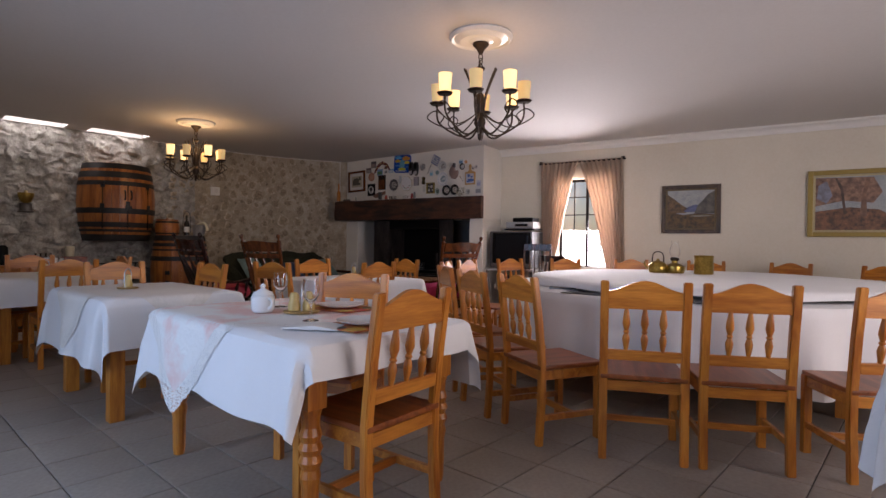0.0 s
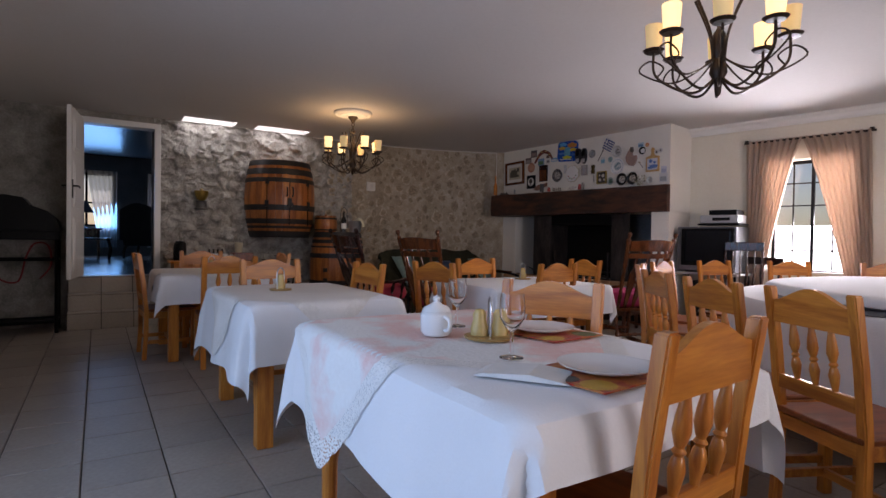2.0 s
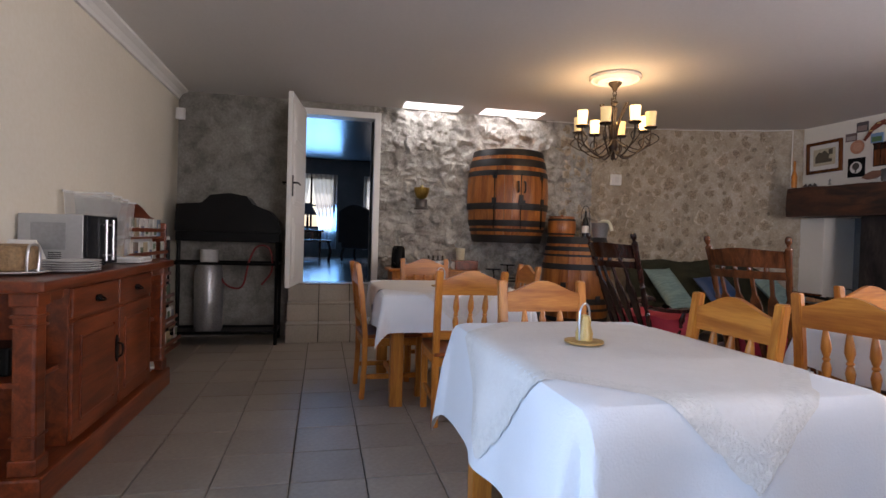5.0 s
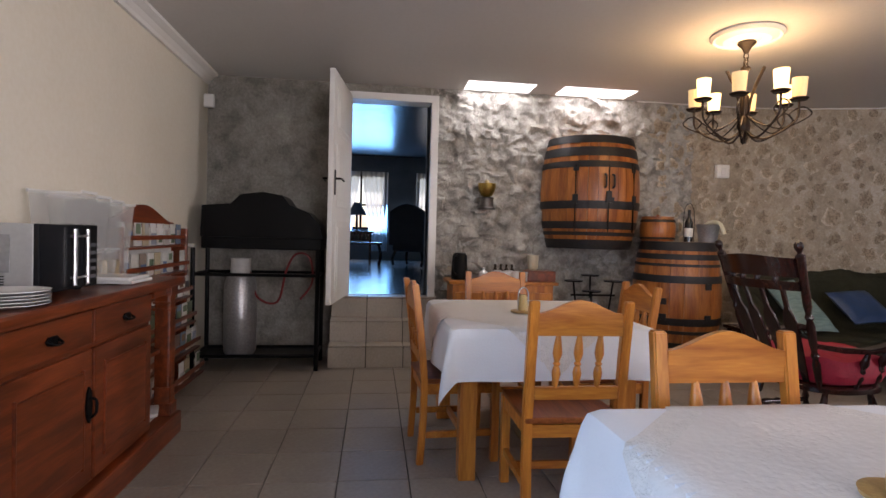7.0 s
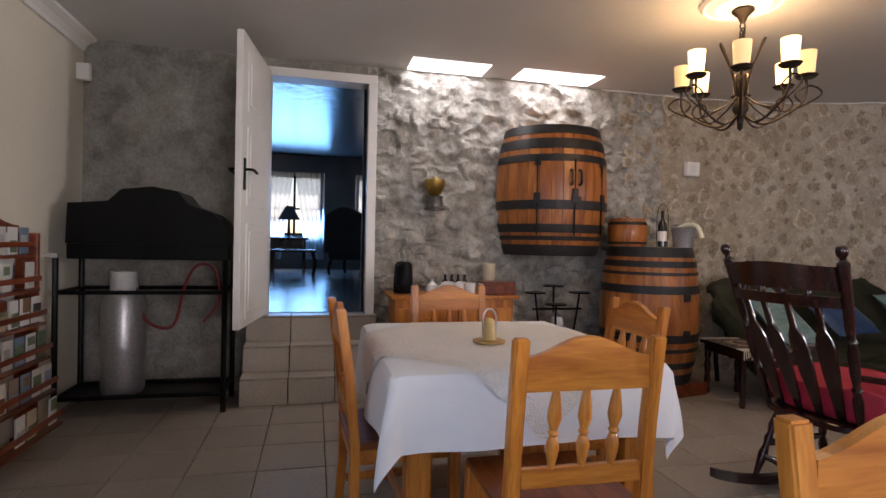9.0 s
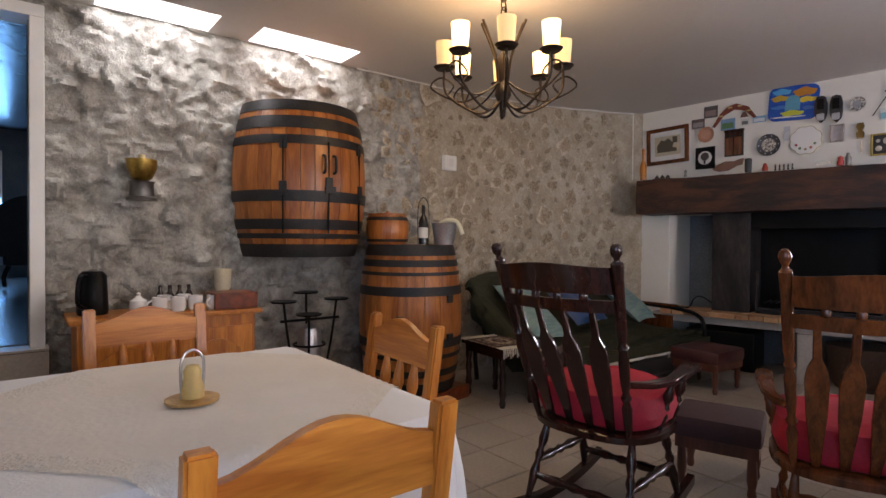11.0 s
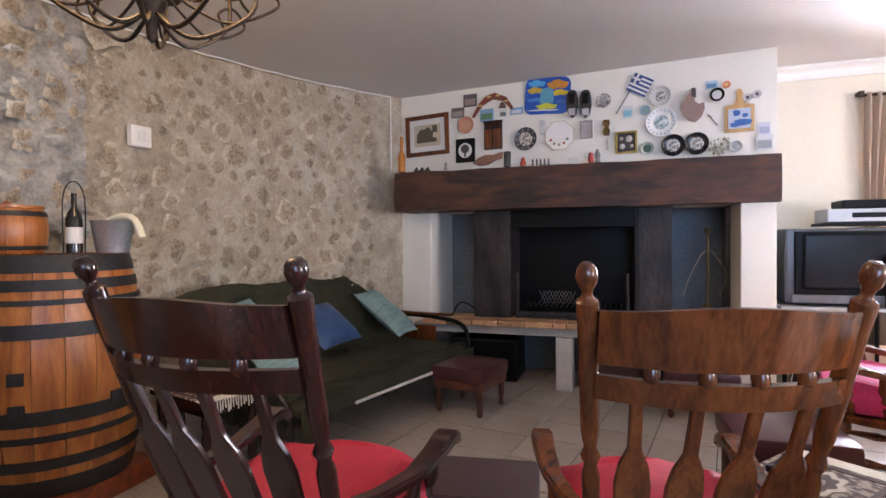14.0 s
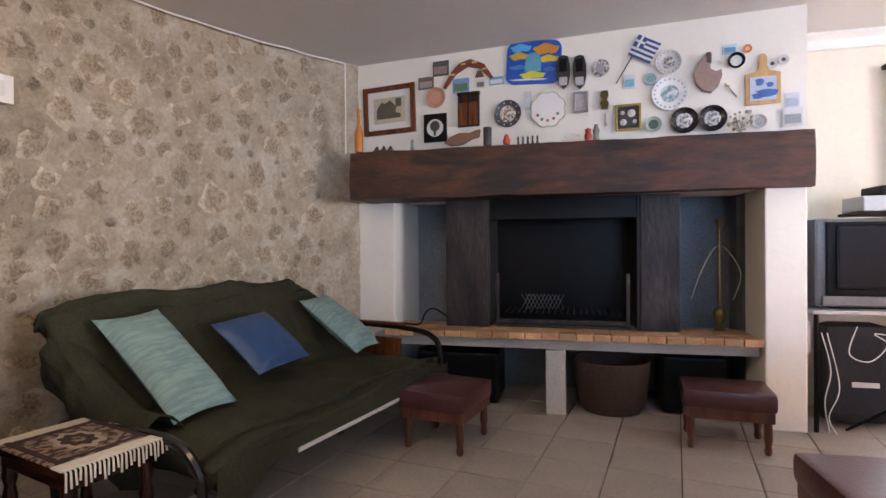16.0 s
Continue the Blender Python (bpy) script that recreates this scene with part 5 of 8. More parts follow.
for k, side in ((0, -1), (1, 1)):
    x = side * W / 2
    dr = pbox("drawer", (x, D / 2 - 0.032, 0.785), (W - 0.02, 0.022, 0.14), CHERRY, sd, 0.006)
    bm = bmesh.new()
    slab(bm, [(-0.042, 0.0), (-0.028, -0.016), (0.0, -0.024), (0.028, -0.016), (0.042, 0.0), (0.024, 0.014), (-0.024, 0.014)], 0.006, pose(x, D / 2 - 0.018, 0.785))
    tube(bm, bend([(x - 0.032, D / 2 - 0.018, 0.785), (x - 0.022, D / 2 + 0.006, 0.772), (x + 0.022, D / 2 + 0.006, 0.772), (x + 0.032, D / 2 - 0.018, 0.785)], 12), 0.005)
    part("drawer_pull", bm, BLACK, dr, "black iron drop pull")
    d2 = pbox("door", (x, D / 2 - 0.032, 0.42), (W - 0.02, 0.022, 0.55), CHERRY, sd, 0.006)
    pbox("panel", (x, D / 2 - 0.020, 0.42), (W - 0.17, 0.014, 0.39), CHERRY, d2, 0.008)
    for sx in (-1, 1):
        pbox("stile_moulding", (x + sx * (W / 2 - 0.088), D / 2 - 0.018, 0.42), (0.010, 0.012, 0.41), CHERRY, d2, 0.003)
    if side < 0:
        continue
    bm = bmesh.new()
    hx_ = x - side * (W / 2 - 0.045)
    slab(bm, [(-0.016, -0.05), (0, -0.075), (0.016, -0.05), (0.022, 0.0), (0.016, 0.05), (0, 0.075), (-0.016, 0.05), (-0.022, 0.0)], 0.008, pose(hx_, D / 2 - 0.016, 0.47))
    tube(bm, bend([(hx_, D / 2 - 0.014, 0.50), (hx_, D / 2 + 0.012, 0.49), (hx_, D / 2 + 0.012, 0.44), (hx_, D / 2 - 0.008, 0.42)], 10), 0.006)
    part("escutcheon", bm, BLACK, d2, "black iron drop handle")
niche_mags = thing("stacked_magazines", "pale magazines standing in the sideboard's open niche", "magazines", pose(SB0 + 0.20, -0.45, 0.513))
for k, c in enumerate(((0.62, 0.61, 0.56), (0.70, 0.70, 0.67), (0.36, 0.30, 0.22), (0.66, 0.64, 0.58))):
    pbox("magazine", (0.045 * k - 0.06, 0.01 * (k % 2), 0.13), (0.008, 0.19, 0.25), paint(*c), niche_mags, 0.001)
low_mags = thing("stacked_magazines", "pale leaflets lying at the bottom of the sideboard's niche", "magazines", pose(SB0 + 0.20, -0.43, 0.132))
for k, c in enumerate(((0.66, 0.65, 0.60), (0.48, 0.47, 0.40), (0.70, 0.69, 0.66))):
    pbox("leaflet", (0.012 * k, 0.015 * k, 0.01 + 0.022 * k), (0.17, 0.22, 0.018), paint(*c), low_mags, 0.002, m=pose(0, 0, 0, 0, 0, 9 * k))
radio = thing("small_radio", "black radio with a red display in the sideboard's near niche", "radio", pose(SB1 - 0.20, -0.47, 0.513))
pbox("case", (0, 0, 0.06), (0.20, 0.14, 0.12), BLACK, radio, 0.012)
pbox("display", (0.02, 0.072, 0.075), (0.07, 0.006, 0.03), paint(0.35, 0.01, 0.01, 0.3), radio, 0.001, "dark red display")

mw = thing("microwave", "silver microwave oven with a black glass door", "microwave", pose(-6.43, -0.515, 0.921))
pbox("case", (0, 0.0, 0.15), (0.42, 0.30, 0.265), SILVER, mw, 0.006)
pbox("door", (0.055, 0.158, 0.15), (0.31, 0.020, 0.265), SCREEN, mw, 0.004, "black glass door")
pbox("control_panel", (-0.158, 0.158, 0.15), (0.104, 0.020, 0.265), BLACK, mw, 0.004, "black control panel")
for k in range(5):
    pbox("button", (-0.158, 0.169, 0.06 + 0.034 * k), (0.07, 0.004, 0.016), paint(0.12, 0.12, 0.13, 0.4), mw, 0.001)
for x in (-0.098, 0.0):
    ptube("handle_bar", ((x, 0.185, 0.035), (x, 0.185, 0.265)), 0.008, STEEL, mw)
for z in (0.065, 0.235):
    ptube("handle_tie", ((-0.098, 0.185, z), (0.0, 0.185, z)), 0.005, STEEL, mw, 6)
    for x in (-0.098, 0.0):
        ptube("handle_stud", ((x, 0.165, z), (x, 0.185, z)), 0.006, STEEL, mw, 6)
pbox("side_seam", (0.2115, -0.01, 0.17), (0.004, 0.16, 0.14), paint(0.30, 0.31, 0.32, 0.45, 0.3), mw, 0.001, "pressed side panel")
for k in range(5):
    pbox("vent_slot", (0.2115, 0.02, 0.045 + 0.010 * k), (0.004, 0.06, 0.004), BLACK, mw, 0)
for x in (-0.18, 0.18):
    for y in (-0.10, 0.10):
        plathe("foot", [(0.015, 0.0), (0.015, 0.018), (0.0, 0.018)], BLACK, mw, pose(x, y, 0))
plate = thing("plate_stack", "stack of white dinner plates on the sideboard", "plates", pose(-6.03, -0.335, 0.921))
for k in range(5):
    plathe("plate", [(0.0, 0.0), (0.07, 0.0), (0.12, 0.012), (0.122, 0.015), (0.07, 0.006), (0.0, 0.006)], PORCELAIN, plate, pose(0.003 * (k % 2), 0, 0.011 * k), 32)
trays = thing("serving_trays", "flat white serving trays stacked on the sideboard", "tray", pose(-6.93, -0.37, 0.921))
for k in range(2):
    pbox("tray", (0.06 * k, 0.01 * k, 0.012 + 0.02 * k), (0.24, 0.20, 0.018), PORCELAIN, trays, 0.006)
bins = thing("storage_bins", "row of four clear plastic bins holding napkins and tea bags", "bins", pose(-6.93, -0.535, 0.921))
for k in range(4):
    x, w, h = -0.205 + 0.137 * k, 0.131, 0.395 + 0.012 * k
    bm = bmesh.new()
    lo = [bm.verts.new((x + sx * w / 2 * 0.86, sy * 0.075, 0.002)) for sx, sy in ((-1, -1), (1, -1), (1, 1), (-1, 1))]
    hi = [bm.verts.new((x + sx * w / 2, sy * 0.11, h)) for sx, sy in ((-1, -1), (1, -1), (1, 1), (-1, 1))]
    bm.faces.new(lo)
    for i in range(4):
        bm.faces.new((lo[i], lo[(i + 1) % 4], hi[(i + 1) % 4], hi[i]))
    tub = part("tub", bm, PLASTIC, bins)
    tub.modifiers.new("thickness", 'SOLIDIFY').thickness = 0.004
    pbox("rim", (x, 0.112, h), (w, 0.010, 0.012), WHITE_PAINT, bins, 0.002)
    pbox("rim", (x, -0.112, h), (w, 0.010, 0.016), WHITE_PAINT, bins, 0.002)
    pbox("rim", (x - w / 2 + 0.003, 0, h), (0.007, 0.21, 0.012), WHITE_PAINT, bins, 0.002)
    pbox("packet", (x, 0.0, 0.055), (0.085, 0.10, 0.10), paint(*((0.50, 0.34, 0.12), (0.66, 0.60, 0.46), (0.58, 0.30, 0.08), (0.62, 0.60, 0.55))[k]), bins, 0.012)
    for j in range(3):
        pbox("sachet", (x + 0.02 * (j - 1), 0.03 * (j - 1), 0.135 + 0.012 * j), (0.05, 0.06, 0.012), PAPER, bins, 0.003, m=pose(0, 0, 0))
to = thing("toast_rack", "loaf of toast in a tan basket on a white plate", "bread basket", pose(-5.83, -0.50, 0.921))
plathe("plate", [(0.0, 0.0), (0.08, 0.0), (0.15, 0.014), (0.152, 0.018), (0.08, 0.008), (0.0, 0.008)], PORCELAIN, to, None, 32)
pbox("basket", (0, 0, 0.075), (0.22, 0.15, 0.12), material("tan_wicker", (0.32, 0.20, 0.10), 0.6, vary=0.3, scale=30, bump=0.4), to, 0.03)
ptube("wire_arch", bend([(-0.05, 0.085, 0.012), (-0.05, 0.09, 0.115), (0.0, 0.09, 0.135), (0.05, 0.09, 0.115), (0.05, 0.085, 0.012)], 18), 0.006, STEEL, to)
cl = thing("folded_napkins", "pile of folded white napkins", "napkins", pose(-6.10, -0.575, 0.921))
bm = bmesh.new()
slab(bm, [(-0.09, 0.0), (0.09, 0.0), (0.07, 0.06), (0.02, 0.15), (-0.03, 0.11), (-0.08, 0.05)], 0.12)
part("napkin", bm, PAPER, cl)

# magazine rack
rk_ = thing("magazine_rack", "wooden leaflet rack full of brochures beside the sideboard", "rack", pose(-7.83, SOUTH + 0.02, 0))
RL = 1.05
pbox("back_board", (0, 0.012, 0.64), (RL, 0.022, 1.18), PAPER, rk_, 0.002, "pale back board")
for x in (-RL / 2, RL / 2):
    pbox("side", (x, 0.07, 0.60), (0.03, 0.13, 1.20), CHERRY, rk_, 0.01)
bm = bmesh.new()
slab(bm, [(-RL / 2, 1.20)] + [(RL * (i / 16 - 0.5), 1.24 + 0.11 * math.sin(math.pi * i / 16) ** 2) for i in range(17)] + [(RL / 2, 1.20)], 0.025, pose(0, 0.02, 0))
part("crest", bm, CHERRY, rk_)
rng = random.Random(3)
for row in range(6):
    z = 0.12 + 0.19 * row
    off = 0.24 - 0.03 * row
    pbox("ledge", (0, off - 0.02, z), (RL - 0.03, 0.10, 0.014), CHERRY, rk_, 0.002)
    pbox("rail", (0, off + 0.03, z + 0.065), (RL - 0.03, 0.012, 0.028), CHERRY, rk_, 0.002)
    for k in range(9):
        x = -RL / 2 + 0.07 + k * 0.115
        if rng.random() < 0.06:
            continue
        pbox("brochure", (x, off, z + 0.085), (0.09, 0.006, 0.145), paint(*rng.choice(((0.6, 0.6, 0.56), (0.68, 0.67, 0.63), (0.72, 0.72, 0.70), (0.16, 0.22, 0.30), (0.5, 0.42, 0.28), (0.12, 0.18, 0.12), (0.7, 0.69, 0.66), (0.28, 0.22, 0.18)))), rk_, 0)
        pbox("printed_front", (x + rng.uniform(-0.01, 0.01), off + 0.005, z + 0.085 + rng.choice((-0.03, 0.0, 0.035))), (rng.uniform(0.05, 0.08), 0.003, rng.uniform(0.04, 0.08)), paint(*rng.choice(((0.10, 0.16, 0.30), (0.05, 0.05, 0.05), (0.30, 0.34, 0.42), (0.22, 0.13, 0.07), (0.14, 0.20, 0.12), (0.45, 0.44, 0.42)))), rk_, 0)

# ---- fireplace ----
def fthing(name, label, category, s, off, z, group="", turn=0):
    return thing(name, label, category, npose(s, off, z, turn), group)


bm = bmesh.new()
nx = 60
rngb = random.Random(2)
grid = []
for i in range(nx + 1):
    s = -2.97 + 2.98 * i / nx
    ring = []
    for k, (o, z) in enumerate(((-0.085, 1.512), (-0.093, 1.60), (-0.096, 1.70), (-0.09, 1.80), (-0.082, 1.852), (-0.02, 1.858), (0.0, 1.858), (0.0, 1.512))):
        back = -0.13 * s if k > 5 else 0.0
        j = 0.0 if k > 5 else noise.noise(Vector((s * 3.5, k * 2.0, 1))) * 0.010 + noise.noise(Vector((s * 14, k * 3.0, 5))) * 0.004
        ring.append(bm.verts.new(FM @ Vector((s, o + back - j - (0.002 if k > 5 else 0), z + (j if k < 6 else 0)))))
    grid.append(ring)
for a, b in zip(grid, grid[1:]):
    for k in range(8):
        bm.faces.new((a[k], a[(k + 1) % 8], b[(k + 1) % 8], b[k]))
bm.faces.new(grid[0])
bm.faces.new(list(reversed(grid[-1])))
mb = link("mantel_beam", bm, BEAM, True)
tagged(mb, "massive old dark timber mantel beam, cracked and worn", "mantel beam")

he = fthing("hearth", "raised hearth slab edged with yellow fire bricks", "hearth", 0, 0, 0)
pbox("slab", (-1.55, 0.44, 0.480), (2.62, 0.71, 0.075), CONCRETE, he, 0.006, "grey concrete slab")
rngb = random.Random(8)
nb = 22
for i in range(nb):
    w = 2.51 / nb
    pbox("brick", (-2.75 + w * (i + 0.5), 0.055, 0.543), (w - 0.006, 0.115, 0.048), FIREBRICK, he, 0.006)
for r in range(3):
    for i in range(11):
        w = 2.51 / 11
        pbox("brick", (-2.75 + w * (i + 0.5), 0.175 + 0.12 * r, 0.538), (w - 0.005, 0.112, 0.042), FIREBRICK, he, 0.003)
pbox("pillar", (-1.52, 0.15, 0.221), (0.135, 0.22, 0.441), CONCRETE, he, 0.008)
fb = fthing("fire_grate", "blackened steel fireplace insert with heavy side plates", "fireplace", 0, 0, 0.561)
for s0, s1, o in ((-2.34, -2.02, 0.27), (-0.94, -0.68, 0.27)):
    pbox("side_plate", ((s0 + s1) / 2, o, 0.50), (s1 - s0, 0.03, 1.0), SOOT, fb, 0.006)
for s in (-2.02, -0.95):
    pbox("cheek", (s, 0.50, 0.50), (0.025, 0.46, 1.0), SOOT, fb)
pbox("back_plate", (-1.485, 0.74, 0.50), (1.10, 0.02, 1.0), BLACK, fb)
pbox("smoke_hood", (-1.485, 0.36, 0.90), (1.06, 0.16, 0.20), BLACK, fb)
for s in (-1.95, -1.02):
    pbox("upright", (s, 0.30, 0.20), (0.025, 0.03, 0.40), SOOT, fb)
pbox("front_bar", (-1.485, 0.30, 0.045), (0.95, 0.03, 0.03), SOOT, fb)
pbox("front_bar", (-1.485, 0.30, 0.012), (0.95, 0.05, 0.02), SOOT, fb)
for k in range(19):
    ptube("grate_bar", ((-1.90 + 0.046 * k, 0.34, 0.10), (-1.90 + 0.046 * k, 0.68, 0.10)), 0.006, SOOT, fb, 6)
for k in range(10):
    ptube("mesh_wire", ((-1.80 + 0.03 * k, 0.60, 0.10), (-1.80 + 0.03 * k + 0.06, 0.60, 0.22)), 0.002, STEEL, fb, 5)
    ptube("mesh_wire", ((-1.80 + 0.03 * k, 0.60, 0.22), (-1.80 + 0.03 * k + 0.06, 0.60, 0.10)), 0.002, STEEL, fb, 5)
hk = fthing("water_pipe", "tall brass water pipe with two pale hoses on the hearth", "water pipe", -0.40, 0.40, 0.560)
plathe("base", [(0.0, 0.0), (0.045, 0.0), (0.03, 0.02), (0.015, 0.03), (0.04, 0.08), (0.05, 0.12), (0.04, 0.15), (0.014, 0.17), (0.0, 0.17)], paint(0.17, 0.12, 0.05, 0.35, 0.7), hk, None, 20)
plathe("stem", [(0.014, 0.17)] + [(0.010 + 0.005 * (k % 2), 0.18 + 0.022 * k) for k in range(26)] + [(0.03, 0.76), (0.035, 0.78), (0.0, 0.78)], paint(0.17, 0.12, 0.05, 0.35, 0.7), hk, None, 12)
for sgn in (-1, 1):
    ptube("hose", bend([(0, 0, 0.60), (sgn * 0.05, -0.02, 0.56), (sgn * 0.13, -0.03, 0.40), (sgn * 0.08 if sgn > 0 else -0.19, -0.03, 0.22)], 18), 0.004, paint(0.45, 0.38, 0.26, 0.6), hk, 6)
pk = fthing("fire_iron", "thin black poker lying on the hearth", "poker", -2.55, 0.3, 0.562)
ptube("poker", bend([(-0.12, -0.05, 0.008), (0.0, -0.05, 0.01), (0.05, -0.05, 0.10), (0.12, -0.02, 0.12), (0.28, 0.0, 0.012)], 20), 0.007, BLACK, pk)
bk = fthing("log_basket", "round dark brown basket under the hearth", "basket", -1.14, 0.27, 0)
plathe("basket", [(0.0, 0.002), (0.20, 0.002), (0.235, 0.06), (0.26, 0.34), (0.265, 0.36), (0.25, 0.36), (0.22, 0.06), (0.0, 0.03)], material("wicker", (0.065, 0.032, 0.018), 0.7, vary=0.4, scale=30, bump=0.6, fine=90), bk, None, 32)
sk = fthing("dark_crate", "dark storage crate pushed under the hearth", "crate", -2.25, 0.40, 0)
pbox("crate", (0, 0, 0.19), (0.62, 0.42, 0.37), BLACK, sk, 0.02)
sk2 = fthing("dark_crate", "dark storage crate pushed under the hearth", "crate", -0.60, 0.42, 0)
pbox("crate", (0, 0, 0.20), (0.40, 0.40, 0.39), BLACK, sk2, 0.02)


# ---- souvenirs on and above the mantel ----
DELFT_PRINT = material("landscape_print", (0.62, 0.66, 0.66), 0.2, second=(0.20, 0.30, 0.34), spread=0.16, vary=0.2, scale=38, bump=0.0)
PEWTER_PRINT = material("embossed_pewter", (0.62, 0.60, 0.57), 0.3, 0.3, second=(0.16, 0.15, 0.15), spread=0.18, vary=0.2, scale=60, bump=0.25)


def souvenir(name, label, s, z, build, off=-0.003, turn=0.0, category="ornament"):
    """A thing hung on the breast: built with x along the wall, y into the wall, z up."""
    t = thing(name, label, category, bpose(s, off, z) @ pose(0, 0, 0, 0, turn, 0) @ Matrix.Scale(1 - 0.032 * s, 4), "souvenirs over the mantel")
    build(t)
    return t


def flat(name, w, h, mat, t=None, depth=0.012, o=0.0, label=""):
    return pbox(name, (0, -depth / 2 - o, 0), (w, depth, h), mat, t, 0.001, label)


def card(w, h, a, b):
    def build(t):
        flat("card", w, h, paint(*a), t, 0.006)
        pbox("print", (0, -0.0075, -h * 0.12), (w * 0.8, 0.003, h * 0.5), paint(*b), t, 0)
    return build


def dish(r, mat, well=None, well_mat=None, depth=0.02, motif=None, count=18):
    def build(t):
        m = pose(0, 0, 0, 90)
        plathe("rim", [(0.0, 0.0), (r * 0.6, 0.002), (r * 0.97, depth), (r, depth), (r * 0.98, depth + 0.004), (r * 0.64, 0.009), (0.0, 0.008)], mat, t, m, 36)
        if well_mat:
            plathe("well", [(0.0, 0.0105), (r * (well or 0.55), 0.0105), (r * (well or 0.55), 0.007)], well_mat, t, m, 28)
        if motif:
            z = (depth + 0.013) / 2 + 0.002
            for k in range(count):
                a = 2 * math.pi * k / count
                plathe("rim_motif", [(0.0, z + 0.002), (r * 0.062, z + 0.0015), (r * 0.062, z - 0.003)], motif, t, m @ pose(r * 0.82 * math.cos(a), r * 0.82 * math.sin(a), 0), 8)
    return build


def outline(name, pts, mat, depth=0.012, extra=None):
    def build(t):
        bm = bmesh.new()
        slab(bm, pts, depth, pose(0, -depth / 2, 0))
        part(name, bm, mat, t)
        if extra:
            extra(t)
    return build


def framed(w, h, border, frame_mat, paper, picture, motif=None):
    def build(t):
        for x in (-w / 2 + border / 2, w / 2 - border / 2):
            pbox("frame", (x, -0.012, 0), (border, 0.024, h), frame_mat, t, 0.003)
        for z in (-h / 2 + border / 2, h / 2 - border / 2):
            pbox("frame", (0, -0.011, z), (w - 2 * border, 0.022, border), frame_mat, t, 0.003)
        pbox("mount", (0, -0.004, 0), (w - 2 * border, 0.006, h - 2 * border), paper, t, 0)
        pbox("picture", (0, -0.0085, 0), ((w - 2 * border) * 0.74, 0.003, (h - 2 * border) * 0.66), picture, t, 0)
        if motif:
            motif(t)
    return build


DARK = paint(0.06, 0.05, 0.045)
TERRA = paint(0.50, 0.24, 0.15, 0.8)


def cottage(t):
    bm = bmesh.new()
    slab(bm, [(-0.09, -0.06), (0.10, -0.06), (0.10, -0.03), (0.06, -0.02), (0.07, 0.02), (0.02, 0.07), (-0.02, 0.05), (-0.05, 0.06), (-0.09, 0.01)], 0.003, pose(-0.01, -0.0115, 0))
    part("print", bm, paint(0.10, 0.085, 0.06), t)
    pbox("print", (0.075, -0.0115, 0.05), (0.045, 0.003, 0.06), paint(0.10, 0.085, 0.06), t, 0)


souvenir("framed_print", "brown print of a cottage in a red-brown wooden frame", -2.818, 2.244, framed(0.41, 0.35, 0.035, WALNUT, PAPER, paint(0.52, 0.46, 0.34), cottage), turn=-1.5, category="picture")
souvenir("postcard", "small dark photograph card, curled", -2.384, 2.522, card(0.12, 0.105, (0.10, 0.09, 0.09), (0.3, 0.22, 0.20)))
souvenir("postcard", "small brown landscape card", -2.506, 2.423, card(0.118, 0.085, (0.16, 0.11, 0.10), (0.35, 0.3, 0.28)))
souvenir("boomerang", "painted red and black wooden boomerang", -2.167, 2.449, outline("boomerang", [(-0.185, -0.075), (-0.165, -0.085), (-0.09, 0.01), (0.0, 0.055), (0.09, 0.03), (0.165, -0.05), (0.185, -0.04), (0.12, 0.06), (0.02, 0.105), (-0.06, 0.085), (-0.12, 0.03)], paint(0.20, 0.045, 0.025, 0.35), 0.014, lambda t: [pbox("dot_band", (x, -0.0155, z), (0.035, 0.003, 0.012), paint(0.65, 0.5, 0.2), t, 0, m=pose(0, 0, 0)) for x, z in ((-0.11, 0.01), (-0.03, 0.075), (0.05, 0.078), (0.12, 0.025))]))
souvenir("plaque", "round terracotta wall plaque with a rim", -2.426, 2.303, dish(0.073, TERRA, 0.6, paint(0.56, 0.30, 0.20, 0.8), 0.012))


def tree_plaque(t):
    flat("tile", 0.172, 0.20, BLACK, t, 0.014)
    plathe("disc", [(0.0, 0.0), (0.062, 0.0), (0.062, 0.0155), (0.0, 0.016)], PAPER, t, pose(0, 0, 0, 90), 28)
    plathe("tree", [(0.0, 0.016), (0.038, 0.016), (0.038, 0.018), (0.0, 0.0185)], DARK, t, pose(0, 0, 0.012, 90), 9)
    pbox("tree_trunk", (0, -0.0175, -0.035), (0.016, 0.003, 0.04), DARK, t, 0)


souvenir("tree_tile", "black square tile with a tree in a white disc", -2.431, 2.072, tree_plaque)
souvenir("postcard", "blue and green landscape postcard", -2.223, 2.374, card(0.122, 0.10, (0.20, 0.35, 0.55), (0.10, 0.22, 0.10)))
souvenir("postcard", "tiny white and grey card", -2.070, 2.373, card(0.062, 0.058, (0.65, 0.65, 0.62), (0.15, 0.15, 0.15)))
souvenir("postcard", "narrow blue sea postcard", -1.948, 2.380, card(0.105, 0.055, (0.18, 0.40, 0.60), (0.65, 0.68, 0.7)))
souvenir("roof_magnet", "small dark roof-shaped magnet", -2.077, 2.442, outline("magnet", [(-0.032, -0.02), (0.032, -0.02), (0.012, 0.025), (-0.012, 0.025)], paint(0.14, 0.07, 0.05)))


def shutter(t):
    flat("panel", 0.155, 0.235, MAHOGANY, t, 0.02)
    pbox("cap", (0, -0.014, 0.112), (0.165, 0.028, 0.02), MAHOGANY, t)
    for x in (-0.037, 0.037):
        pbox("leaf", (x, -0.024, -0.03), (0.066, 0.008, 0.16), WALNUT, t, 0.002)


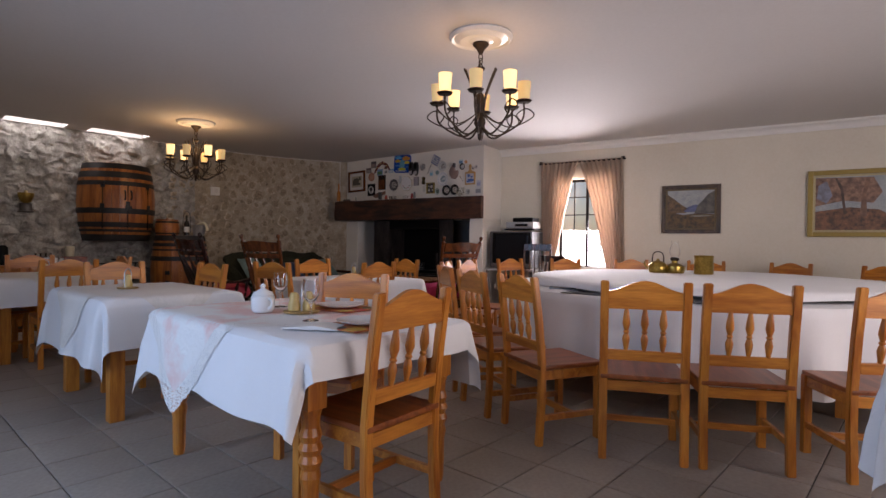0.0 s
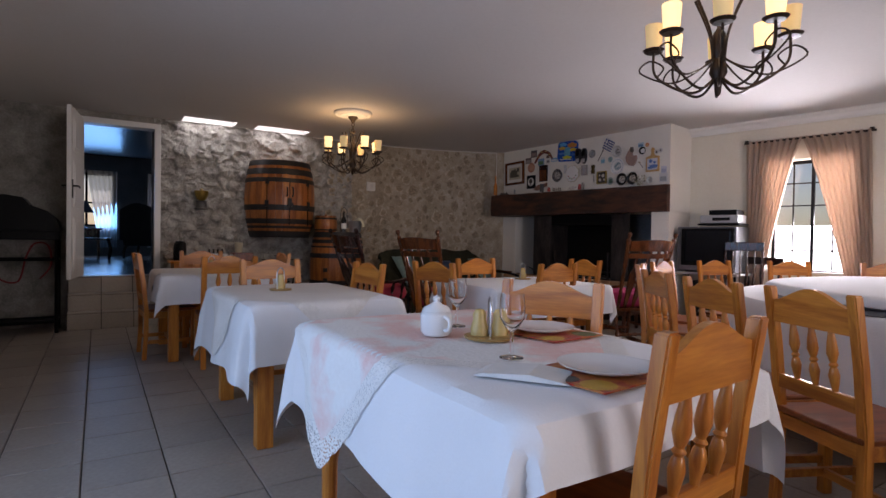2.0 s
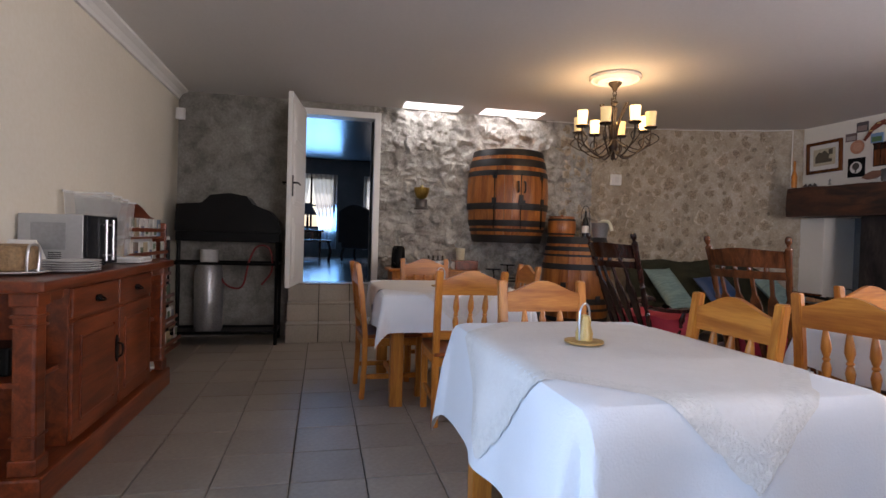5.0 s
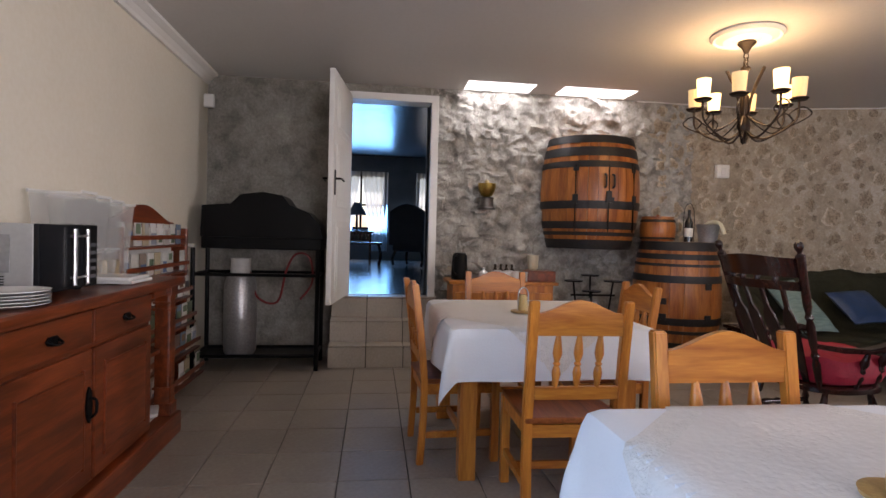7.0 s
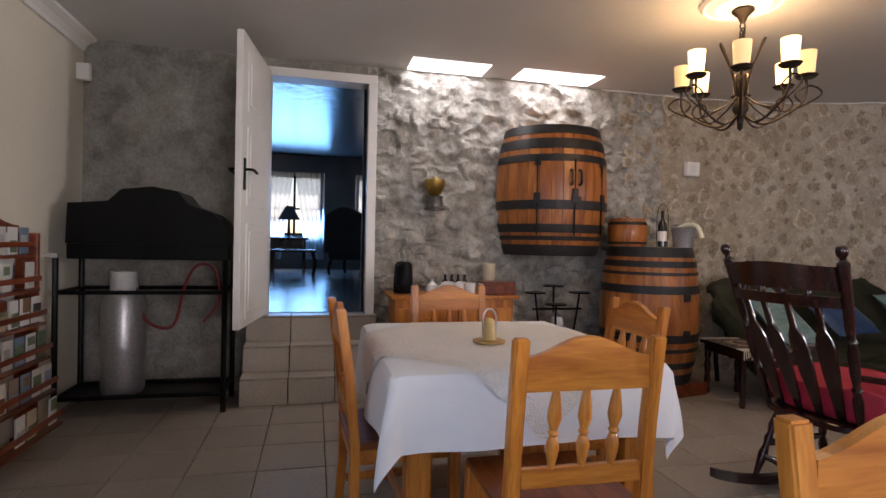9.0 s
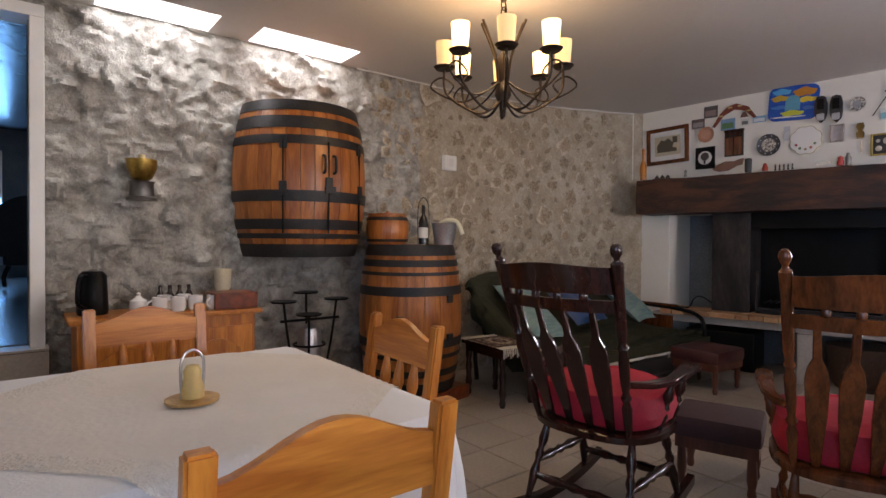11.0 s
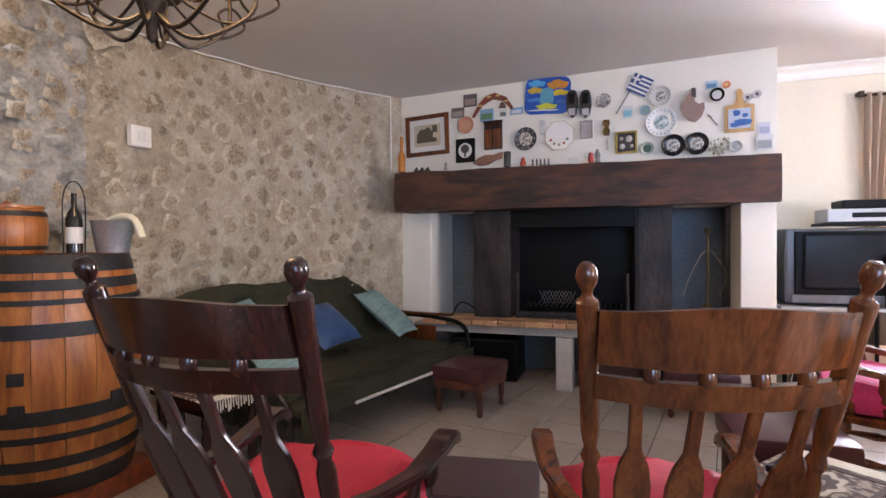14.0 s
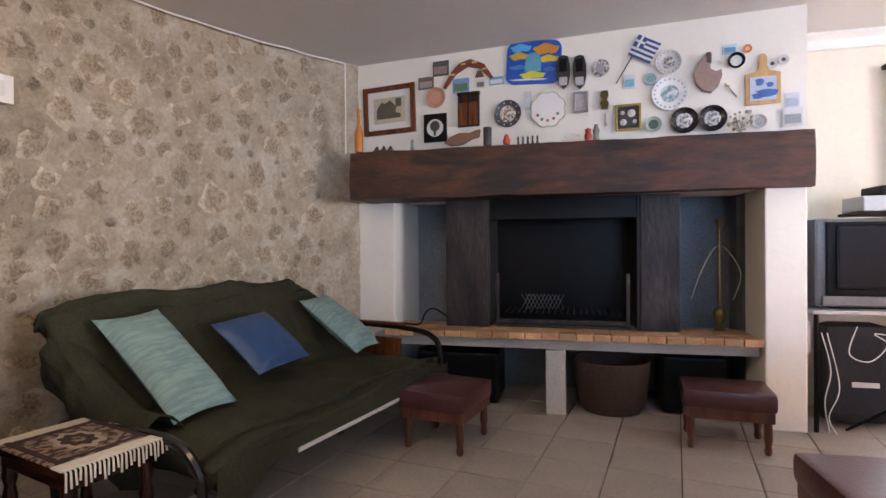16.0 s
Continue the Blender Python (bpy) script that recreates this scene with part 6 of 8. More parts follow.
souvenir("wooden_shutter", "small dark wooden shutter plaque", -2.161, 2.185, shutter)
souvenir("carved_fish", "carved brown wooden fish leaning on the mantel", -2.209, 1.975, outline("fish", [(-0.13, -0.03), (-0.09, 0.01), (-0.02, 0.035), (0.06, 0.03), (0.10, 0.045), (0.13, 0.05), (0.12, 0.0), (0.07, -0.01), (0.0, -0.045), (-0.08, -0.05)], paint(0.24, 0.115, 0.075, 0.4), 0.03), -0.01)


def standing(profile, mat, label, name, s, seg=18, off=-0.045, category="ornament"):
    t = thing(name, label, category, npose(s, off, 1.861), "souvenirs on the mantel")
    plathe("body", profile, mat, t, None, seg)
    return t


standing([(0.0, 0.0), (0.028, 0.0), (0.03, 0.12), (0.026, 0.125), (0.0, 0.11)], paint(0.05, 0.05, 0.05, 0.4), "dark patterned cup on the mantel", "cup", -1.966)
standing([(0.0, 0.0), (0.022, 0.002), (0.026, 0.025), (0.018, 0.045), (0.016, 0.06), (0.0, 0.075)], paint(0.45, 0.06, 0.03, 0.3), "small red turned wooden figure", "figurine", -1.834)
souvenir("pewter_plate", "dark rimmed pewter souvenir plate", -1.864, 2.128, dish(0.094, paint(0.10, 0.10, 0.11, 0.4, 0.5), 0.6, PEWTER_PRINT, motif=paint(0.48, 0.48, 0.48, 0.3, 0.4), count=10))
souvenir("tag", "small pale grey paper tag", -1.720, 2.213, card(0.048, 0.12, (0.55, 0.57, 0.58), (0.62, 0.63, 0.64)))


def scallop(t):
    bm = bmesh.new()
    pts = [((0.112 + 0.012 * abs(math.sin(4 * a))) * math.cos(a), (0.112 + 0.012 * abs(math.sin(4 * a))) * math.sin(a)) for a in [2 * math.pi * i / 64 for i in range(64)]]
    slab(bm, pts, 0.010, pose(0, -0.005, 0))
    part("plate", bm, paint(0.50, 0.44, 0.30, 0.3), t)
    bm = bmesh.new()
    slab(bm, [(x * 0.94, z * 0.94) for x, z in pts], 0.006, pose(0, -0.0115, 0))
    part("face", bm, PORCELAIN, t)
    for k in range(5):
        a = math.pi * (1.15 + 0.175 * k)
        plathe("flower", [(0.0, 0.015), (0.011, 0.015), (0.011, 0.0165), (0.0, 0.017)], paint(*((0.45, 0.10, 0.08), (0.12, 0.22, 0.10), (0.3, 0.25, 0.1))[k % 3]), t, pose(0.075 * math.cos(a), 0, 0.075 * math.sin(a), 90), 8)


souvenir("scalloped_plate", "white scalloped plate with small painted flowers", -1.574, 2.132, scallop, category="plate")


def tray(t):
    bm = bmesh.new()
    w, h, r = 0.185, 0.145, 0.06
    pts = []
    for cx, cz, a0 in ((w - r, h - r, 0), (-w + r, h - r, 90), (-w + r, -h + r, 180), (w - r, -h + r, 270)):
        pts += [(cx + r * math.cos(radians(a0 + 15 * k)), cz + r * math.sin(radians(a0 + 15 * k))) for k in range(7)]
    slab(bm, pts, 0.012, pose(0, -0.006, 0))
    part("tray_board", bm, paint(0.02, 0.10, 0.45, 0.25), t)
    for x, z, a, b, c in ((0.08, 0.085, 0.17, 0.07, (0.60, 0.24, 0.03)), (-0.09, 0.10, 0.14, 0.05, (0.08, 0.42, 0.75)), (-0.10, 0.045, 0.13, 0.05, (0.62, 0.40, 0.05)), (0.10, 0.02, 0.14, 0.045, (0.75, 0.55, 0.04)), (-0.09, -0.03, 0.15, 0.03, (0.04, 0.20, 0.55)), (0.0, -0.085, 0.17, 0.045, (0.60, 0.62, 0.05)), (-0.03, -0.115, 0.26, 0.012, (0.70, 0.72, 0.66)), (0.115, -0.05, 0.08, 0.03, (0.03, 0.16, 0.5))):
        bm = bmesh.new()
        n = 18
        slab(bm, [(x + a / 2 * math.cos(2 * math.pi * i / n) * (1 + 0.15 * math.sin(i * 2.4)), z + b / 2 * math.sin(2 * math.pi * i / n) * (1 + 0.25 * math.sin(i * 1.7))) for i in range(n)], 0.0015 + 0.0003 * (abs(x) * 10), pose(0, -0.0125, 0))
        part("painted_patch", bm, paint(*c, 0.3), t)
    bm = bmesh.new()
    slab(bm, [(-0.055, -0.06), (0.055, -0.06), (0.055, 0.01)] + [(0.055 * math.cos(math.pi * k / 8), 0.01 + 0.055 * math.sin(math.pi * k / 8)) for k in range(1, 8)] + [(-0.055, 0.01)], 0.003, pose(0, -0.0145, 0))
    part("arch", bm, paint(0.10, 0.36, 0.50, 0.3), t)


souvenir("painted_tray", "bright painted souvenir tray in blue, orange and yellow", -1.675, 2.478, tray, turn=4, category="tray")
for s, z in ((-1.462, 2.380), (-1.352, 2.368)):
    souvenir("ornamental_shoe", "small black slipper with a pale embroidered toe", s, z, outline("shoe", [(-0.042, 0.05), (-0.03, 0.10), (0.0, 0.11), (0.03, 0.10), (0.042, 0.05), (0.043, -0.02), (0.03, -0.08), (0.0, -0.11), (-0.03, -0.08), (-0.043, -0.02)], paint(0.02, 0.02, 0.025, 0.5), 0.035, lambda t: (pbox("toe", (0, -0.037, -0.065), (0.055, 0.008, 0.055), paint(0.45, 0.45, 0.46, 0.5), t, 0.004), pbox("opening", (0, -0.037, 0.04), (0.05, 0.006, 0.085), BLACK, t, 0.004))))
souvenir("lace_disc", "round grey openwork metal disc", -1.214, 2.384, dish(0.058, PEWTER_PRINT, 0.5, paint(0.30, 0.31, 0.33, 0.5), 0.008, paint(0.20, 0.21, 0.22, 0.5), 14))
souvenir("framed_card", "small grey metal picture frame", -1.345, 2.161, framed(0.096, 0.14, 0.012, paint(0.36, 0.34, 0.34, 0.3, 0.6), paint(0.5, 0.46, 0.46), paint(0.46, 0.42, 0.44)))
souvenir("door_knocker", "dark brass figure-shaped knocker", -1.187, 2.159, outline("knocker", [(-0.02, -0.06), (0.02, -0.06), (0.027, -0.02), (0.014, 0.0), (0.026, 0.03), (0.02, 0.06), (-0.02, 0.06), (-0.026, 0.03), (-0.014, 0.0), (-0.027, -0.02)], paint(0.10, 0.075, 0.03, 0.3, 0.7), 0.025))
souvenir("little_spoon", "tiny silver souvenir spoon", -1.184, 2.026, outline("spoon", [(-0.004, 0.045), (0.003, 0.045), (0.006, -0.01), (0.014, -0.03), (0.006, -0.045), (-0.006, -0.04), (-0.004, -0.02)], STEEL, 0.006))
t = thing("glass_bottle", "small clear glass bottle lying on the mantel", "ornament", npose(-1.411, -0.05, 1.888) @ pose(0, 0, 0, 0, 80, 0), "souvenirs on the mantel")
plathe("bottle", [(0.0, -0.06), (0.024, -0.06), (0.026, 0.01), (0.01, 0.035), (0.01, 0.06), (0.0, 0.06)], PLASTIC, t)
for k in range(5):
    standing([(0.0, 0.0), (0.010, 0.0), (0.005, 0.02), (0.008, 0.04), (0.0, 0.055)], DARK, "tiny dark carved figure in a row", "figurine", -1.755 + 0.032 * k, 10)
standing([(0.0, 0.0), (0.03, 0.0), (0.032, 0.14), (0.012, 0.20), (0.014, 0.31), (0.0, 0.32)], paint(0.55, 0.20, 0.04, 0.25), "tall orange and red bottle in the corner of the mantel", "bottle", -2.915)
for k in range(3):
    t = thing("little_pyramid", "small dark stone pyramid", "ornament", npose(-2.775 + 0.052 * k, -0.045, 1.861), "souvenirs on the mantel")
    plathe("pyramid", [(0.03, 0.0), (0.0, 0.04)], DARK, t, pose(0, 0, 0, 0, 0, 45), 4)
standing([(0.0, 0.0), (0.018, 0.0), (0.008, 0.03), (0.014, 0.05), (0.0, 0.075)], paint(0.32, 0.32, 0.30, 0.3, 0.4), "tiny grey pewter tower model", "ornament", -2.505)


def flag(t):
    ptube("stick", ((-0.13, -0.008, -0.165), (0.03, -0.008, 0.10)), 0.004, DARK, t, 6)
    m = pose(0.045, -0.012, 0.035, 0, 30, 0)
    for k in range(9):
        pbox("stripe", (0, 0, 0.062 - 0.0155 * k), (0.155, 0.003, 0.0155), paint(0.03, 0.07, 0.24) if k % 2 == 0 else PAPER, t, 0, m=m)
    pbox("canton", (-0.045, -0.003, 0.031), (0.065, 0.003, 0.077), paint(0.03, 0.07, 0.24), t, 0, m=m)
    pbox("cross", (-0.045, -0.006, 0.031), (0.065, 0.003, 0.014), PAPER, t, 0, m=m)
    pbox("cross", (-0.045, -0.0065, 0.031), (0.014, 0.003, 0.077), PAPER, t, 0, m=m)


souvenir("striped_flag", "small blue and white striped flag on a stick", -0.977, 2.436, flag, category="flag")
souvenir("silver_plate", "white plate with grey relief rim", -0.783, 2.367, dish(0.079, paint(0.60, 0.60, 0.58, 0.3), 0.5, PEWTER_PRINT, motif=paint(0.34, 0.34, 0.33, 0.4), count=16), category="plate")
souvenir("picture_plate", "white china plate with a blue-grey landscape", -0.776, 2.162, dish(0.11, PORCELAIN, 0.50, DELFT_PRINT, motif=paint(0.36, 0.44, 0.50, 0.3), count=20), category="plate")
souvenir("picture_tile", "small white tile with a pale blue scene", -1.026, 2.270, card(0.072, 0.094, (0.66, 0.68, 0.68), (0.20, 0.48, 0.60)))
souvenir("blue_disc", "little round blue and green dish", -0.896, 2.270, dish(0.038, paint(0.30, 0.42, 0.46, 0.3), 0.6, paint(0.20, 0.32, 0.30, 0.3), 0.01))
souvenir("gilt_frame", "gilt framed dark shell picture", -1.035, 2.028, framed(0.16, 0.172, 0.014, paint(0.40, 0.30, 0.09, 0.3, 0.6), paint(0.03, 0.03, 0.03), paint(0.05, 0.045, 0.045), lambda t: [plathe("shell", [(0.0, 0.012), (r, 0.012), (r * 0.7, 0.017), (0.0, 0.018)], paint(0.55, 0.52, 0.48), t, pose(x, 0, z, 90), 10) for x, z, r in ((-0.03, -0.03, 0.022), (0.02, 0.025, 0.026), (0.04, -0.03, 0.014), (-0.035, 0.03, 0.014))]), category="picture")
souvenir("drinking_horn", "curved leather drinking gourd with a dark neck", -0.551, 2.258, outline("gourd", [(0.005, 0.13), (0.018, 0.13), (0.008, 0.08), (0.015, 0.03), (0.045, 0.01), (0.075, 0.02), (0.08, -0.02), (0.06, -0.08), (0.02, -0.115), (-0.03, -0.10), (-0.07, -0.05), (-0.078, 0.01), (-0.05, 0.07)], paint(0.30, 0.20, 0.17, 0.5), 0.04, lambda t: pbox("neck", (0.005, -0.02, 0.10), (0.032, 0.045, 0.07), DARK, t, 0.01, m=pose(0, 0, 0))))
for s in (-0.690, -0.525):
    souvenir("black_plate", "black rimmed plate with a silver centre standing on the mantel", s, 1.974, dish(0.083, paint(0.015, 0.015, 0.016, 0.2), 0.58, PEWTER_PRINT), -0.015, category="plate")
souvenir("black_ring_dish", "little black dish with a white centre", -0.387, 2.329, dish(0.05, BLACK, 0.66, paint(0.62, 0.62, 0.62)), category="plate")
souvenir("postcard", "small pale blue beach card", -0.423, 2.409, card(0.08, 0.06, (0.45, 0.62, 0.72), (0.12, 0.25, 0.42)))
souvenir("badge", "small orange and blue badge", -0.323, 2.397, dish(0.026, paint(0.70, 0.20, 0.08), 0.5, paint(0.65, 0.5, 0.2), 0.008))
souvenir("toy_sword", "tiny toy sword with brass guard", -0.417, 2.145, outline("sword", [(-0.034, 0.048), (-0.028, 0.048), (0.036, -0.042), (0.032, -0.046)], paint(0.16, 0.14, 0.12, 0.4), 0.006, lambda t: pbox("guard", (-0.02, -0.006, 0.03), (0.032, 0.006, 0.006), BRASS, t, 0.001)))


def chopping(t):
    bm = bmesh.new()
    slab(bm, [(-0.095, -0.155), (0.095, -0.155), (0.095, 0.035), (0.035, 0.05), (0.018, 0.08), (0.022, 0.13), (0.01, 0.155), (-0.01, 0.155), (-0.022, 0.13), (-0.018, 0.08), (-0.035, 0.05), (-0.095, 0.035)], 0.015, pose(0, -0.0075, 0))
    part("board", bm, wood("beech", (0.56, 0.34, 0.13), (0.45, 0.25, 0.09), 0.5), t)
    pbox("tile", (0, -0.017, -0.06), (0.145, 0.005, 0.145), paint(0.50, 0.57, 0.70, 0.2), t, 0.001)
    for x, z, a, b in ((-0.02, -0.02, 0.05, 0.045), (0.02, -0.09, 0.12, 0.05), (-0.03, -0.105, 0.07, 0.035), (0.035, -0.04, 0.04, 0.03)):
        bm = bmesh.new()
        slab(bm, [(x + a / 2 * math.cos(i * 0.628) * (1 + 0.3 * math.sin(i * 2.1)), z + b / 2 * math.sin(i * 0.628)) for i in range(10)], 0.0015, pose(0, -0.0205, 0))
        part("blue_painting", bm, paint(0.06, 0.15, 0.42, 0.2), t)


souvenir("tile_board", "wooden chopping board with a blue and white painted tile", -0.240, 2.196, chopping, category="board")
for dx in (-0.03, 0.03):
    souvenir("little_mask", "small black and white carnival mask", -0.158 + dx, 2.295 + dx * 0.3, dish(0.03, paint(0.62, 0.60, 0.58), 0.4, DARK, 0.01))
souvenir("postcard", "pale card with a pencil sketch", -0.081, 2.050, card(0.076, 0.092, (0.60, 0.62, 0.70), (0.40, 0.42, 0.55)))
souvenir("postcard", "grey landscape photograph card", -0.081, 1.948, card(0.11, 0.112, (0.66, 0.66, 0.66), (0.30, 0.32, 0.33)), -0.01)
souvenir("crystal_dish", "clear and green crystal dish", -0.877, 1.965, dish(0.05, paint(0.42, 0.48, 0.44, 0.1), 0.6, paint(0.08, 0.14, 0.11, 0.1)), -0.015)
df = thing("dried_flowers", "bunch of dried pale flowers on the mantel", "flowers", npose(-0.384, -0.045, 1.861), "souvenirs on the mantel")
rngf = random.Random(4)
for k in range(26):
    bm = bmesh.new()
    x, y, z = rngf.uniform(-0.065, 0.065), rngf.uniform(-0.02, 0.02), rngf.uniform(0.02, 0.13)
    bmesh.ops.create_icosphere(bm, subdivisions=1, radius=rngf.uniform(0.008, 0.016), matrix=Matrix.Translation((x, y, z)))
    tube(bm, [(0, 0, 0), (x, y, z)], 0.0015, 4)
    part("flower", bm, paint(*rngf.choice(((0.40, 0.38, 0.28), (0.22, 0.20, 0.13), (0.5, 0.48, 0.42))), 0.9), df)
souvenir("glass_disc", "clear round glass paperweight", -0.265, 1.931, dish(0.042, paint(0.55, 0.56, 0.55, 0.1), 0.5, paint(0.36, 0.36, 0.35, 0.2)), -0.015)
standing([(0.0, 0.0), (0.024, 0.0), (0.018, 0.03), (0.024, 0.06), (0.012, 0.085), (0.014, 0.10), (0.0, 0.10)], paint(0.25, 0.24, 0.23, 0.3, 0.5), "small grey metal bell", "bell", -1.245)
standing([(0.0, 0.0), (0.022, 0.0), (0.026, 0.03), (0.018, 0.05), (0.022, 0.07), (0.0, 0.085)], paint(0.40, 0.03, 0.03, 0.3), "small red and black figure", "figurine", -1.295)

# ---- paintings by the window ----
def painting(name, label, s0, s1, z0, z1, border, frame_mat, liner, sky_mat, shapes):
    w, h = s1 - s0, z1 - z0
    t = thing(name, label, "painting", npose((s0 + s1) / 2, BACK - 0.003, (z0 + z1) / 2))
    for k, (b, o, mt) in enumerate(((border, 0.04, frame_mat), (border * 0.45, 0.03, liner))):
        inset = 0 if k == 0 else border
        for x in (-1, 1):
            pbox("frame", (x * (w / 2 - inset - b / 2), -o / 2, 0), (b, o, h - 2 * inset), mt, t, 0.006)
        for z in (-1, 1):
            pbox("frame", (0, -o / 2 + 0.001, z * (h / 2 - inset - b / 2)), (w - 2 * inset - 2 * b, o - 0.002, b), mt, t, 0.006)
    iw, ih = w - 2.9 * border, h - 2.9 * border
    pbox("canvas", (0, -0.010, 0), (iw, 0.012, ih), sky_mat, t, 0)
    for k, (pts, mt) in enumerate(shapes):
        bm = bmesh.new()
        slab(bm, [(x * iw / 2, z * ih / 2) for x, z in pts], 0.0012, pose(0, -0.0168 - 0.0006 * k, 0))
        part("painted_form", bm, mt, t)
    return t


def canvas(a, b, scale=14):
    return material("oil_paint", a, 0.45, second=b, spread=0.35, vary=0.25, scale=scale, bump=0.3, fine=80)


painting("mountain_painting", "dark-framed oil painting of a mountain valley and lake", 2.45, 3.17, 1.30, 1.945, 0.05, wood("dark_frame", (0.10, 0.06, 0.03), (0.04, 0.02, 0.012), 0.4), paint(0.16, 0.11, 0.05, 0.4, 0.3), canvas((0.40, 0.42, 0.40), (0.28, 0.30, 0.32)), (
    ([(-1, -0.2), (-0.2, -0.2), (-0.15, 0.05), (-0.45, 0.30), (-0.7, 0.55), (-1, 0.80)], canvas((0.21, 0.12, 0.05), (0.06, 0.045, 0.03), 24)),
    ([(-0.3, -0.15), (0.5, -0.15), (0.45, 0.15), (0.2, 0.25), (-0.1, 0.12)], canvas((0.14, 0.16, 0.30), (0.07, 0.08, 0.17), 18)),
    ([(0.15, -0.25), (1, -0.25), (1, 0.95), (0.75, 0.80), (0.5, 0.45), (0.3, 0.2)], canvas((0.15, 0.13, 0.10), (0.06, 0.055, 0.05))),
    ([(-1, -1), (1, -1), (1, -0.28), (0.3, -0.22), (-0.3, -0.3), (-1, -0.1)], canvas((0.17, 0.095, 0.03), (0.05, 0.035, 0.018), 20)),
    ([(-0.1, -0.35), (0.6, -0.30), (0.9, -0.36), (0.3, -0.42)], canvas((0.35, 0.33, 0.26), (0.2, 0.18, 0.13))),
))
painting("forest_painting", "gold-framed oil painting of autumn trees by a misty lake", 4.10, 5.35, 1.26, 2.045, 0.055, paint(0.34, 0.24, 0.07, 0.35, 0.5), paint(0.48, 0.40, 0.24, 0.5), canvas((0.42, 0.44, 0.44), (0.26, 0.30, 0.33), 5), (
    ([(-1, -0.1), (-0.5, 0.1), (0.0, 0.0), (0.15, 0.4), (0.0, 0.95), (-1, 0.98)], canvas((0.36, 0.20, 0.13), (0.12, 0.065, 0.045), 22)),
    ([(-0.98, 0.2), (-0.80, 0.0), (-0.7, 0.3), (-0.8, 0.85), (-0.95, 0.7)], canvas((0.24, 0.26, 0.34), (0.16, 0.15, 0.17), 14)),
    ([(-1, -1), (1, -1), (1, -0.72), (0.4, -0.60), (0.1, -0.25), (-0.4, -0.15), (-1, -0.3)], canvas((0.27, 0.12, 0.06), (0.06, 0.032, 0.022), 24)),
    ([(-0.50, -0.4), (-0.45, -0.4), (-0.52, 0.6), (-0.62, 0.95), (-0.66, 0.95), (-0.56, 0.5)], canvas((0.12, 0.07, 0.05), (0.05, 0.03, 0.02))),
    ([(-0.22, -0.5), (-0.10, -0.5), (-0.12, 0.3), (-0.05, 0.95), (-0.12, 0.95), (-0.2, 0.2)], canvas((0.28, 0.15, 0.09), (0.12, 0.06, 0.04))),
    ([(0.45, 0.55), (0.6, 0.75), (0.75, 0.65), (0.62, 0.56)], canvas((0.30, 0.32, 0.35), (0.22, 0.24, 0.27))),
))

# ---- rocking chairs ----
def ball_post(h):
    return [(0.0112, 0.0), (0.0160, 0.05), (0.0208, 0.14), (0.0136, 0.17), (0.0216, 0.19), (0.0136, 0.21), (0.0200, 0.26), (0.0216, 0.36), (0.0144, 0.39), (0.0224, 0.41), (0.0144, 0.43), (0.0208, 0.47), (0.0215, h - 0.12), (0.024, h - 0.072), (0.0235, h - 0.060), (0.013, h - 0.052), (0.011, h - 0.044), (0.013, h - 0.036), (0.0195, h - 0.027), (0.0228, h - 0.012), (0.0202, h + 0.004), (0.0125, h + 0.013), (0.0, h + 0.015)]


def turned_rod(l):
    return [(0.012, 0), (0.016, l * 0.12), (0.022, l * 0.28), (0.013, l * 0.38), (0.021, l * 0.46), (0.013, l * 0.54), (0.023, l * 0.68), (0.016, l * 0.85), (0.012, l)]


def aim(a, b):
    a, b = Vector(a), Vector(b)
    return Matrix.Translation(a) @ (b - a).to_track_quat('Z', 'Y').to_matrix().to_4x4(), (b - a).length


def rod(name, a, b, mat, parent, prof=None, seg=12):
    m, l = aim(a, b)
    return plathe(name, (prof or turned_rod)(l), mat, parent, m, seg)


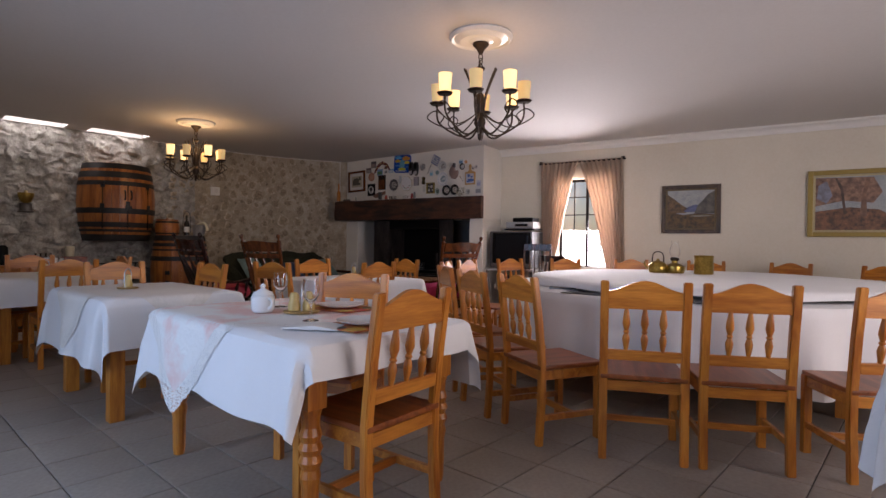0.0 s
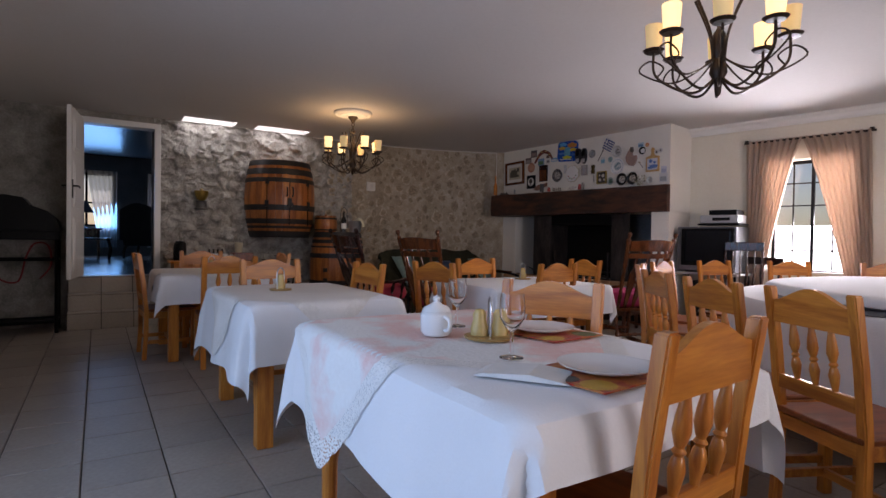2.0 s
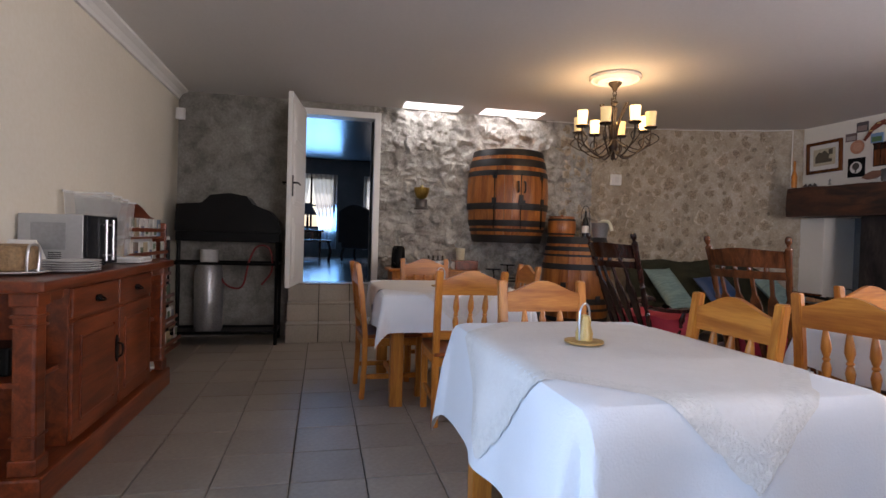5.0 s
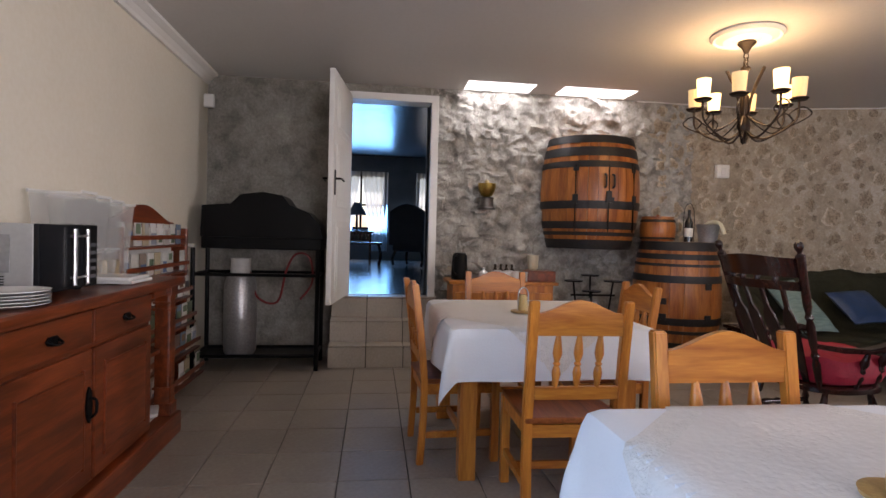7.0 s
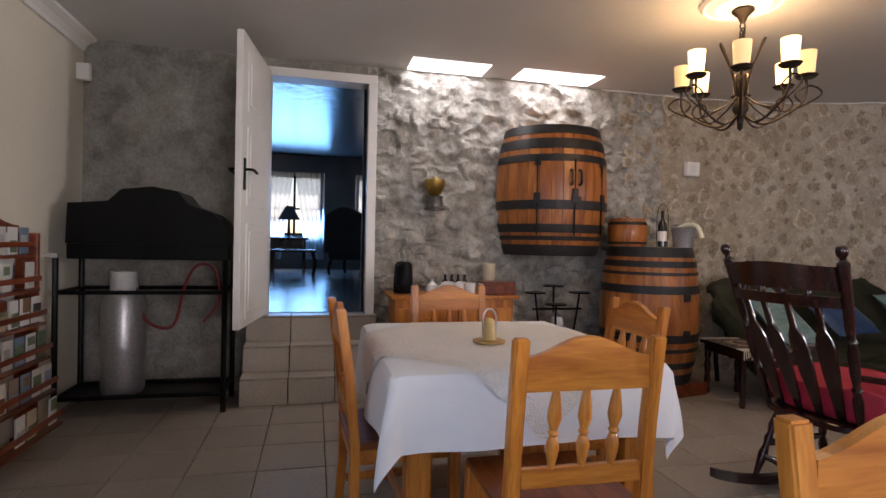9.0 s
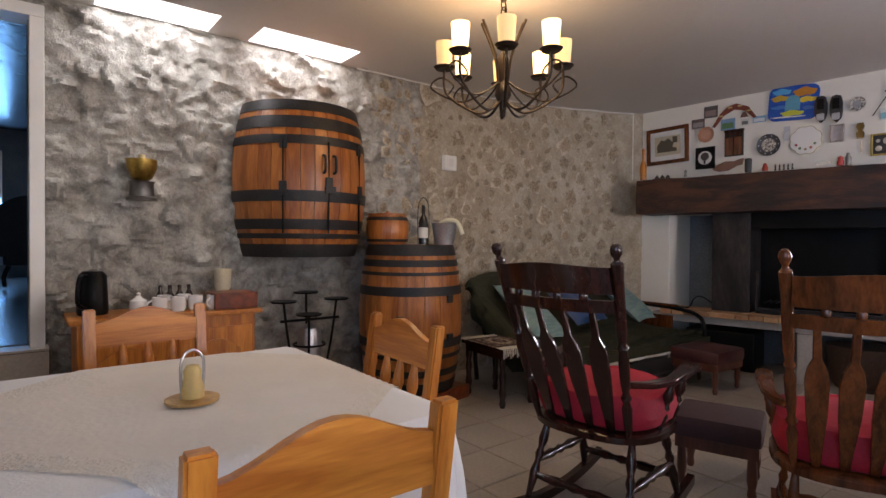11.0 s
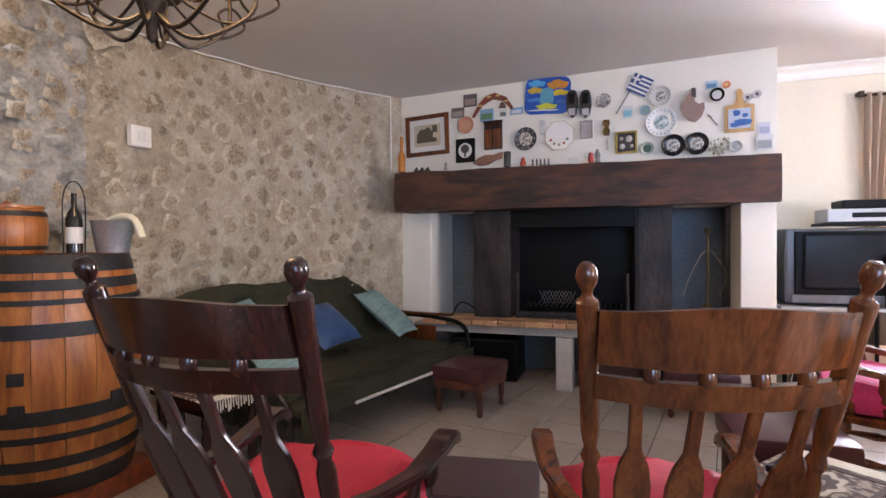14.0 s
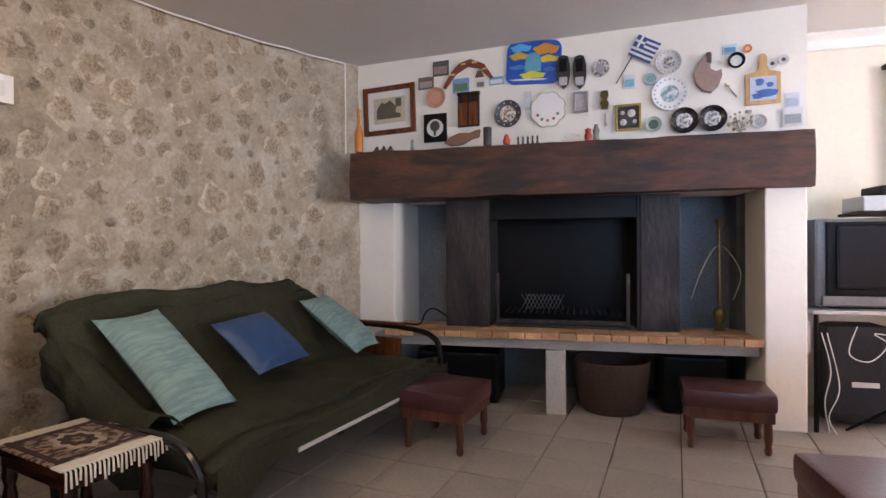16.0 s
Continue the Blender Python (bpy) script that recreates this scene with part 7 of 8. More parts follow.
def rocking_chair(mat, cushion, label, cushion_label, m):
    """Faces +y; the ball finials stand 1.2 m high, 0.55 m apart."""
    c = thing("rocking_chair", label, "rocking chair", m, "rocking chairs")
    bm = bmesh.new()
    n = 32
    rim = []
    for z, k in ((0.40, 0.93), (0.405, 1.0), (0.43, 1.0), (0.44, 0.95)):
        rim.append([bm.verts.new((0.29 * k * math.copysign(abs(math.cos(a)) ** 0.75, math.cos(a)), 0.02 + 0.27 * k * math.copysign(abs(math.sin(a)) ** 0.75, math.sin(a)), z)) for a in [2 * math.pi * i / n for i in range(n)]])
    for a, b in zip(rim, rim[1:]):
        for i in range(n):
            bm.faces.new((a[i], a[(i + 1) % n], b[(i + 1) % n], b[i]))
    bm.faces.new(list(reversed(rim[0])))
    bm.faces.new(rim[-1])
    part("seat", bm, mat, c, "", True)
    bm = bmesh.new()
    grid = []
    for z, k in ((0.442, 0.80), (0.455, 0.90), (0.51, 0.97), (0.585, 0.90), (0.605, 0.70)):
        grid.append([bm.verts.new((0.295 * k * math.copysign(abs(math.cos(a)) ** 0.6, math.cos(a)), 0.04 + 0.27 * k * math.copysign(abs(math.sin(a)) ** 0.6, math.sin(a)), z + 0.012 * math.sin(5 * a) * (z > 0.5))) for a in [2 * math.pi * i / n for i in range(n)]])
    for a, b in zip(grid, grid[1:]):
        for i in range(n):
            bm.faces.new((a[i], a[(i + 1) % n], b[(i + 1) % n], b[i]))
    bm.faces.new(grid[-1])
    bm.faces.new(list(reversed(grid[0])))
    part("seat_cushion", bm, cushion, c, cushion_label, True)
    posts = []
    for sx in (-1, 1):
        a, b = Vector((sx * 0.215, -0.19, 0.43)), Vector((sx * 0.275, -0.44, 1.20))
        mm, l = aim(a, b)
        plathe("back_post", ball_post(l), mat, c, mm, 14)
        posts.append((a, b))
    back = posts[1][1] - posts[1][0]

    def on_back(x, t, bow=0.0):
        y = -0.19 - 0.25 * t - bow * (1 - (x / 0.27) ** 2)
        return Vector((x, y, 0.43 + 0.75 * t))
    for name, t0, t1, crest in (("crest_rail", 0.795, 0.93, 0.014), ("slat_rail", 0.70, 0.765, 0.0)):
        bm = bmesh.new()
        k = 16
        rows = []
        for i in range(k + 1):
            x = -0.25 + 0.50 * i / k
            wave = crest * (math.cos((i / k - 0.5) * 2 * math.pi) * 0.5 + 0.5)
            sag = 0.0 if crest else 0.0
            ring = []
            for t, th in ((t0, 0.012), (t1, 0.012)):
                p = on_back(x, t + (wave / 0.75 if t == t1 else 0), 0.085)
                ring += [p + Vector((0, th, 0)), p - Vector((0, th, 0))]
            rows.append([bm.verts.new(ring[0]), bm.verts.new(ring[1]), bm.verts.new(ring[3]), bm.verts.new(ring[2])])
        for a, b in zip(rows, rows[1:]):
            for i in range(4):
                bm.faces.new((a[i], a[(i + 1) % 4], b[(i + 1) % 4], b[i]))
        bm.faces.new(rows[0])
        bm.faces.new(list(reversed(rows[-1])))
        part(name, bm, mat, c, "", True)
    for x in (-0.135, -0.045, 0.045, 0.135):
        p = on_back(x * 1.1, 0.78, 0.085)
        plathe("bead", [(0.0, -0.02), (0.015, -0.012), (0.018, 0.0), (0.015, 0.012), (0.0, 0.02)], mat, c, Matrix.Translation(p), 10)
    for x in (-0.165, -0.055, 0.055, 0.165):
        bm = bmesh.new()
        rows = []
        for t, w in ((0.02, 0.016), (0.12, 0.022), (0.30, 0.036), (0.46, 0.040), (0.52, 0.032), (0.57, 0.014), (0.71, 0.013)):
            p = on_back(x * (0.85 + 0.25 * t), t, 0.08 * min(1, t * 1.5))
            rows.append([bm.verts.new(p + Vector((dx * w, dy * 0.009, 0))) for dx, dy in ((-1, -1), (1, -1), (1, 1), (-1, 1))])
        for a, b in zip(rows, rows[1:]):
            for i in range(4):
                bm.faces.new((a[i], a[(i + 1) % 4], b[(i + 1) % 4], b[i]))
        bm.faces.new(rows[0])
        bm.faces.new(list(reversed(rows[-1])))
        bmesh.ops.bevel(bm, geom=list(bm.edges), offset=0.003, segments=1, affect='EDGES')
        part("back_splat", bm, mat, c, "", True)
    for sx in (-1, 1):
        bm = bmesh.new()
        rows = []
        for p, w, h in (((sx * 0.235, -0.26, 0.665), 0.018, 0.013), ((sx * 0.27, -0.12, 0.645), 0.024, 0.014), ((sx * 0.295, 0.02, 0.64), 0.028, 0.014), ((sx * 0.305, 0.14, 0.66), 0.034, 0.015), ((sx * 0.305, 0.22, 0.675), 0.036, 0.018), ((sx * 0.305, 0.27, 0.66), 0.030, 0.018), ((sx * 0.305, 0.285, 0.64), 0.02, 0.012)):
            rows.append([bm.verts.new(Vector(p) + Vector((a * w, 0, b * h))) for a, b in ((-1, -1), (1, -1), (1, 1), (-1, 1))])
        for a, b in zip(rows, rows[1:]):
            for i in range(4):
                bm.faces.new((a[i], a[(i + 1) % 4], b[(i + 1) % 4], b[i]))
        bm.faces.new(rows[0])
        bm.faces.new(list(reversed(rows[-1])))
        bmesh.ops.bevel(bm, geom=list(bm.edges), offset=0.007, segments=2, affect='EDGES')
        part("armrest", bm, mat, c, "", True)
        for y, top in ((0.16, 0.65), (0.03, 0.63)):
            rod("arm_spindle", (sx * 0.25, y - 0.02, 0.435), (sx * 0.298, y, top), mat, c)
        rod("leg", (sx * 0.20, -0.13, 0.41), (sx * 0.24, -0.24, 0.055), mat, c)
        rod("leg", (sx * 0.20, 0.17, 0.41), (sx * 0.24, 0.26, 0.055), mat, c)
        rod("stretcher", (sx * 0.225, -0.19, 0.22), (sx * 0.225, 0.22, 0.22), mat, c)
        bm = bmesh.new()
        rows = []
        for i in range(21):
            y = -0.52 + 0.94 * i / 20
            z = 0.024 + 0.34 * (y + 0.02) ** 2
            rows.append([bm.verts.new((sx * 0.24 + a * 0.017, y, z + b * 0.022)) for a, b in ((-1, -1), (1, -1), (1, 1), (-1, 1))])
        for a, b in zip(rows, rows[1:]):
            for i in range(4):
                bm.faces.new((a[i], a[(i + 1) % 4], b[(i + 1) % 4], b[i]))
        bm.faces.new(rows[0])
        bm.faces.new(list(reversed(rows[-1])))
        part("rocker", bm, mat, c, "", True)
    rod("stretcher", (-0.235, -0.21, 0.16), (0.235, -0.21, 0.16), mat, c)
    rod("stretcher", (-0.235, 0.23, 0.16), (0.235, 0.23, 0.16), mat, c)
    return c


rocking_chair(MAHOGANY, RED, "dark mahogany rocking chair with ball finials and red cushion", "crimson seat cushion", pose(-6.89, 3.43, 0, 0, 0, 7))
rocking_chair(WALNUT, RED, "worn walnut rocking chair with ball finials and red cushion", "crimson seat cushion", pose(-6.05, 3.75, 0, 0, 0, 23) @ Matrix.Diagonal((0.87, 0.95, 0.99, 1)))
rocking_chair(WALNUT, PINK, "walnut rocking chair with a magenta cushion", "magenta seat cushion", pose(-5.20, 5.55, 0, 0, 0, 75))


# ---- footstools ----
def stool(label, m, w, d, h, mat=LEATHER, legm=None):
    legm = legm or wood("stool_wood", (0.11, 0.035, 0.02), (0.05, 0.016, 0.01), 0.35)
    s = thing("footstool", label, "footstool", m, "footstools")
    bm = bmesh.new()
    box(bm, (0, 0, h - 0.055), (w, d, 0.11), None, 0.03)
    part("pad", bm, mat, s, "", True)
    pbox("frame", (0, 0, h - 0.135), (w - 0.03, d - 0.03, 0.06), legm, s, 0.004)
    for sx in (-1, 1):
        for sy in (-1, 1):
            plathe("leg", [(0.015, 0.0), (0.022, 0.02), (0.017, 0.05), (0.024, 0.09), (0.02, h - 0.15), (0.025, h - 0.11)], legm, s, pose(sx * (w / 2 - 0.045), sy * (d / 2 - 0.045), 0), 12)
    return s


stool("dark red leather footstool with turned legs", pose(-7.61, 5.94, 0, 0, 0, -2), 0.42, 0.46, 0.345)
stool("dark red leather footstool before the hearth", pose(-6.08, 6.52, 0, 0, 0, 4), 0.48, 0.36, 0.345)
stool("dark plum fabric footstool between the rocking chairs", pose(-6.70, 4.16, 0, 0, 0, 18), 0.40, 0.36, 0.36, material("plum_fabric", (0.045, 0.020, 0.022), 0.85, vary=0.2, bump=0.2))
stool("glossy dark red leather pouffe", pose(-5.69, 5.08, 0, 0, 0, 12), 0.46, 0.44, 0.43)


# ---- side tables with woven mats ----
def mat_table(m, label):
    t = thing("side_table", label, "side table", m, "side tables")
    pbox("top", (0, 0, 0.425), (0.36, 0.52, 0.03), MAHOGANY, t, 0.006)
    pbox("apron", (0, 0, 0.385), (0.31, 0.47, 0.06), MAHOGANY, t, 0.004)
    for sx in (-1, 1):
        for sy in (-1, 1):
            plathe("leg", [(0.018, 0.0), (0.024, 0.03), (0.018, 0.06), (0.026, 0.10), (0.020, 0.16), (0.026, 0.24), (0.018, 0.28), (0.026, 0.31), (0.024, 0.36)], MAHOGANY, t, pose(sx * 0.135, sy * 0.215, 0), 12)
    r = thing("woven_mat", "small dark patterned woven mat with a white fringe", "mat", m, "woven mats")
    woven = material("woven_pattern", (0.26, 0.20, 0.15), 0.95, second=(0.050, 0.022, 0.018), spread=0.10, vary=0.3, scale=34, bump=0.3, fine=140)
    ground = paint(0.045, 0.020, 0.017, 0.95)
    pbox("field", (0, 0, 0.4435), (0.365, 0.40, 0.005), woven, r, 0.001)
    for sx in (-1, 1):
        pbox("dark_stripe", (sx * 0.150, 0, 0.4465), (0.022, 0.40, 0.003), ground, r, 0)
    for sy in (-1, 1):
        pbox("dark_stripe", (0, sy * 0.170, 0.4465), (0.278, 0.022, 0.003), ground, r, 0)
    for name, k, mt in (("medallion", 1.0, paint(0.42, 0.34, 0.26, 0.95)), ("medallion_heart", 0.72, ground), ("medallion_spot", 0.30, woven)):
        bm = bmesh.new()
        slab(bm, [(0.075 * k * math.cos(a) * (1 + 0.12 * math.cos(8 * a)), 0.115 * k * math.sin(a) * (1 + 0.12 * math.cos(8 * a))) for a in [2 * math.pi * i / 40 for i in range(40)]], 0.003, pose(0, 0, 0.4475 + 0.0012 * (1 - k), -90))
        part(name, bm, mt, r)
    cream = paint(0.60, 0.55, 0.46, 0.95)
    for sy in (-1, 1):
        pbox("border", (0, sy * 0.235, 0.4435), (0.368, 0.07, 0.006), cream, r, 0.001)
        for k in range(24):
            x = -0.175 + 0.0152 * k
            ptube("fringe", ((x, sy * 0.265, 0.444), (x + 0.003, sy * 0.275, 0.436), (x, sy * (0.279 + 0.004 * (k % 3)), 0.375 + 0.008 * (k % 4))), 0.004, cream, r, 5)
    return t


mat_table(pose(-8.44, 4.29, 0, 0, 0, 84), "low dark wood side table beside the futon")
mat_table(pose(-5.64, 4.42, 0, 0, 0, -28), "low dark wood side table among the chairs")
rc = thing("spectacle_case", "dark slim case lying on the mat", "case", pose(-5.70, 4.47, 0.447, 0, 0, 40))
pbox("case", (0, 0, 0.014), (0.17, 0.06, 0.026), BLACK, rc, 0.01)

# ---- futon ----
FT = pose(-8.40, 5.45, 0, 0, 0, -3)
fu = thing("futon_sofa", "futon sofa with an olive green cover and black metal frame", "sofa", FT)


def soft_sheet(name, fn, nu, nv, mat, thick, label=""):
    bm = bmesh.new()
    g = [[bm.verts.new(fn(i / nu, j / nv)) for j in range(nv + 1)] for i in range(nu + 1)]
    for i in range(nu):
        for j in range(nv):
            bm.faces.new((g[i][j], g[i + 1][j], g[i + 1][j + 1], g[i][j + 1]))
    ob = part(name, bm, mat, fu, label, True)
    md = ob.modifiers.new("thickness", 'SOLIDIFY')
    md.thickness, md.offset = thick, -1
    return ob


def seat_fn(u, v):
    y = -0.97 + 1.94 * v
    pts = [(0.50, 0.31), (0.545, 0.35), (0.53, 0.385), (0.30, 0.405), (0.0, 0.405), (-0.20, 0.42), (-0.33, 0.52), (-0.47, 0.75), (-0.55, 0.89), (-0.60, 0.935), (-0.67, 0.87)]
    f = u * (len(pts) - 1)
    i = min(int(f), len(pts) - 2)
    a = f - i
    x, z = pts[i][0] * (1 - a) + pts[i + 1][0] * a, pts[i][1] * (1 - a) + pts[i + 1][1] * a
    w = noise.fractal(Vector((u * 5, v * 4, 2)), 1.0, 2.0, 4) * 0.030 + 0.012 * abs(noise.noise(Vector((u * 14 + v * 9, v * 16 - u * 6, 5)))) + 0.022 * math.sin(u * 17 + 5 * noise.noise(Vector((v * 5, u * 2, 0)))) * noise.noise(Vector((v * 3, 1, 1)))
    w *= 0.25 + 0.75 * min(1.0, u * 4)
    edge = (abs(v - 0.5) * 2) ** 8
    top = max(0, (u - 0.75) / 0.25)
    return Vector((x + w * 0.6, y * (1 + 0.02 * noise.noise(Vector((u * 4, 0, 3)))), z + w - 0.05 * edge + top * 0.05 * noise.noise(Vector((v * 4.0, 3, 1)))))


soft_sheet("mattress", seat_fn, 90, 120, GREEN, 0.11)


def skirt_fn(u, v):
    y = -0.97 + 1.94 * v
    drop = 0.075 + 0.22 * max(0, (0.16 - v) / 0.16) ** 1.2 + 0.008 * noise.noise(Vector((v * 9, 0, 4)))
    return Vector((0.558 + 0.006 * math.sin(v * 30) * u, y, 0.36 - drop * u))


soft_sheet("loose_cover", skirt_fn, 10, 80, GREEN, 0.006)


def side_fn(u, v):
    x = 0.16 - 0.70 * u
    crest = 0.46 + 0.30 * max(0, (0.0 - x) / 0.54) ** 1.2
    prof = [(-0.80, crest - 0.05), (-0.86, crest + 0.01), (-0.92, crest + 0.03), (-0.97, crest), (-1.0, crest - 0.07), (-1.0, crest - 0.15), (-0.985, crest - 0.24)]
    f = v * (len(prof) - 1)
    i = min(int(f), len(prof) - 2)
    a = f - i
    y, z = prof[i][0] * (1 - a) + prof[i + 1][0] * a, prof[i][1] * (1 - a) + prof[i + 1][1] * a
    w = 0.018 * math.sin(u * 19 + 4 * noise.noise(Vector((u * 3, v * 2, 8)))) * v + 0.012 * noise.noise(Vector((u * 9, v * 7, 4)))
    return Vector((x, y - w * 0.6, z + w * 0.5 - 0.05 * v * v * math.sin(u * 6)))


soft_sheet("loose_cover", side_fn, 56, 36, GREEN, 0.006)
pbox("piping", (0.566, 0.20, 0.283), (0.010, 1.50, 0.020), paint(0.55, 0.54, 0.48, 0.8), fu, 0.003, "pale lining edge")
ptube("arm_tube", bend([(-0.46, -0.99, 0.02), (-0.45, -0.99, 0.36), (0.0, -0.99, 0.43), (0.34, -0.99, 0.43), (0.48, -0.99, 0.33), (0.49, -0.99, 0.2), (0.47, -0.99, 0.02)], 40), 0.020, paint(0.012, 0.012, 0.013, 0.2), fu)
for y in (1.0,):
    ptube("arm_tube", bend([(-0.52, y, 0.02), (-0.50, y, 0.52), (-0.36, y, 0.585), (0.20, y, 0.575), (0.42, y, 0.53), (0.48, y, 0.40), (0.46, y, 0.02)], 40), 0.019, BLACK, fu)
    pbox("arm_pad", (-0.05, y, 0.605), (0.5, 0.05, 0.022), WALNUT, fu, 0.008)
    pbox("side_panel", (-0.05, y, 0.43), (0.42, 0.018, 0.14), WALNUT, fu, 0.004)
for x, z in ((0.48, 0.27), (-0.30, 0.27)):
    ptube("rail", ((x, -1.0, z), (x, 1.0, z)), 0.017, BLACK, fu)


def cushion(label, m, w, h, mat):
    c = thing("cushion", label, "cushion", m, "futon cushions")
    bm = bmesh.new()
    n = 14
    for side in (1, -1):
        g = []
        for i in range(n + 1):
            row = []
            for j in range(n + 1):
                a, b = i / n * 2 - 1, j / n * 2 - 1
                puff = 0.062 * max(0, (1 - a ** 4) * (1 - b ** 4)) ** 0.6
                pinch = 1 - 0.06 * (1 - abs(a) ** 2) * abs(b) ** 4 - 0.06 * (1 - abs(b) ** 2) * abs(a) ** 4
                row.append(bm.verts.new((a * w / 2 * pinch, side * puff + 0.010 * noise.noise(Vector((a * 3 + w, b * 3 + h * 5, side))) * (1 - a ** 4) * (1 - b ** 4), b * h / 2 * pinch)))
            g.append(row)
        for i in range(n):
            for j in range(n):
                bm.faces.new((g[i][j], g[i + 1][j], g[i + 1][j + 1], g[i][j + 1]))
    bmesh.ops.remove_doubles(bm, verts=bm.verts, dist=0.0015)
    part("cover", bm, mat, c, "", True)
    return c


cushion("pale sage striped cushion leaning on the futon", pose(-8.57, 4.78, 0.64, 0, 0, 0) @ pose(0, 0, 0, 0, 0, 84) @ pose(0, 0, 0, -55, -3, 0), 0.33, 0.72, MINT)
cushion("blue satin cushion leaning on the futon", pose(-8.56, 5.42, 0.63) @ pose(0, 0, 0, 0, 0, 86) @ pose(0, 0, 0, -55, -4, 0), 0.41, 0.44, BLUE)
cushion("pale sage cushion leaning on the futon", pose(-8.50, 6.12, 0.645) @ pose(0, 0, 0, 0, 0, 86) @ pose(0, 0, 0, -55, -5, 0), 0.27, 0.58, MINT)

# ---- television corner ----
ts = fthing("television_stand", "black metal television stand with trailing cables", "stand", 0.42, 0.26, 0)
pbox("shelf", (0, 0, 0.745), (0.78, 0.50, 0.025), SILVER, ts)
for x in (-0.36, 0.36):
    for y in (-0.22, 0.22):
        ptube("leg", ((x, y, 0.0), (x, y, 0.735)), 0.015, BLACK, ts)
tv = fthing("television", "grey box television, switched off", "television", 0.42, 0.26, 0.76)
pbox("case", (0, 0.04, 0.285), (0.70, 0.42, 0.55), material("tv_case", (0.10, 0.105, 0.115), 0.35, 0.2, vary=0.2, bump=0.02), tv, 0.02)
pbox("speaker_strip", (0.02, -0.178, 0.05), (0.66, 0.022, 0.06), paint(0.15, 0.155, 0.165, 0.4, 0.2), tv, 0.006, "grey strip under the screen")
pbox("bezel", (0.02, -0.178, 0.31), (0.62, 0.02, 0.46), BLACK, tv, 0.01)
pbox("screen", (0.03, -0.190, 0.32), (0.54, 0.012, 0.40), SCREEN, tv, 0.02, "dark glass screen")
pbox("foot", (0.0, 0.0, 0.005), (0.5, 0.3, 0.012), BLACK, tv)
vc = fthing("video_recorder", "silver video recorder on the television", "video recorder", 0.56, 0.24, 1.336)
pbox("case", (0, 0, 0.012), (0.48, 0.30, 0.02), BLACK, vc)
pbox("case", (0, 0, 0.075), (0.44, 0.28, 0.095), SILVER, vc, 0.008)
pbox("flap", (0.03, -0.142, 0.075), (0.20, 0.008, 0.035), BLACK, vc, 0.002)
dc = fthing("decoder", "black decoder box on the recorder", "decoder", 0.60, 0.24, 1.460)
pbox("case", (0, 0, 0.032), (0.32, 0.24, 0.06), BLACK, dc, 0.01)
bg = fthing("instrument_bag", "black padded bag standing under the television", "bag", 0.36, 0.30, 0)
pbox("bag", (0, 0, 0.33), (0.38, 0.22, 0.64), material("nylon", (0.020, 0.020, 0.025), 0.7, vary=0.3, bump=0.2), bg, 0.07)
pbox("badge", (0.03, -0.114, 0.27), (0.15, 0.006, 0.032), PAPER, bg, 0.001, "white lettering patch")
st = fthing("folding_stand", "black folding tripod stand on the floor", "stand", 0.42, -0.02, 0)
for a in (20, 140, 260):
    ptube("leg", ((0, 0, 0.18), (0.24 * math.cos(radians(a)), 0.16 * math.sin(radians(a)), 0.01)), 0.009, BLACK, st)
ptube("post", ((0, 0, 0.12), (0, 0, 0.30)), 0.011, BLACK, st)
cb = fthing("cables", "loose white cables hanging behind the television", "cables", 0.06, 0.02, 0)
ptube("cable", bend([(0.02, 0.0, 0.62), (0.05, -0.05, 0.40), (0.03, -0.02, 0.20), (0.06, -0.01, 0.01)], 24), 0.0035, WHITE_PAINT, cb, 6)
ptube("cable", bend([(0.05, 0.0, 0.62), (0.10, -0.04, 0.30), (0.04, -0.05, 0.12), (0.09, -0.03, 0.01)], 24), 0.0035, WHITE_PAINT, cb, 6)
ptube("cable", bend([(0.22, 0.02, 0.66), (0.16, -0.02, 0.50), (0.26, -0.04, 0.46), (0.36, -0.02, 0.56), (0.30, 0.0, 0.62), (0.44, 0.02, 0.60)], 30), 0.0035, WHITE_PAINT, cb, 6)
ad = fthing("plug_adaptor", "white plug adaptor and socket on the breast's side", "socket", 0.022, 0.12, 0.58)
pbox("socket", (0, 0, 0), (0.04, 0.10, 0.20), WHITE_PAINT, ad, 0.008)
wc = fthing("wooden_armchair", "dark slatted wooden armchair by the window", "chair", 0.92, 0.05, 0, turn=160)
pbox("seat", (0, 0, 0.43), (0.44, 0.42, 0.035), MAHOGANY, wc, 0.01)
for sx in (-1, 1):
    rod("leg", (sx * 0.17, 0.16, 0.42), (sx * 0.20, 0.19, 0.0), MAHOGANY, wc)
    rod("leg", (sx * 0.17, -0.16, 0.42), (sx * 0.20, -0.20, 0.0), MAHOGANY, wc)
    ptube("back_post", ((sx * 0.19, -0.18, 0.44), (sx * 0.21, -0.26, 0.92)), 0.016, MAHOGANY, wc)
pbox("top_rail", (0, -0.26, 0.92), (0.46, 0.025, 0.09), MAHOGANY, wc, 0.01)
for x in (-0.11, 0, 0.11):
    ptube("slat", ((x, -0.18, 0.44), (x, -0.255, 0.88)), 0.011, MAHOGANY, wc)

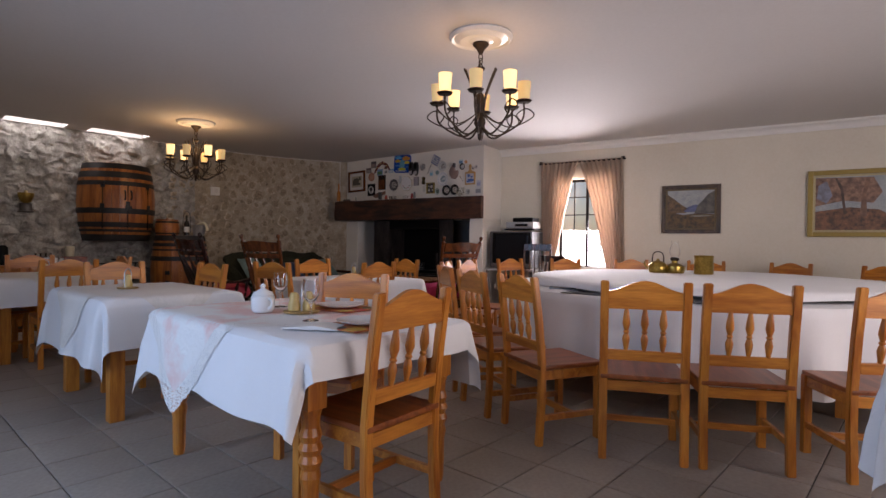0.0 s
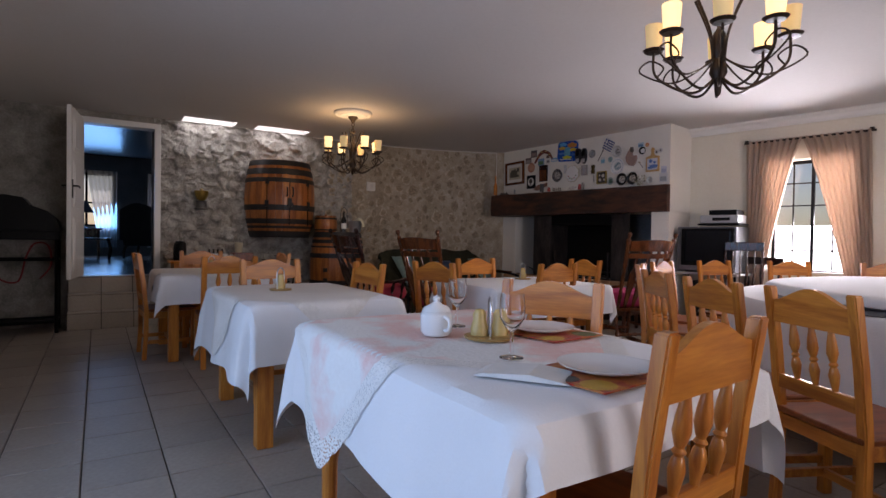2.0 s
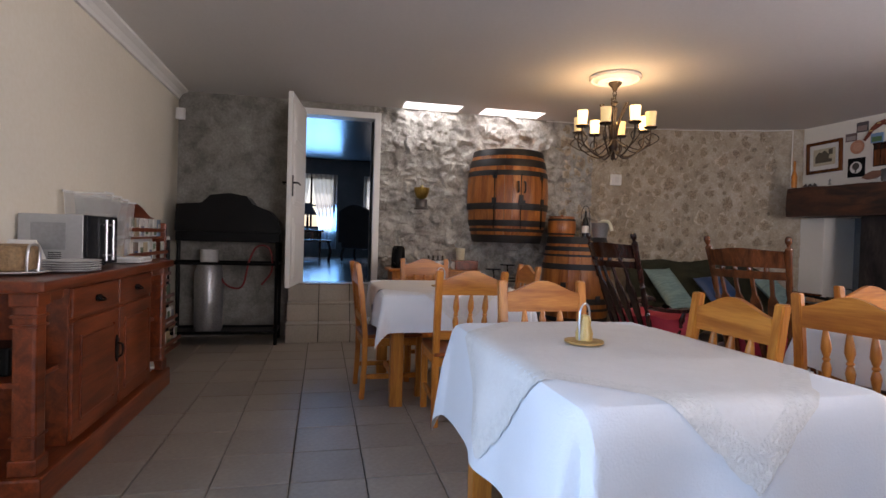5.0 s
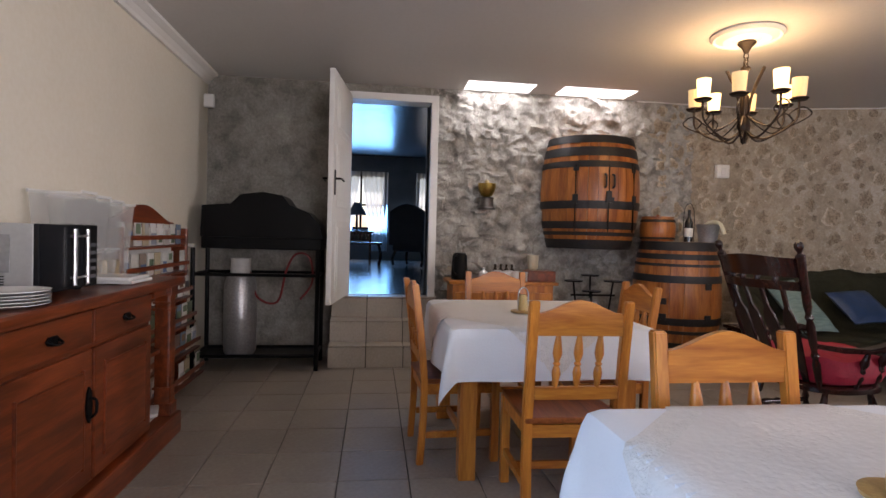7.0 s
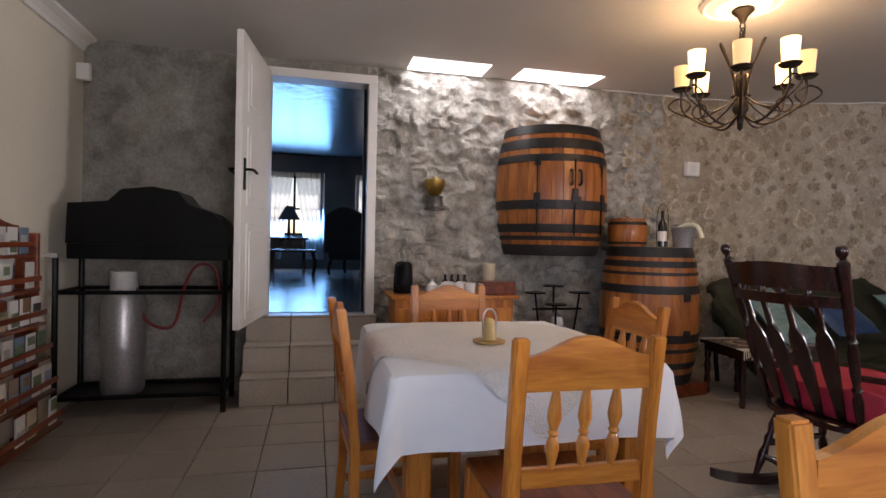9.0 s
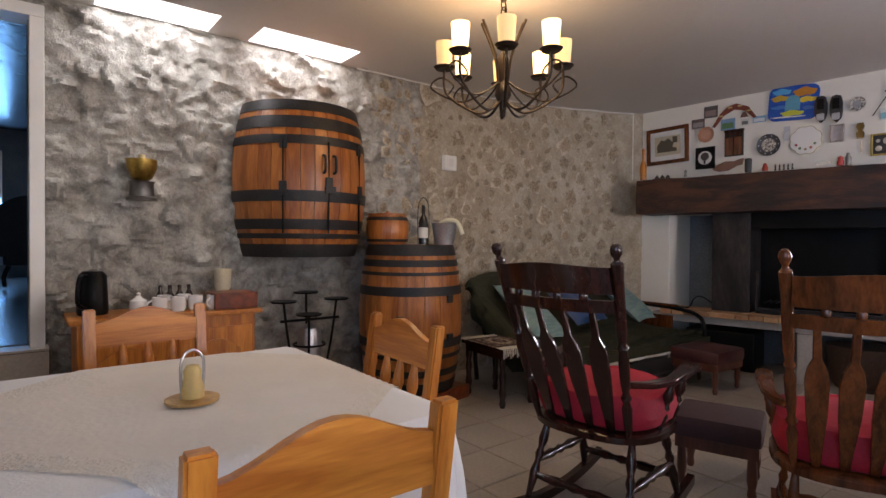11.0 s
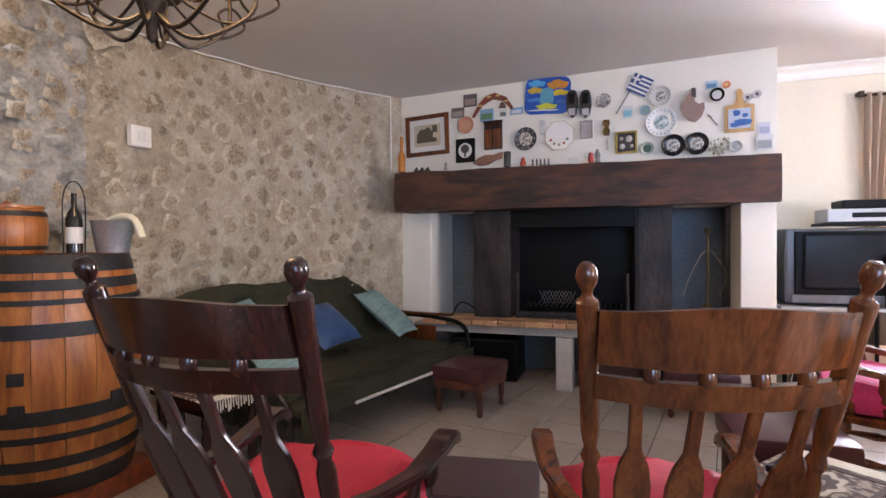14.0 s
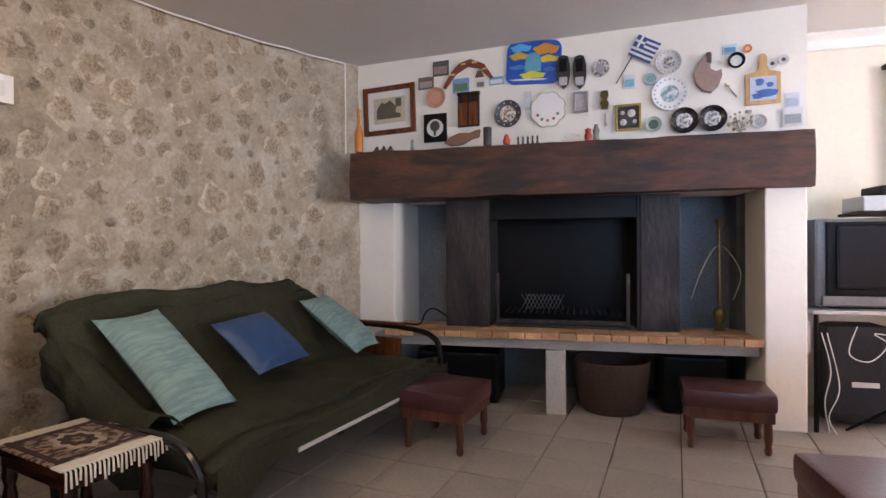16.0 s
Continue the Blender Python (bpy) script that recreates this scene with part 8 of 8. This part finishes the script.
# ---- things on the tables ----
def mill_set(x, y, z, turn, pair):
    m = pose(x, y, z, 0, 0, turn)
    t = thing("cruet_stand", "salt and pepper shakers on a small wooden tray", "shakers", m, "cruet stands")
    wd = wood("light_wood", (0.50, 0.30, 0.10), (0.36, 0.20, 0.06), 0.45)
    plathe("tray", [(0.0, 0.0), (0.068 if not pair else 0.085, 0.0), (0.07 if not pair else 0.088, 0.008), (0.0, 0.010)], wd, t, None, 28)
    xs = (-0.035, 0.035) if pair else (0.0,)
    for x in xs:
        plathe("shaker", [(0.0, 0.010), (0.030, 0.010), (0.031, 0.035), (0.022, 0.065), (0.024, 0.082), (0.016, 0.098), (0.0, 0.102)], paint(0.58, 0.40, 0.14, 0.35), t, pose(x, 0, 0), 18)
    ptube("wire_handle", bend([(0, -0.028, 0.01), (0, -0.03, 0.11), (0, 0.0, 0.14), (0, 0.03, 0.11), (0, 0.028, 0.01)], 20), 0.004, STEEL, t, 6)
    return t


mill_set(-4.85, 1.77, 0.776, 30, False)
mill_set(-7.02, 1.72, 0.776, 10, False)
mill_set(-5.04, 3.97, 0.772, 10, False)
mill_set(-2.88, 1.93, 0.776, 60, True)


def goblet(x, y, turn=0):
    t = thing("wine_glass", "clear stemmed wine glass on the table", "glass", pose(x, y, 0.776), "wine glasses")
    plathe("glass", [(0.0, 0.0), (0.036, 0.0), (0.034, 0.003), (0.006, 0.008), (0.005, 0.075), (0.02, 0.088), (0.036, 0.115), (0.038, 0.145), (0.034, 0.185), (0.0325, 0.185), (0.036, 0.145), (0.034, 0.117), (0.018, 0.092), (0.0, 0.086)], GLASS, t, None, 24)
    return t


goblet(-2.60, 1.795)
goblet(-3.14, 1.97)
sgp = thing("sugar_bowl", "white porcelain lidded sugar bowl with handles", "sugar bowl", pose(-3.02, 1.80, 0.776))
plathe("bowl", [(0.0, 0.0), (0.045, 0.0), (0.056, 0.015), (0.057, 0.075), (0.05, 0.083), (0.0, 0.083)], PORCELAIN, sgp, None, 28)
plathe("lid", [(0.052, 0.084), (0.045, 0.098), (0.02, 0.11), (0.010, 0.118), (0.014, 0.132), (0.0, 0.142)], PORCELAIN, sgp, None, 28)
for a in (0, 180):
    ptube("handle", bend([(0.054 * math.cos(radians(a)), 0, 0.07), (0.085 * math.cos(radians(a)), 0, 0.06), (0.08 * math.cos(radians(a)), 0, 0.03), (0.055 * math.cos(radians(a)), 0, 0.022)], 12), 0.007, PORCELAIN, sgp, 6)
for px, py, turn in ((-2.35, 1.90, 95), (-2.89, 2.18, 5)):
    pm = thing("place_mat", "red and orange printed place mat", "place mat", pose(px, py, 0.776, 0, 0, turn), "place mats")
    pbox("mat", (0, 0, 0.002), (0.36, 0.26, 0.004), material("printed_mat", (0.36, 0.030, 0.015), 0.4, second=(0.50, 0.16, 0.03), spread=0.08, vary=0.2, scale=16, bump=0.02), pm, 0)
    for x, y, r, c in ((-0.13, 0.08, 0.045, (0.05, 0.12, 0.03)), (0.13, -0.085, 0.042, (0.60, 0.36, 0.03)), (0.135, 0.08, 0.045, (0.05, 0.11, 0.03)), (-0.135, -0.08, 0.045, (0.58, 0.34, 0.03)), (0.15, 0.0, 0.03, (0.45, 0.02, 0.015)), (-0.15, 0.0, 0.03, (0.03, 0.03, 0.02))):
        plathe("printed_fruit", [(r, 0.0042), (r, 0.0046), (0.0, 0.005)], paint(*c, 0.4), pm, pose(x, y, 0), 14)
    dp = thing("dinner_plate", "white dinner plate on a place mat", "plate", pose(px, py, 0.7825), "dinner plates")
    plathe("plate", [(0.0, 0.0), (0.075, 0.0), (0.120, 0.014), (0.123, 0.018), (0.115, 0.017), (0.076, 0.006), (0.0, 0.006)], PORCELAIN, dp, None, 40)
nk = thing("paper_napkin", "folded white paper napkin beside the plate", "napkin", pose(-2.43, 1.70, 0.776, 0, 0, 35))
bm = bmesh.new()
slab(bm, [(-0.12, 0.0), (0.12, 0.0), (0.10, 0.006), (0.02, 0.016), (-0.10, 0.007)], 0.13)
part("napkin", bm, PAPER, nk)
kn = thing("cutlery", "steel knife lying by the plate", "cutlery", pose(-2.30, 2.07, 0.784, 0, 0, 10))
pbox("knife", (0, 0, 0.004), (0.21, 0.014, 0.004), STEEL, kn, 0.001)

# brass on the turning board
BZ = 0.853
po = thing("brass_lamp", "old brass oil lamp with a glass chimney", "oil lamp", pose(-2.50, 6.10, BZ))
plathe("font", [(0.0, 0.0), (0.09, 0.0), (0.10, 0.03), (0.095, 0.07), (0.05, 0.095), (0.03, 0.10), (0.03, 0.125), (0.0, 0.125)], BRASS, po, None, 28)
plathe("burner", [(0.0, 0.125), (0.04, 0.125), (0.045, 0.15), (0.03, 0.16), (0.0, 0.16)], IRON, po, None, 20)
plathe("chimney", [(0.028, 0.16), (0.05, 0.20), (0.053, 0.235), (0.028, 0.29), (0.034, 0.325), (0.032, 0.325), (0.026, 0.29), (0.050, 0.235), (0.047, 0.20), (0.025, 0.16)], GLASS, po, None, 24)
ke = thing("brass_kettle", "small dull brass kettle with an iron handle", "kettle", pose(-2.64, 6.02, BZ))
plathe("pot", [(0.0, 0.0), (0.08, 0.0), (0.095, 0.03), (0.09, 0.08), (0.06, 0.11), (0.02, 0.125), (0.012, 0.14), (0.0, 0.145)], BRASS, ke, None, 28)
ptube("handle", bend([(-0.06, 0, 0.10), (-0.05, 0, 0.19), (0.0, 0, 0.215), (0.05, 0, 0.19), (0.06, 0, 0.10)], 20), 0.006, IRON, ke)
ptube("spout", bend([(-0.085, 0, 0.04), (-0.13, 0, 0.07), (-0.14, 0, 0.11)], 8), 0.012, BRASS, ke, 8, taper=0.007)
co_ = thing("brass_pot", "cylindrical hammered brass pot", "pot", pose(-2.22, 6.10, BZ))
plathe("pot", [(0.0, 0.0), (0.085, 0.0), (0.09, 0.012), (0.088, 0.17), (0.093, 0.18), (0.088, 0.185), (0.083, 0.175), (0.08, 0.02), (0.0, 0.015)], BRASS, co_, None, 32)
bo = thing("magazines", "glossy magazines lying on the round table", "magazine", pose(-2.80, 4.36, 0.772, 0, 0, 30))
for k, c in enumerate(((0.32, 0.38, 0.44), (0.50, 0.45, 0.40))):
    pbox("magazine", (0.03 * k, 0.05 * k, 0.004 + 0.007 * k), (0.21, 0.29, 0.006), paint(*c, 0.2), bo, 0.001)
for x, y, turn in ((-2.42, 4.06, 0), (-1.55, 4.06, 0)):
    pm2 = thing("dark_place_mat", "dark place mat on the round table", "place mat", pose(x, y, 0.772, 0, 0, turn), "dark place mats")
    pbox("mat", (0, 0, 0.002), (0.34, 0.22, 0.004), paint(0.03, 0.03, 0.035, 0.5), pm2, 0)

# ---- lounge things ----
lt = thing("lounge_table", "dark side table in the lounge carrying a lamp", "table", pose(-15.2, 0.52, 0.599))
pbox("top", (0, 0, 0.62), (0.6, 0.7, 0.04), MAHOGANY, lt, 0.01)
for sx in (-1, 1):
    for sy in (-1, 1):
        pbox("leg", (sx * 0.24, sy * 0.28, 0.3), (0.05, 0.05, 0.6), MAHOGANY, lt)
pbox("drawer_box", (0, 0, 0.52), (0.5, 0.6, 0.16), MAHOGANY, lt)
ll = thing("table_lamp", "dark shaded table lamp against the bright window", "lamp", pose(-15.2, 0.52, 1.241))
plathe("stand", [(0.0, 0.0), (0.09, 0.0), (0.03, 0.04), (0.02, 0.35), (0.0, 0.35)], BLACK, ll)
plathe("shade", [(0.20, 0.33), (0.06, 0.58), (0.055, 0.58), (0.19, 0.33)], material("lamp_shade", (0.12, 0.15, 0.2), 0.8), ll, None, 24)


def armchair(m):
    t = thing("lounge_armchair", "dark buttoned armchair with curved legs in the lounge", "armchair", m, "lounge armchairs")
    fab = material("dark_upholstery", (0.035, 0.03, 0.035), 0.6, vary=0.3, bump=0.2)
    pbox("seat", (0, 0, 0.38), (0.62, 0.62, 0.20), fab, t, 0.06)
    bm = bmesh.new()
    slab(bm, [(-0.33, 0.40)] + [(-0.33 + 0.66 * i / 12, 1.00 + 0.14 * math.sin(math.pi * i / 12)) for i in range(13)] + [(0.33, 0.40)], 0.14, pose(0, -0.30, 0))
    part("backrest", bm, fab, t)
    for sx in (-1, 1):
        bm = bmesh.new()
        tube(bm, bend([(sx * 0.32, -0.25, 0.66), (sx * 0.34, 0.1, 0.64), (sx * 0.36, 0.26, 0.60), (sx * 0.36, 0.30, 0.50), (sx * 0.34, 0.24, 0.40)], 16), 0.05)
        part("armrest", bm, fab, t, "", True)
        for y in (-0.24, 0.24):
            ptube("leg", bend([(sx * 0.26, y, 0.30), (sx * 0.30, y * 1.15, 0.15), (sx * 0.28, y * 1.2, 0.03)], 8), 0.025, MAHOGANY, t)
    return t


armchair(pose(-14.0, 1.62, 0.599, 0, 0, 60))
armchair(pose(-14.6, -0.35, 0.599, 0, 0, -70))
cf = thing("coffee_table", "low dark coffee table with cabriole legs in the lounge", "table", pose(-13.9, 0.62, 0.599))
pbox("top", (0, 0, 0.42), (0.5, 0.8, 0.04), MAHOGANY, cf, 0.015)
for sx in (-1, 1):
    for sy in (-1, 1):
        ptube("leg", bend([(sx * 0.2, sy * 0.34, 0.40), (sx * 0.24, sy * 0.38, 0.22), (sx * 0.2, sy * 0.35, 0.02)], 8), 0.025, MAHOGANY, cf)

# dark chair and a leaning sheet by the window
wc = thing("window_chair", "dark brown wooden spindle chair beside the window", "chair", npose(0.87, 0.02, 0, 12))
pbox("seat", (0, -0.20, 0.44), (0.42, 0.40, 0.035), MAHOGANY, wc, 0.012)
for x in (-0.18, 0.18):
    rod("back_post", (x, 0.0, 0.0), (x * 1.05, 0.06, 1.12), MAHOGANY, wc)
    rod("leg", (x, -0.37, 0.0), (x, -0.36, 0.425), MAHOGANY, wc)
for x in (-0.11, -0.035, 0.035, 0.11):
    rod("spindle", (x, 0.01, 0.45), (x, 0.05, 1.04), MAHOGANY, wc, lambda l: [(0.007, 0), (0.010, l * 0.5), (0.007, l)], 8)
pbox("crest_rail", (0, 0.055, 1.085), (0.40, 0.022, 0.10), MAHOGANY, wc, 0.008)
for z in (0.14, 0.24):
    rod("stretcher", (-0.18, -0.365, z), (0.18, -0.365, z), MAHOGANY, wc)

# ---- floor tiles ----
def tile_mesh(w, d):
    bm = bmesh.new()
    h, b = 0.010, 0.004
    lo = [bm.verts.new((x * w / 2, y * d / 2, -h)) for x, y in ((-1, -1), (1, -1), (1, 1), (-1, 1))]
    md = [bm.verts.new((x * w / 2, y * d / 2, -b * 0.6)) for x, y in ((-1, -1), (1, -1), (1, 1), (-1, 1))]
    hi = [bm.verts.new((x * (w / 2 - b), y * (d / 2 - b), 0)) for x, y in ((-1, -1), (1, -1), (1, 1), (-1, 1))]
    for a, c in ((lo, md), (md, hi)):
        for i in range(4):
            bm.faces.new((a[i], a[(i + 1) % 4], c[(i + 1) % 4], c[i]))
    bm.faces.new(hi)
    me = bpy.data.meshes.new("tile")
    bm.to_mesh(me)
    bm.free()
    me.materials.append(TILE)
    return me


one_tile = tile_mesh(PX - 0.006, PY - 0.006)
rng = random.Random(5)
rest_v, rest_f = [], []
singles = 0
for i in range(-8, 29):
    for j in range(-5, 26):
        x, y = TX + (i + 0.5) * PX, TY + (j + 0.5) * PY
        if x < -9.5 or x > EAST - 0.1 or y < SOUTH - 0.15 or y > 9.2:
            continue
        near = (-9.2 < x < -3.5 and -0.4 < y < 1.6) or (-8.6 < x < -5.4 and 1.6 <= y < 6.6) or (-3.5 <= x < -0.4 and 0.9 < y < 3.2)
        if near and singles < 300:
            t = new("tile", one_tile)
            t.parent = floor
            t.matrix_basis = pose(x, y, rng.uniform(-0.0012, 0.0012), rng.uniform(-0.12, 0.12), rng.uniform(-0.12, 0.12), 0)
            singles += 1
        else:
            base = len(rest_v)
            for v in one_tile.vertices:
                rest_v.append((x + v.co.x, y + v.co.y, v.co.z + rng.uniform(-0.0004, 0.0004)))
            rest_f.extend([tuple(base + k for k in p.vertices) for p in one_tile.polygons])
me = bpy.data.meshes.new("far_tiles")
me.from_pydata(rest_v, [], rest_f)
me.materials.append(TILE)
far = new("far_tiles", me)
far.parent = floor
far["kind"] = "stuff"

# ---- stones in the bend of the west wall ----
def stone_mesh(k):
    r = random.Random(40 + k)
    bm = bmesh.new()
    n = 13
    rim, top = [], []
    for i in range(n):
        a = 2 * math.pi * i / n
        rad = 0.5 * (0.80 + 0.30 * r.random()) * (1 + 0.16 * math.cos(4 * a + k))
        rim.append(bm.verts.new((-0.02, rad * math.cos(a), rad * math.sin(a))))
        top.append(bm.verts.new((0.006 + 0.006 * r.random(), 0.86 * rad * math.cos(a), 0.86 * rad * math.sin(a))))
    mid = bm.verts.new((0.011, 0, 0))
    for i in range(n):
        j = (i + 1) % n
        bm.faces.new((rim[i], rim[j], top[j], top[i]))
        bm.faces.new((top[i], top[j], mid))
    me = bpy.data.meshes.new("stone")
    bm.to_mesh(me)
    bm.free()
    me.polygons.foreach_set("use_smooth", [True] * len(me.polygons))
    me.materials.append(FIELD)
    return me


kinds = [stone_mesh(k) for k in range(9)]
rng = random.Random(11)
placed = []
for _ in range(13000):
    y, z = rng.uniform(3.75, 6.40), rng.uniform(0.05, 2.58)
    w = rng.uniform(0.125, 0.215) if len(placed) < 165 else rng.uniform(0.06, 0.12)
    if y < 4.3 and rng.random() < 0.5:
        continue
    if abs(y - 4.46) < 0.16 and abs(z - 1.94) < 0.16:
        continue
    if any((y - a) ** 2 + (z - b) ** 2 < (0.49 * (w + c) + 0.008) ** 2 for a, b, c in placed):
        continue
    placed.append((y, z, w))
    if len(placed) >= 296:
        break
for y, z, w in placed:
    st = new("stone", rng.choice(kinds))
    st.parent = wall_bend
    slope = math.degrees(math.atan((wall_x(y + 0.05) - wall_x(y - 0.05)) / 0.1))
    rough = max(0.22, 1 - (y - 4.15) * 1.4) if y > 4.15 else 1.0
    st.matrix_basis = pose(wall_x(y) + stone_relief(y, z, rough) - 0.001, y, z, 0, 0, -slope) @ pose(0, 0, 0, rng.uniform(-35, 35)) @ Matrix.Diagonal((rng.uniform(0.2, 0.5), w * rng.uniform(0.85, 1.15), w * rng.uniform(1.0, 1.4), 1))
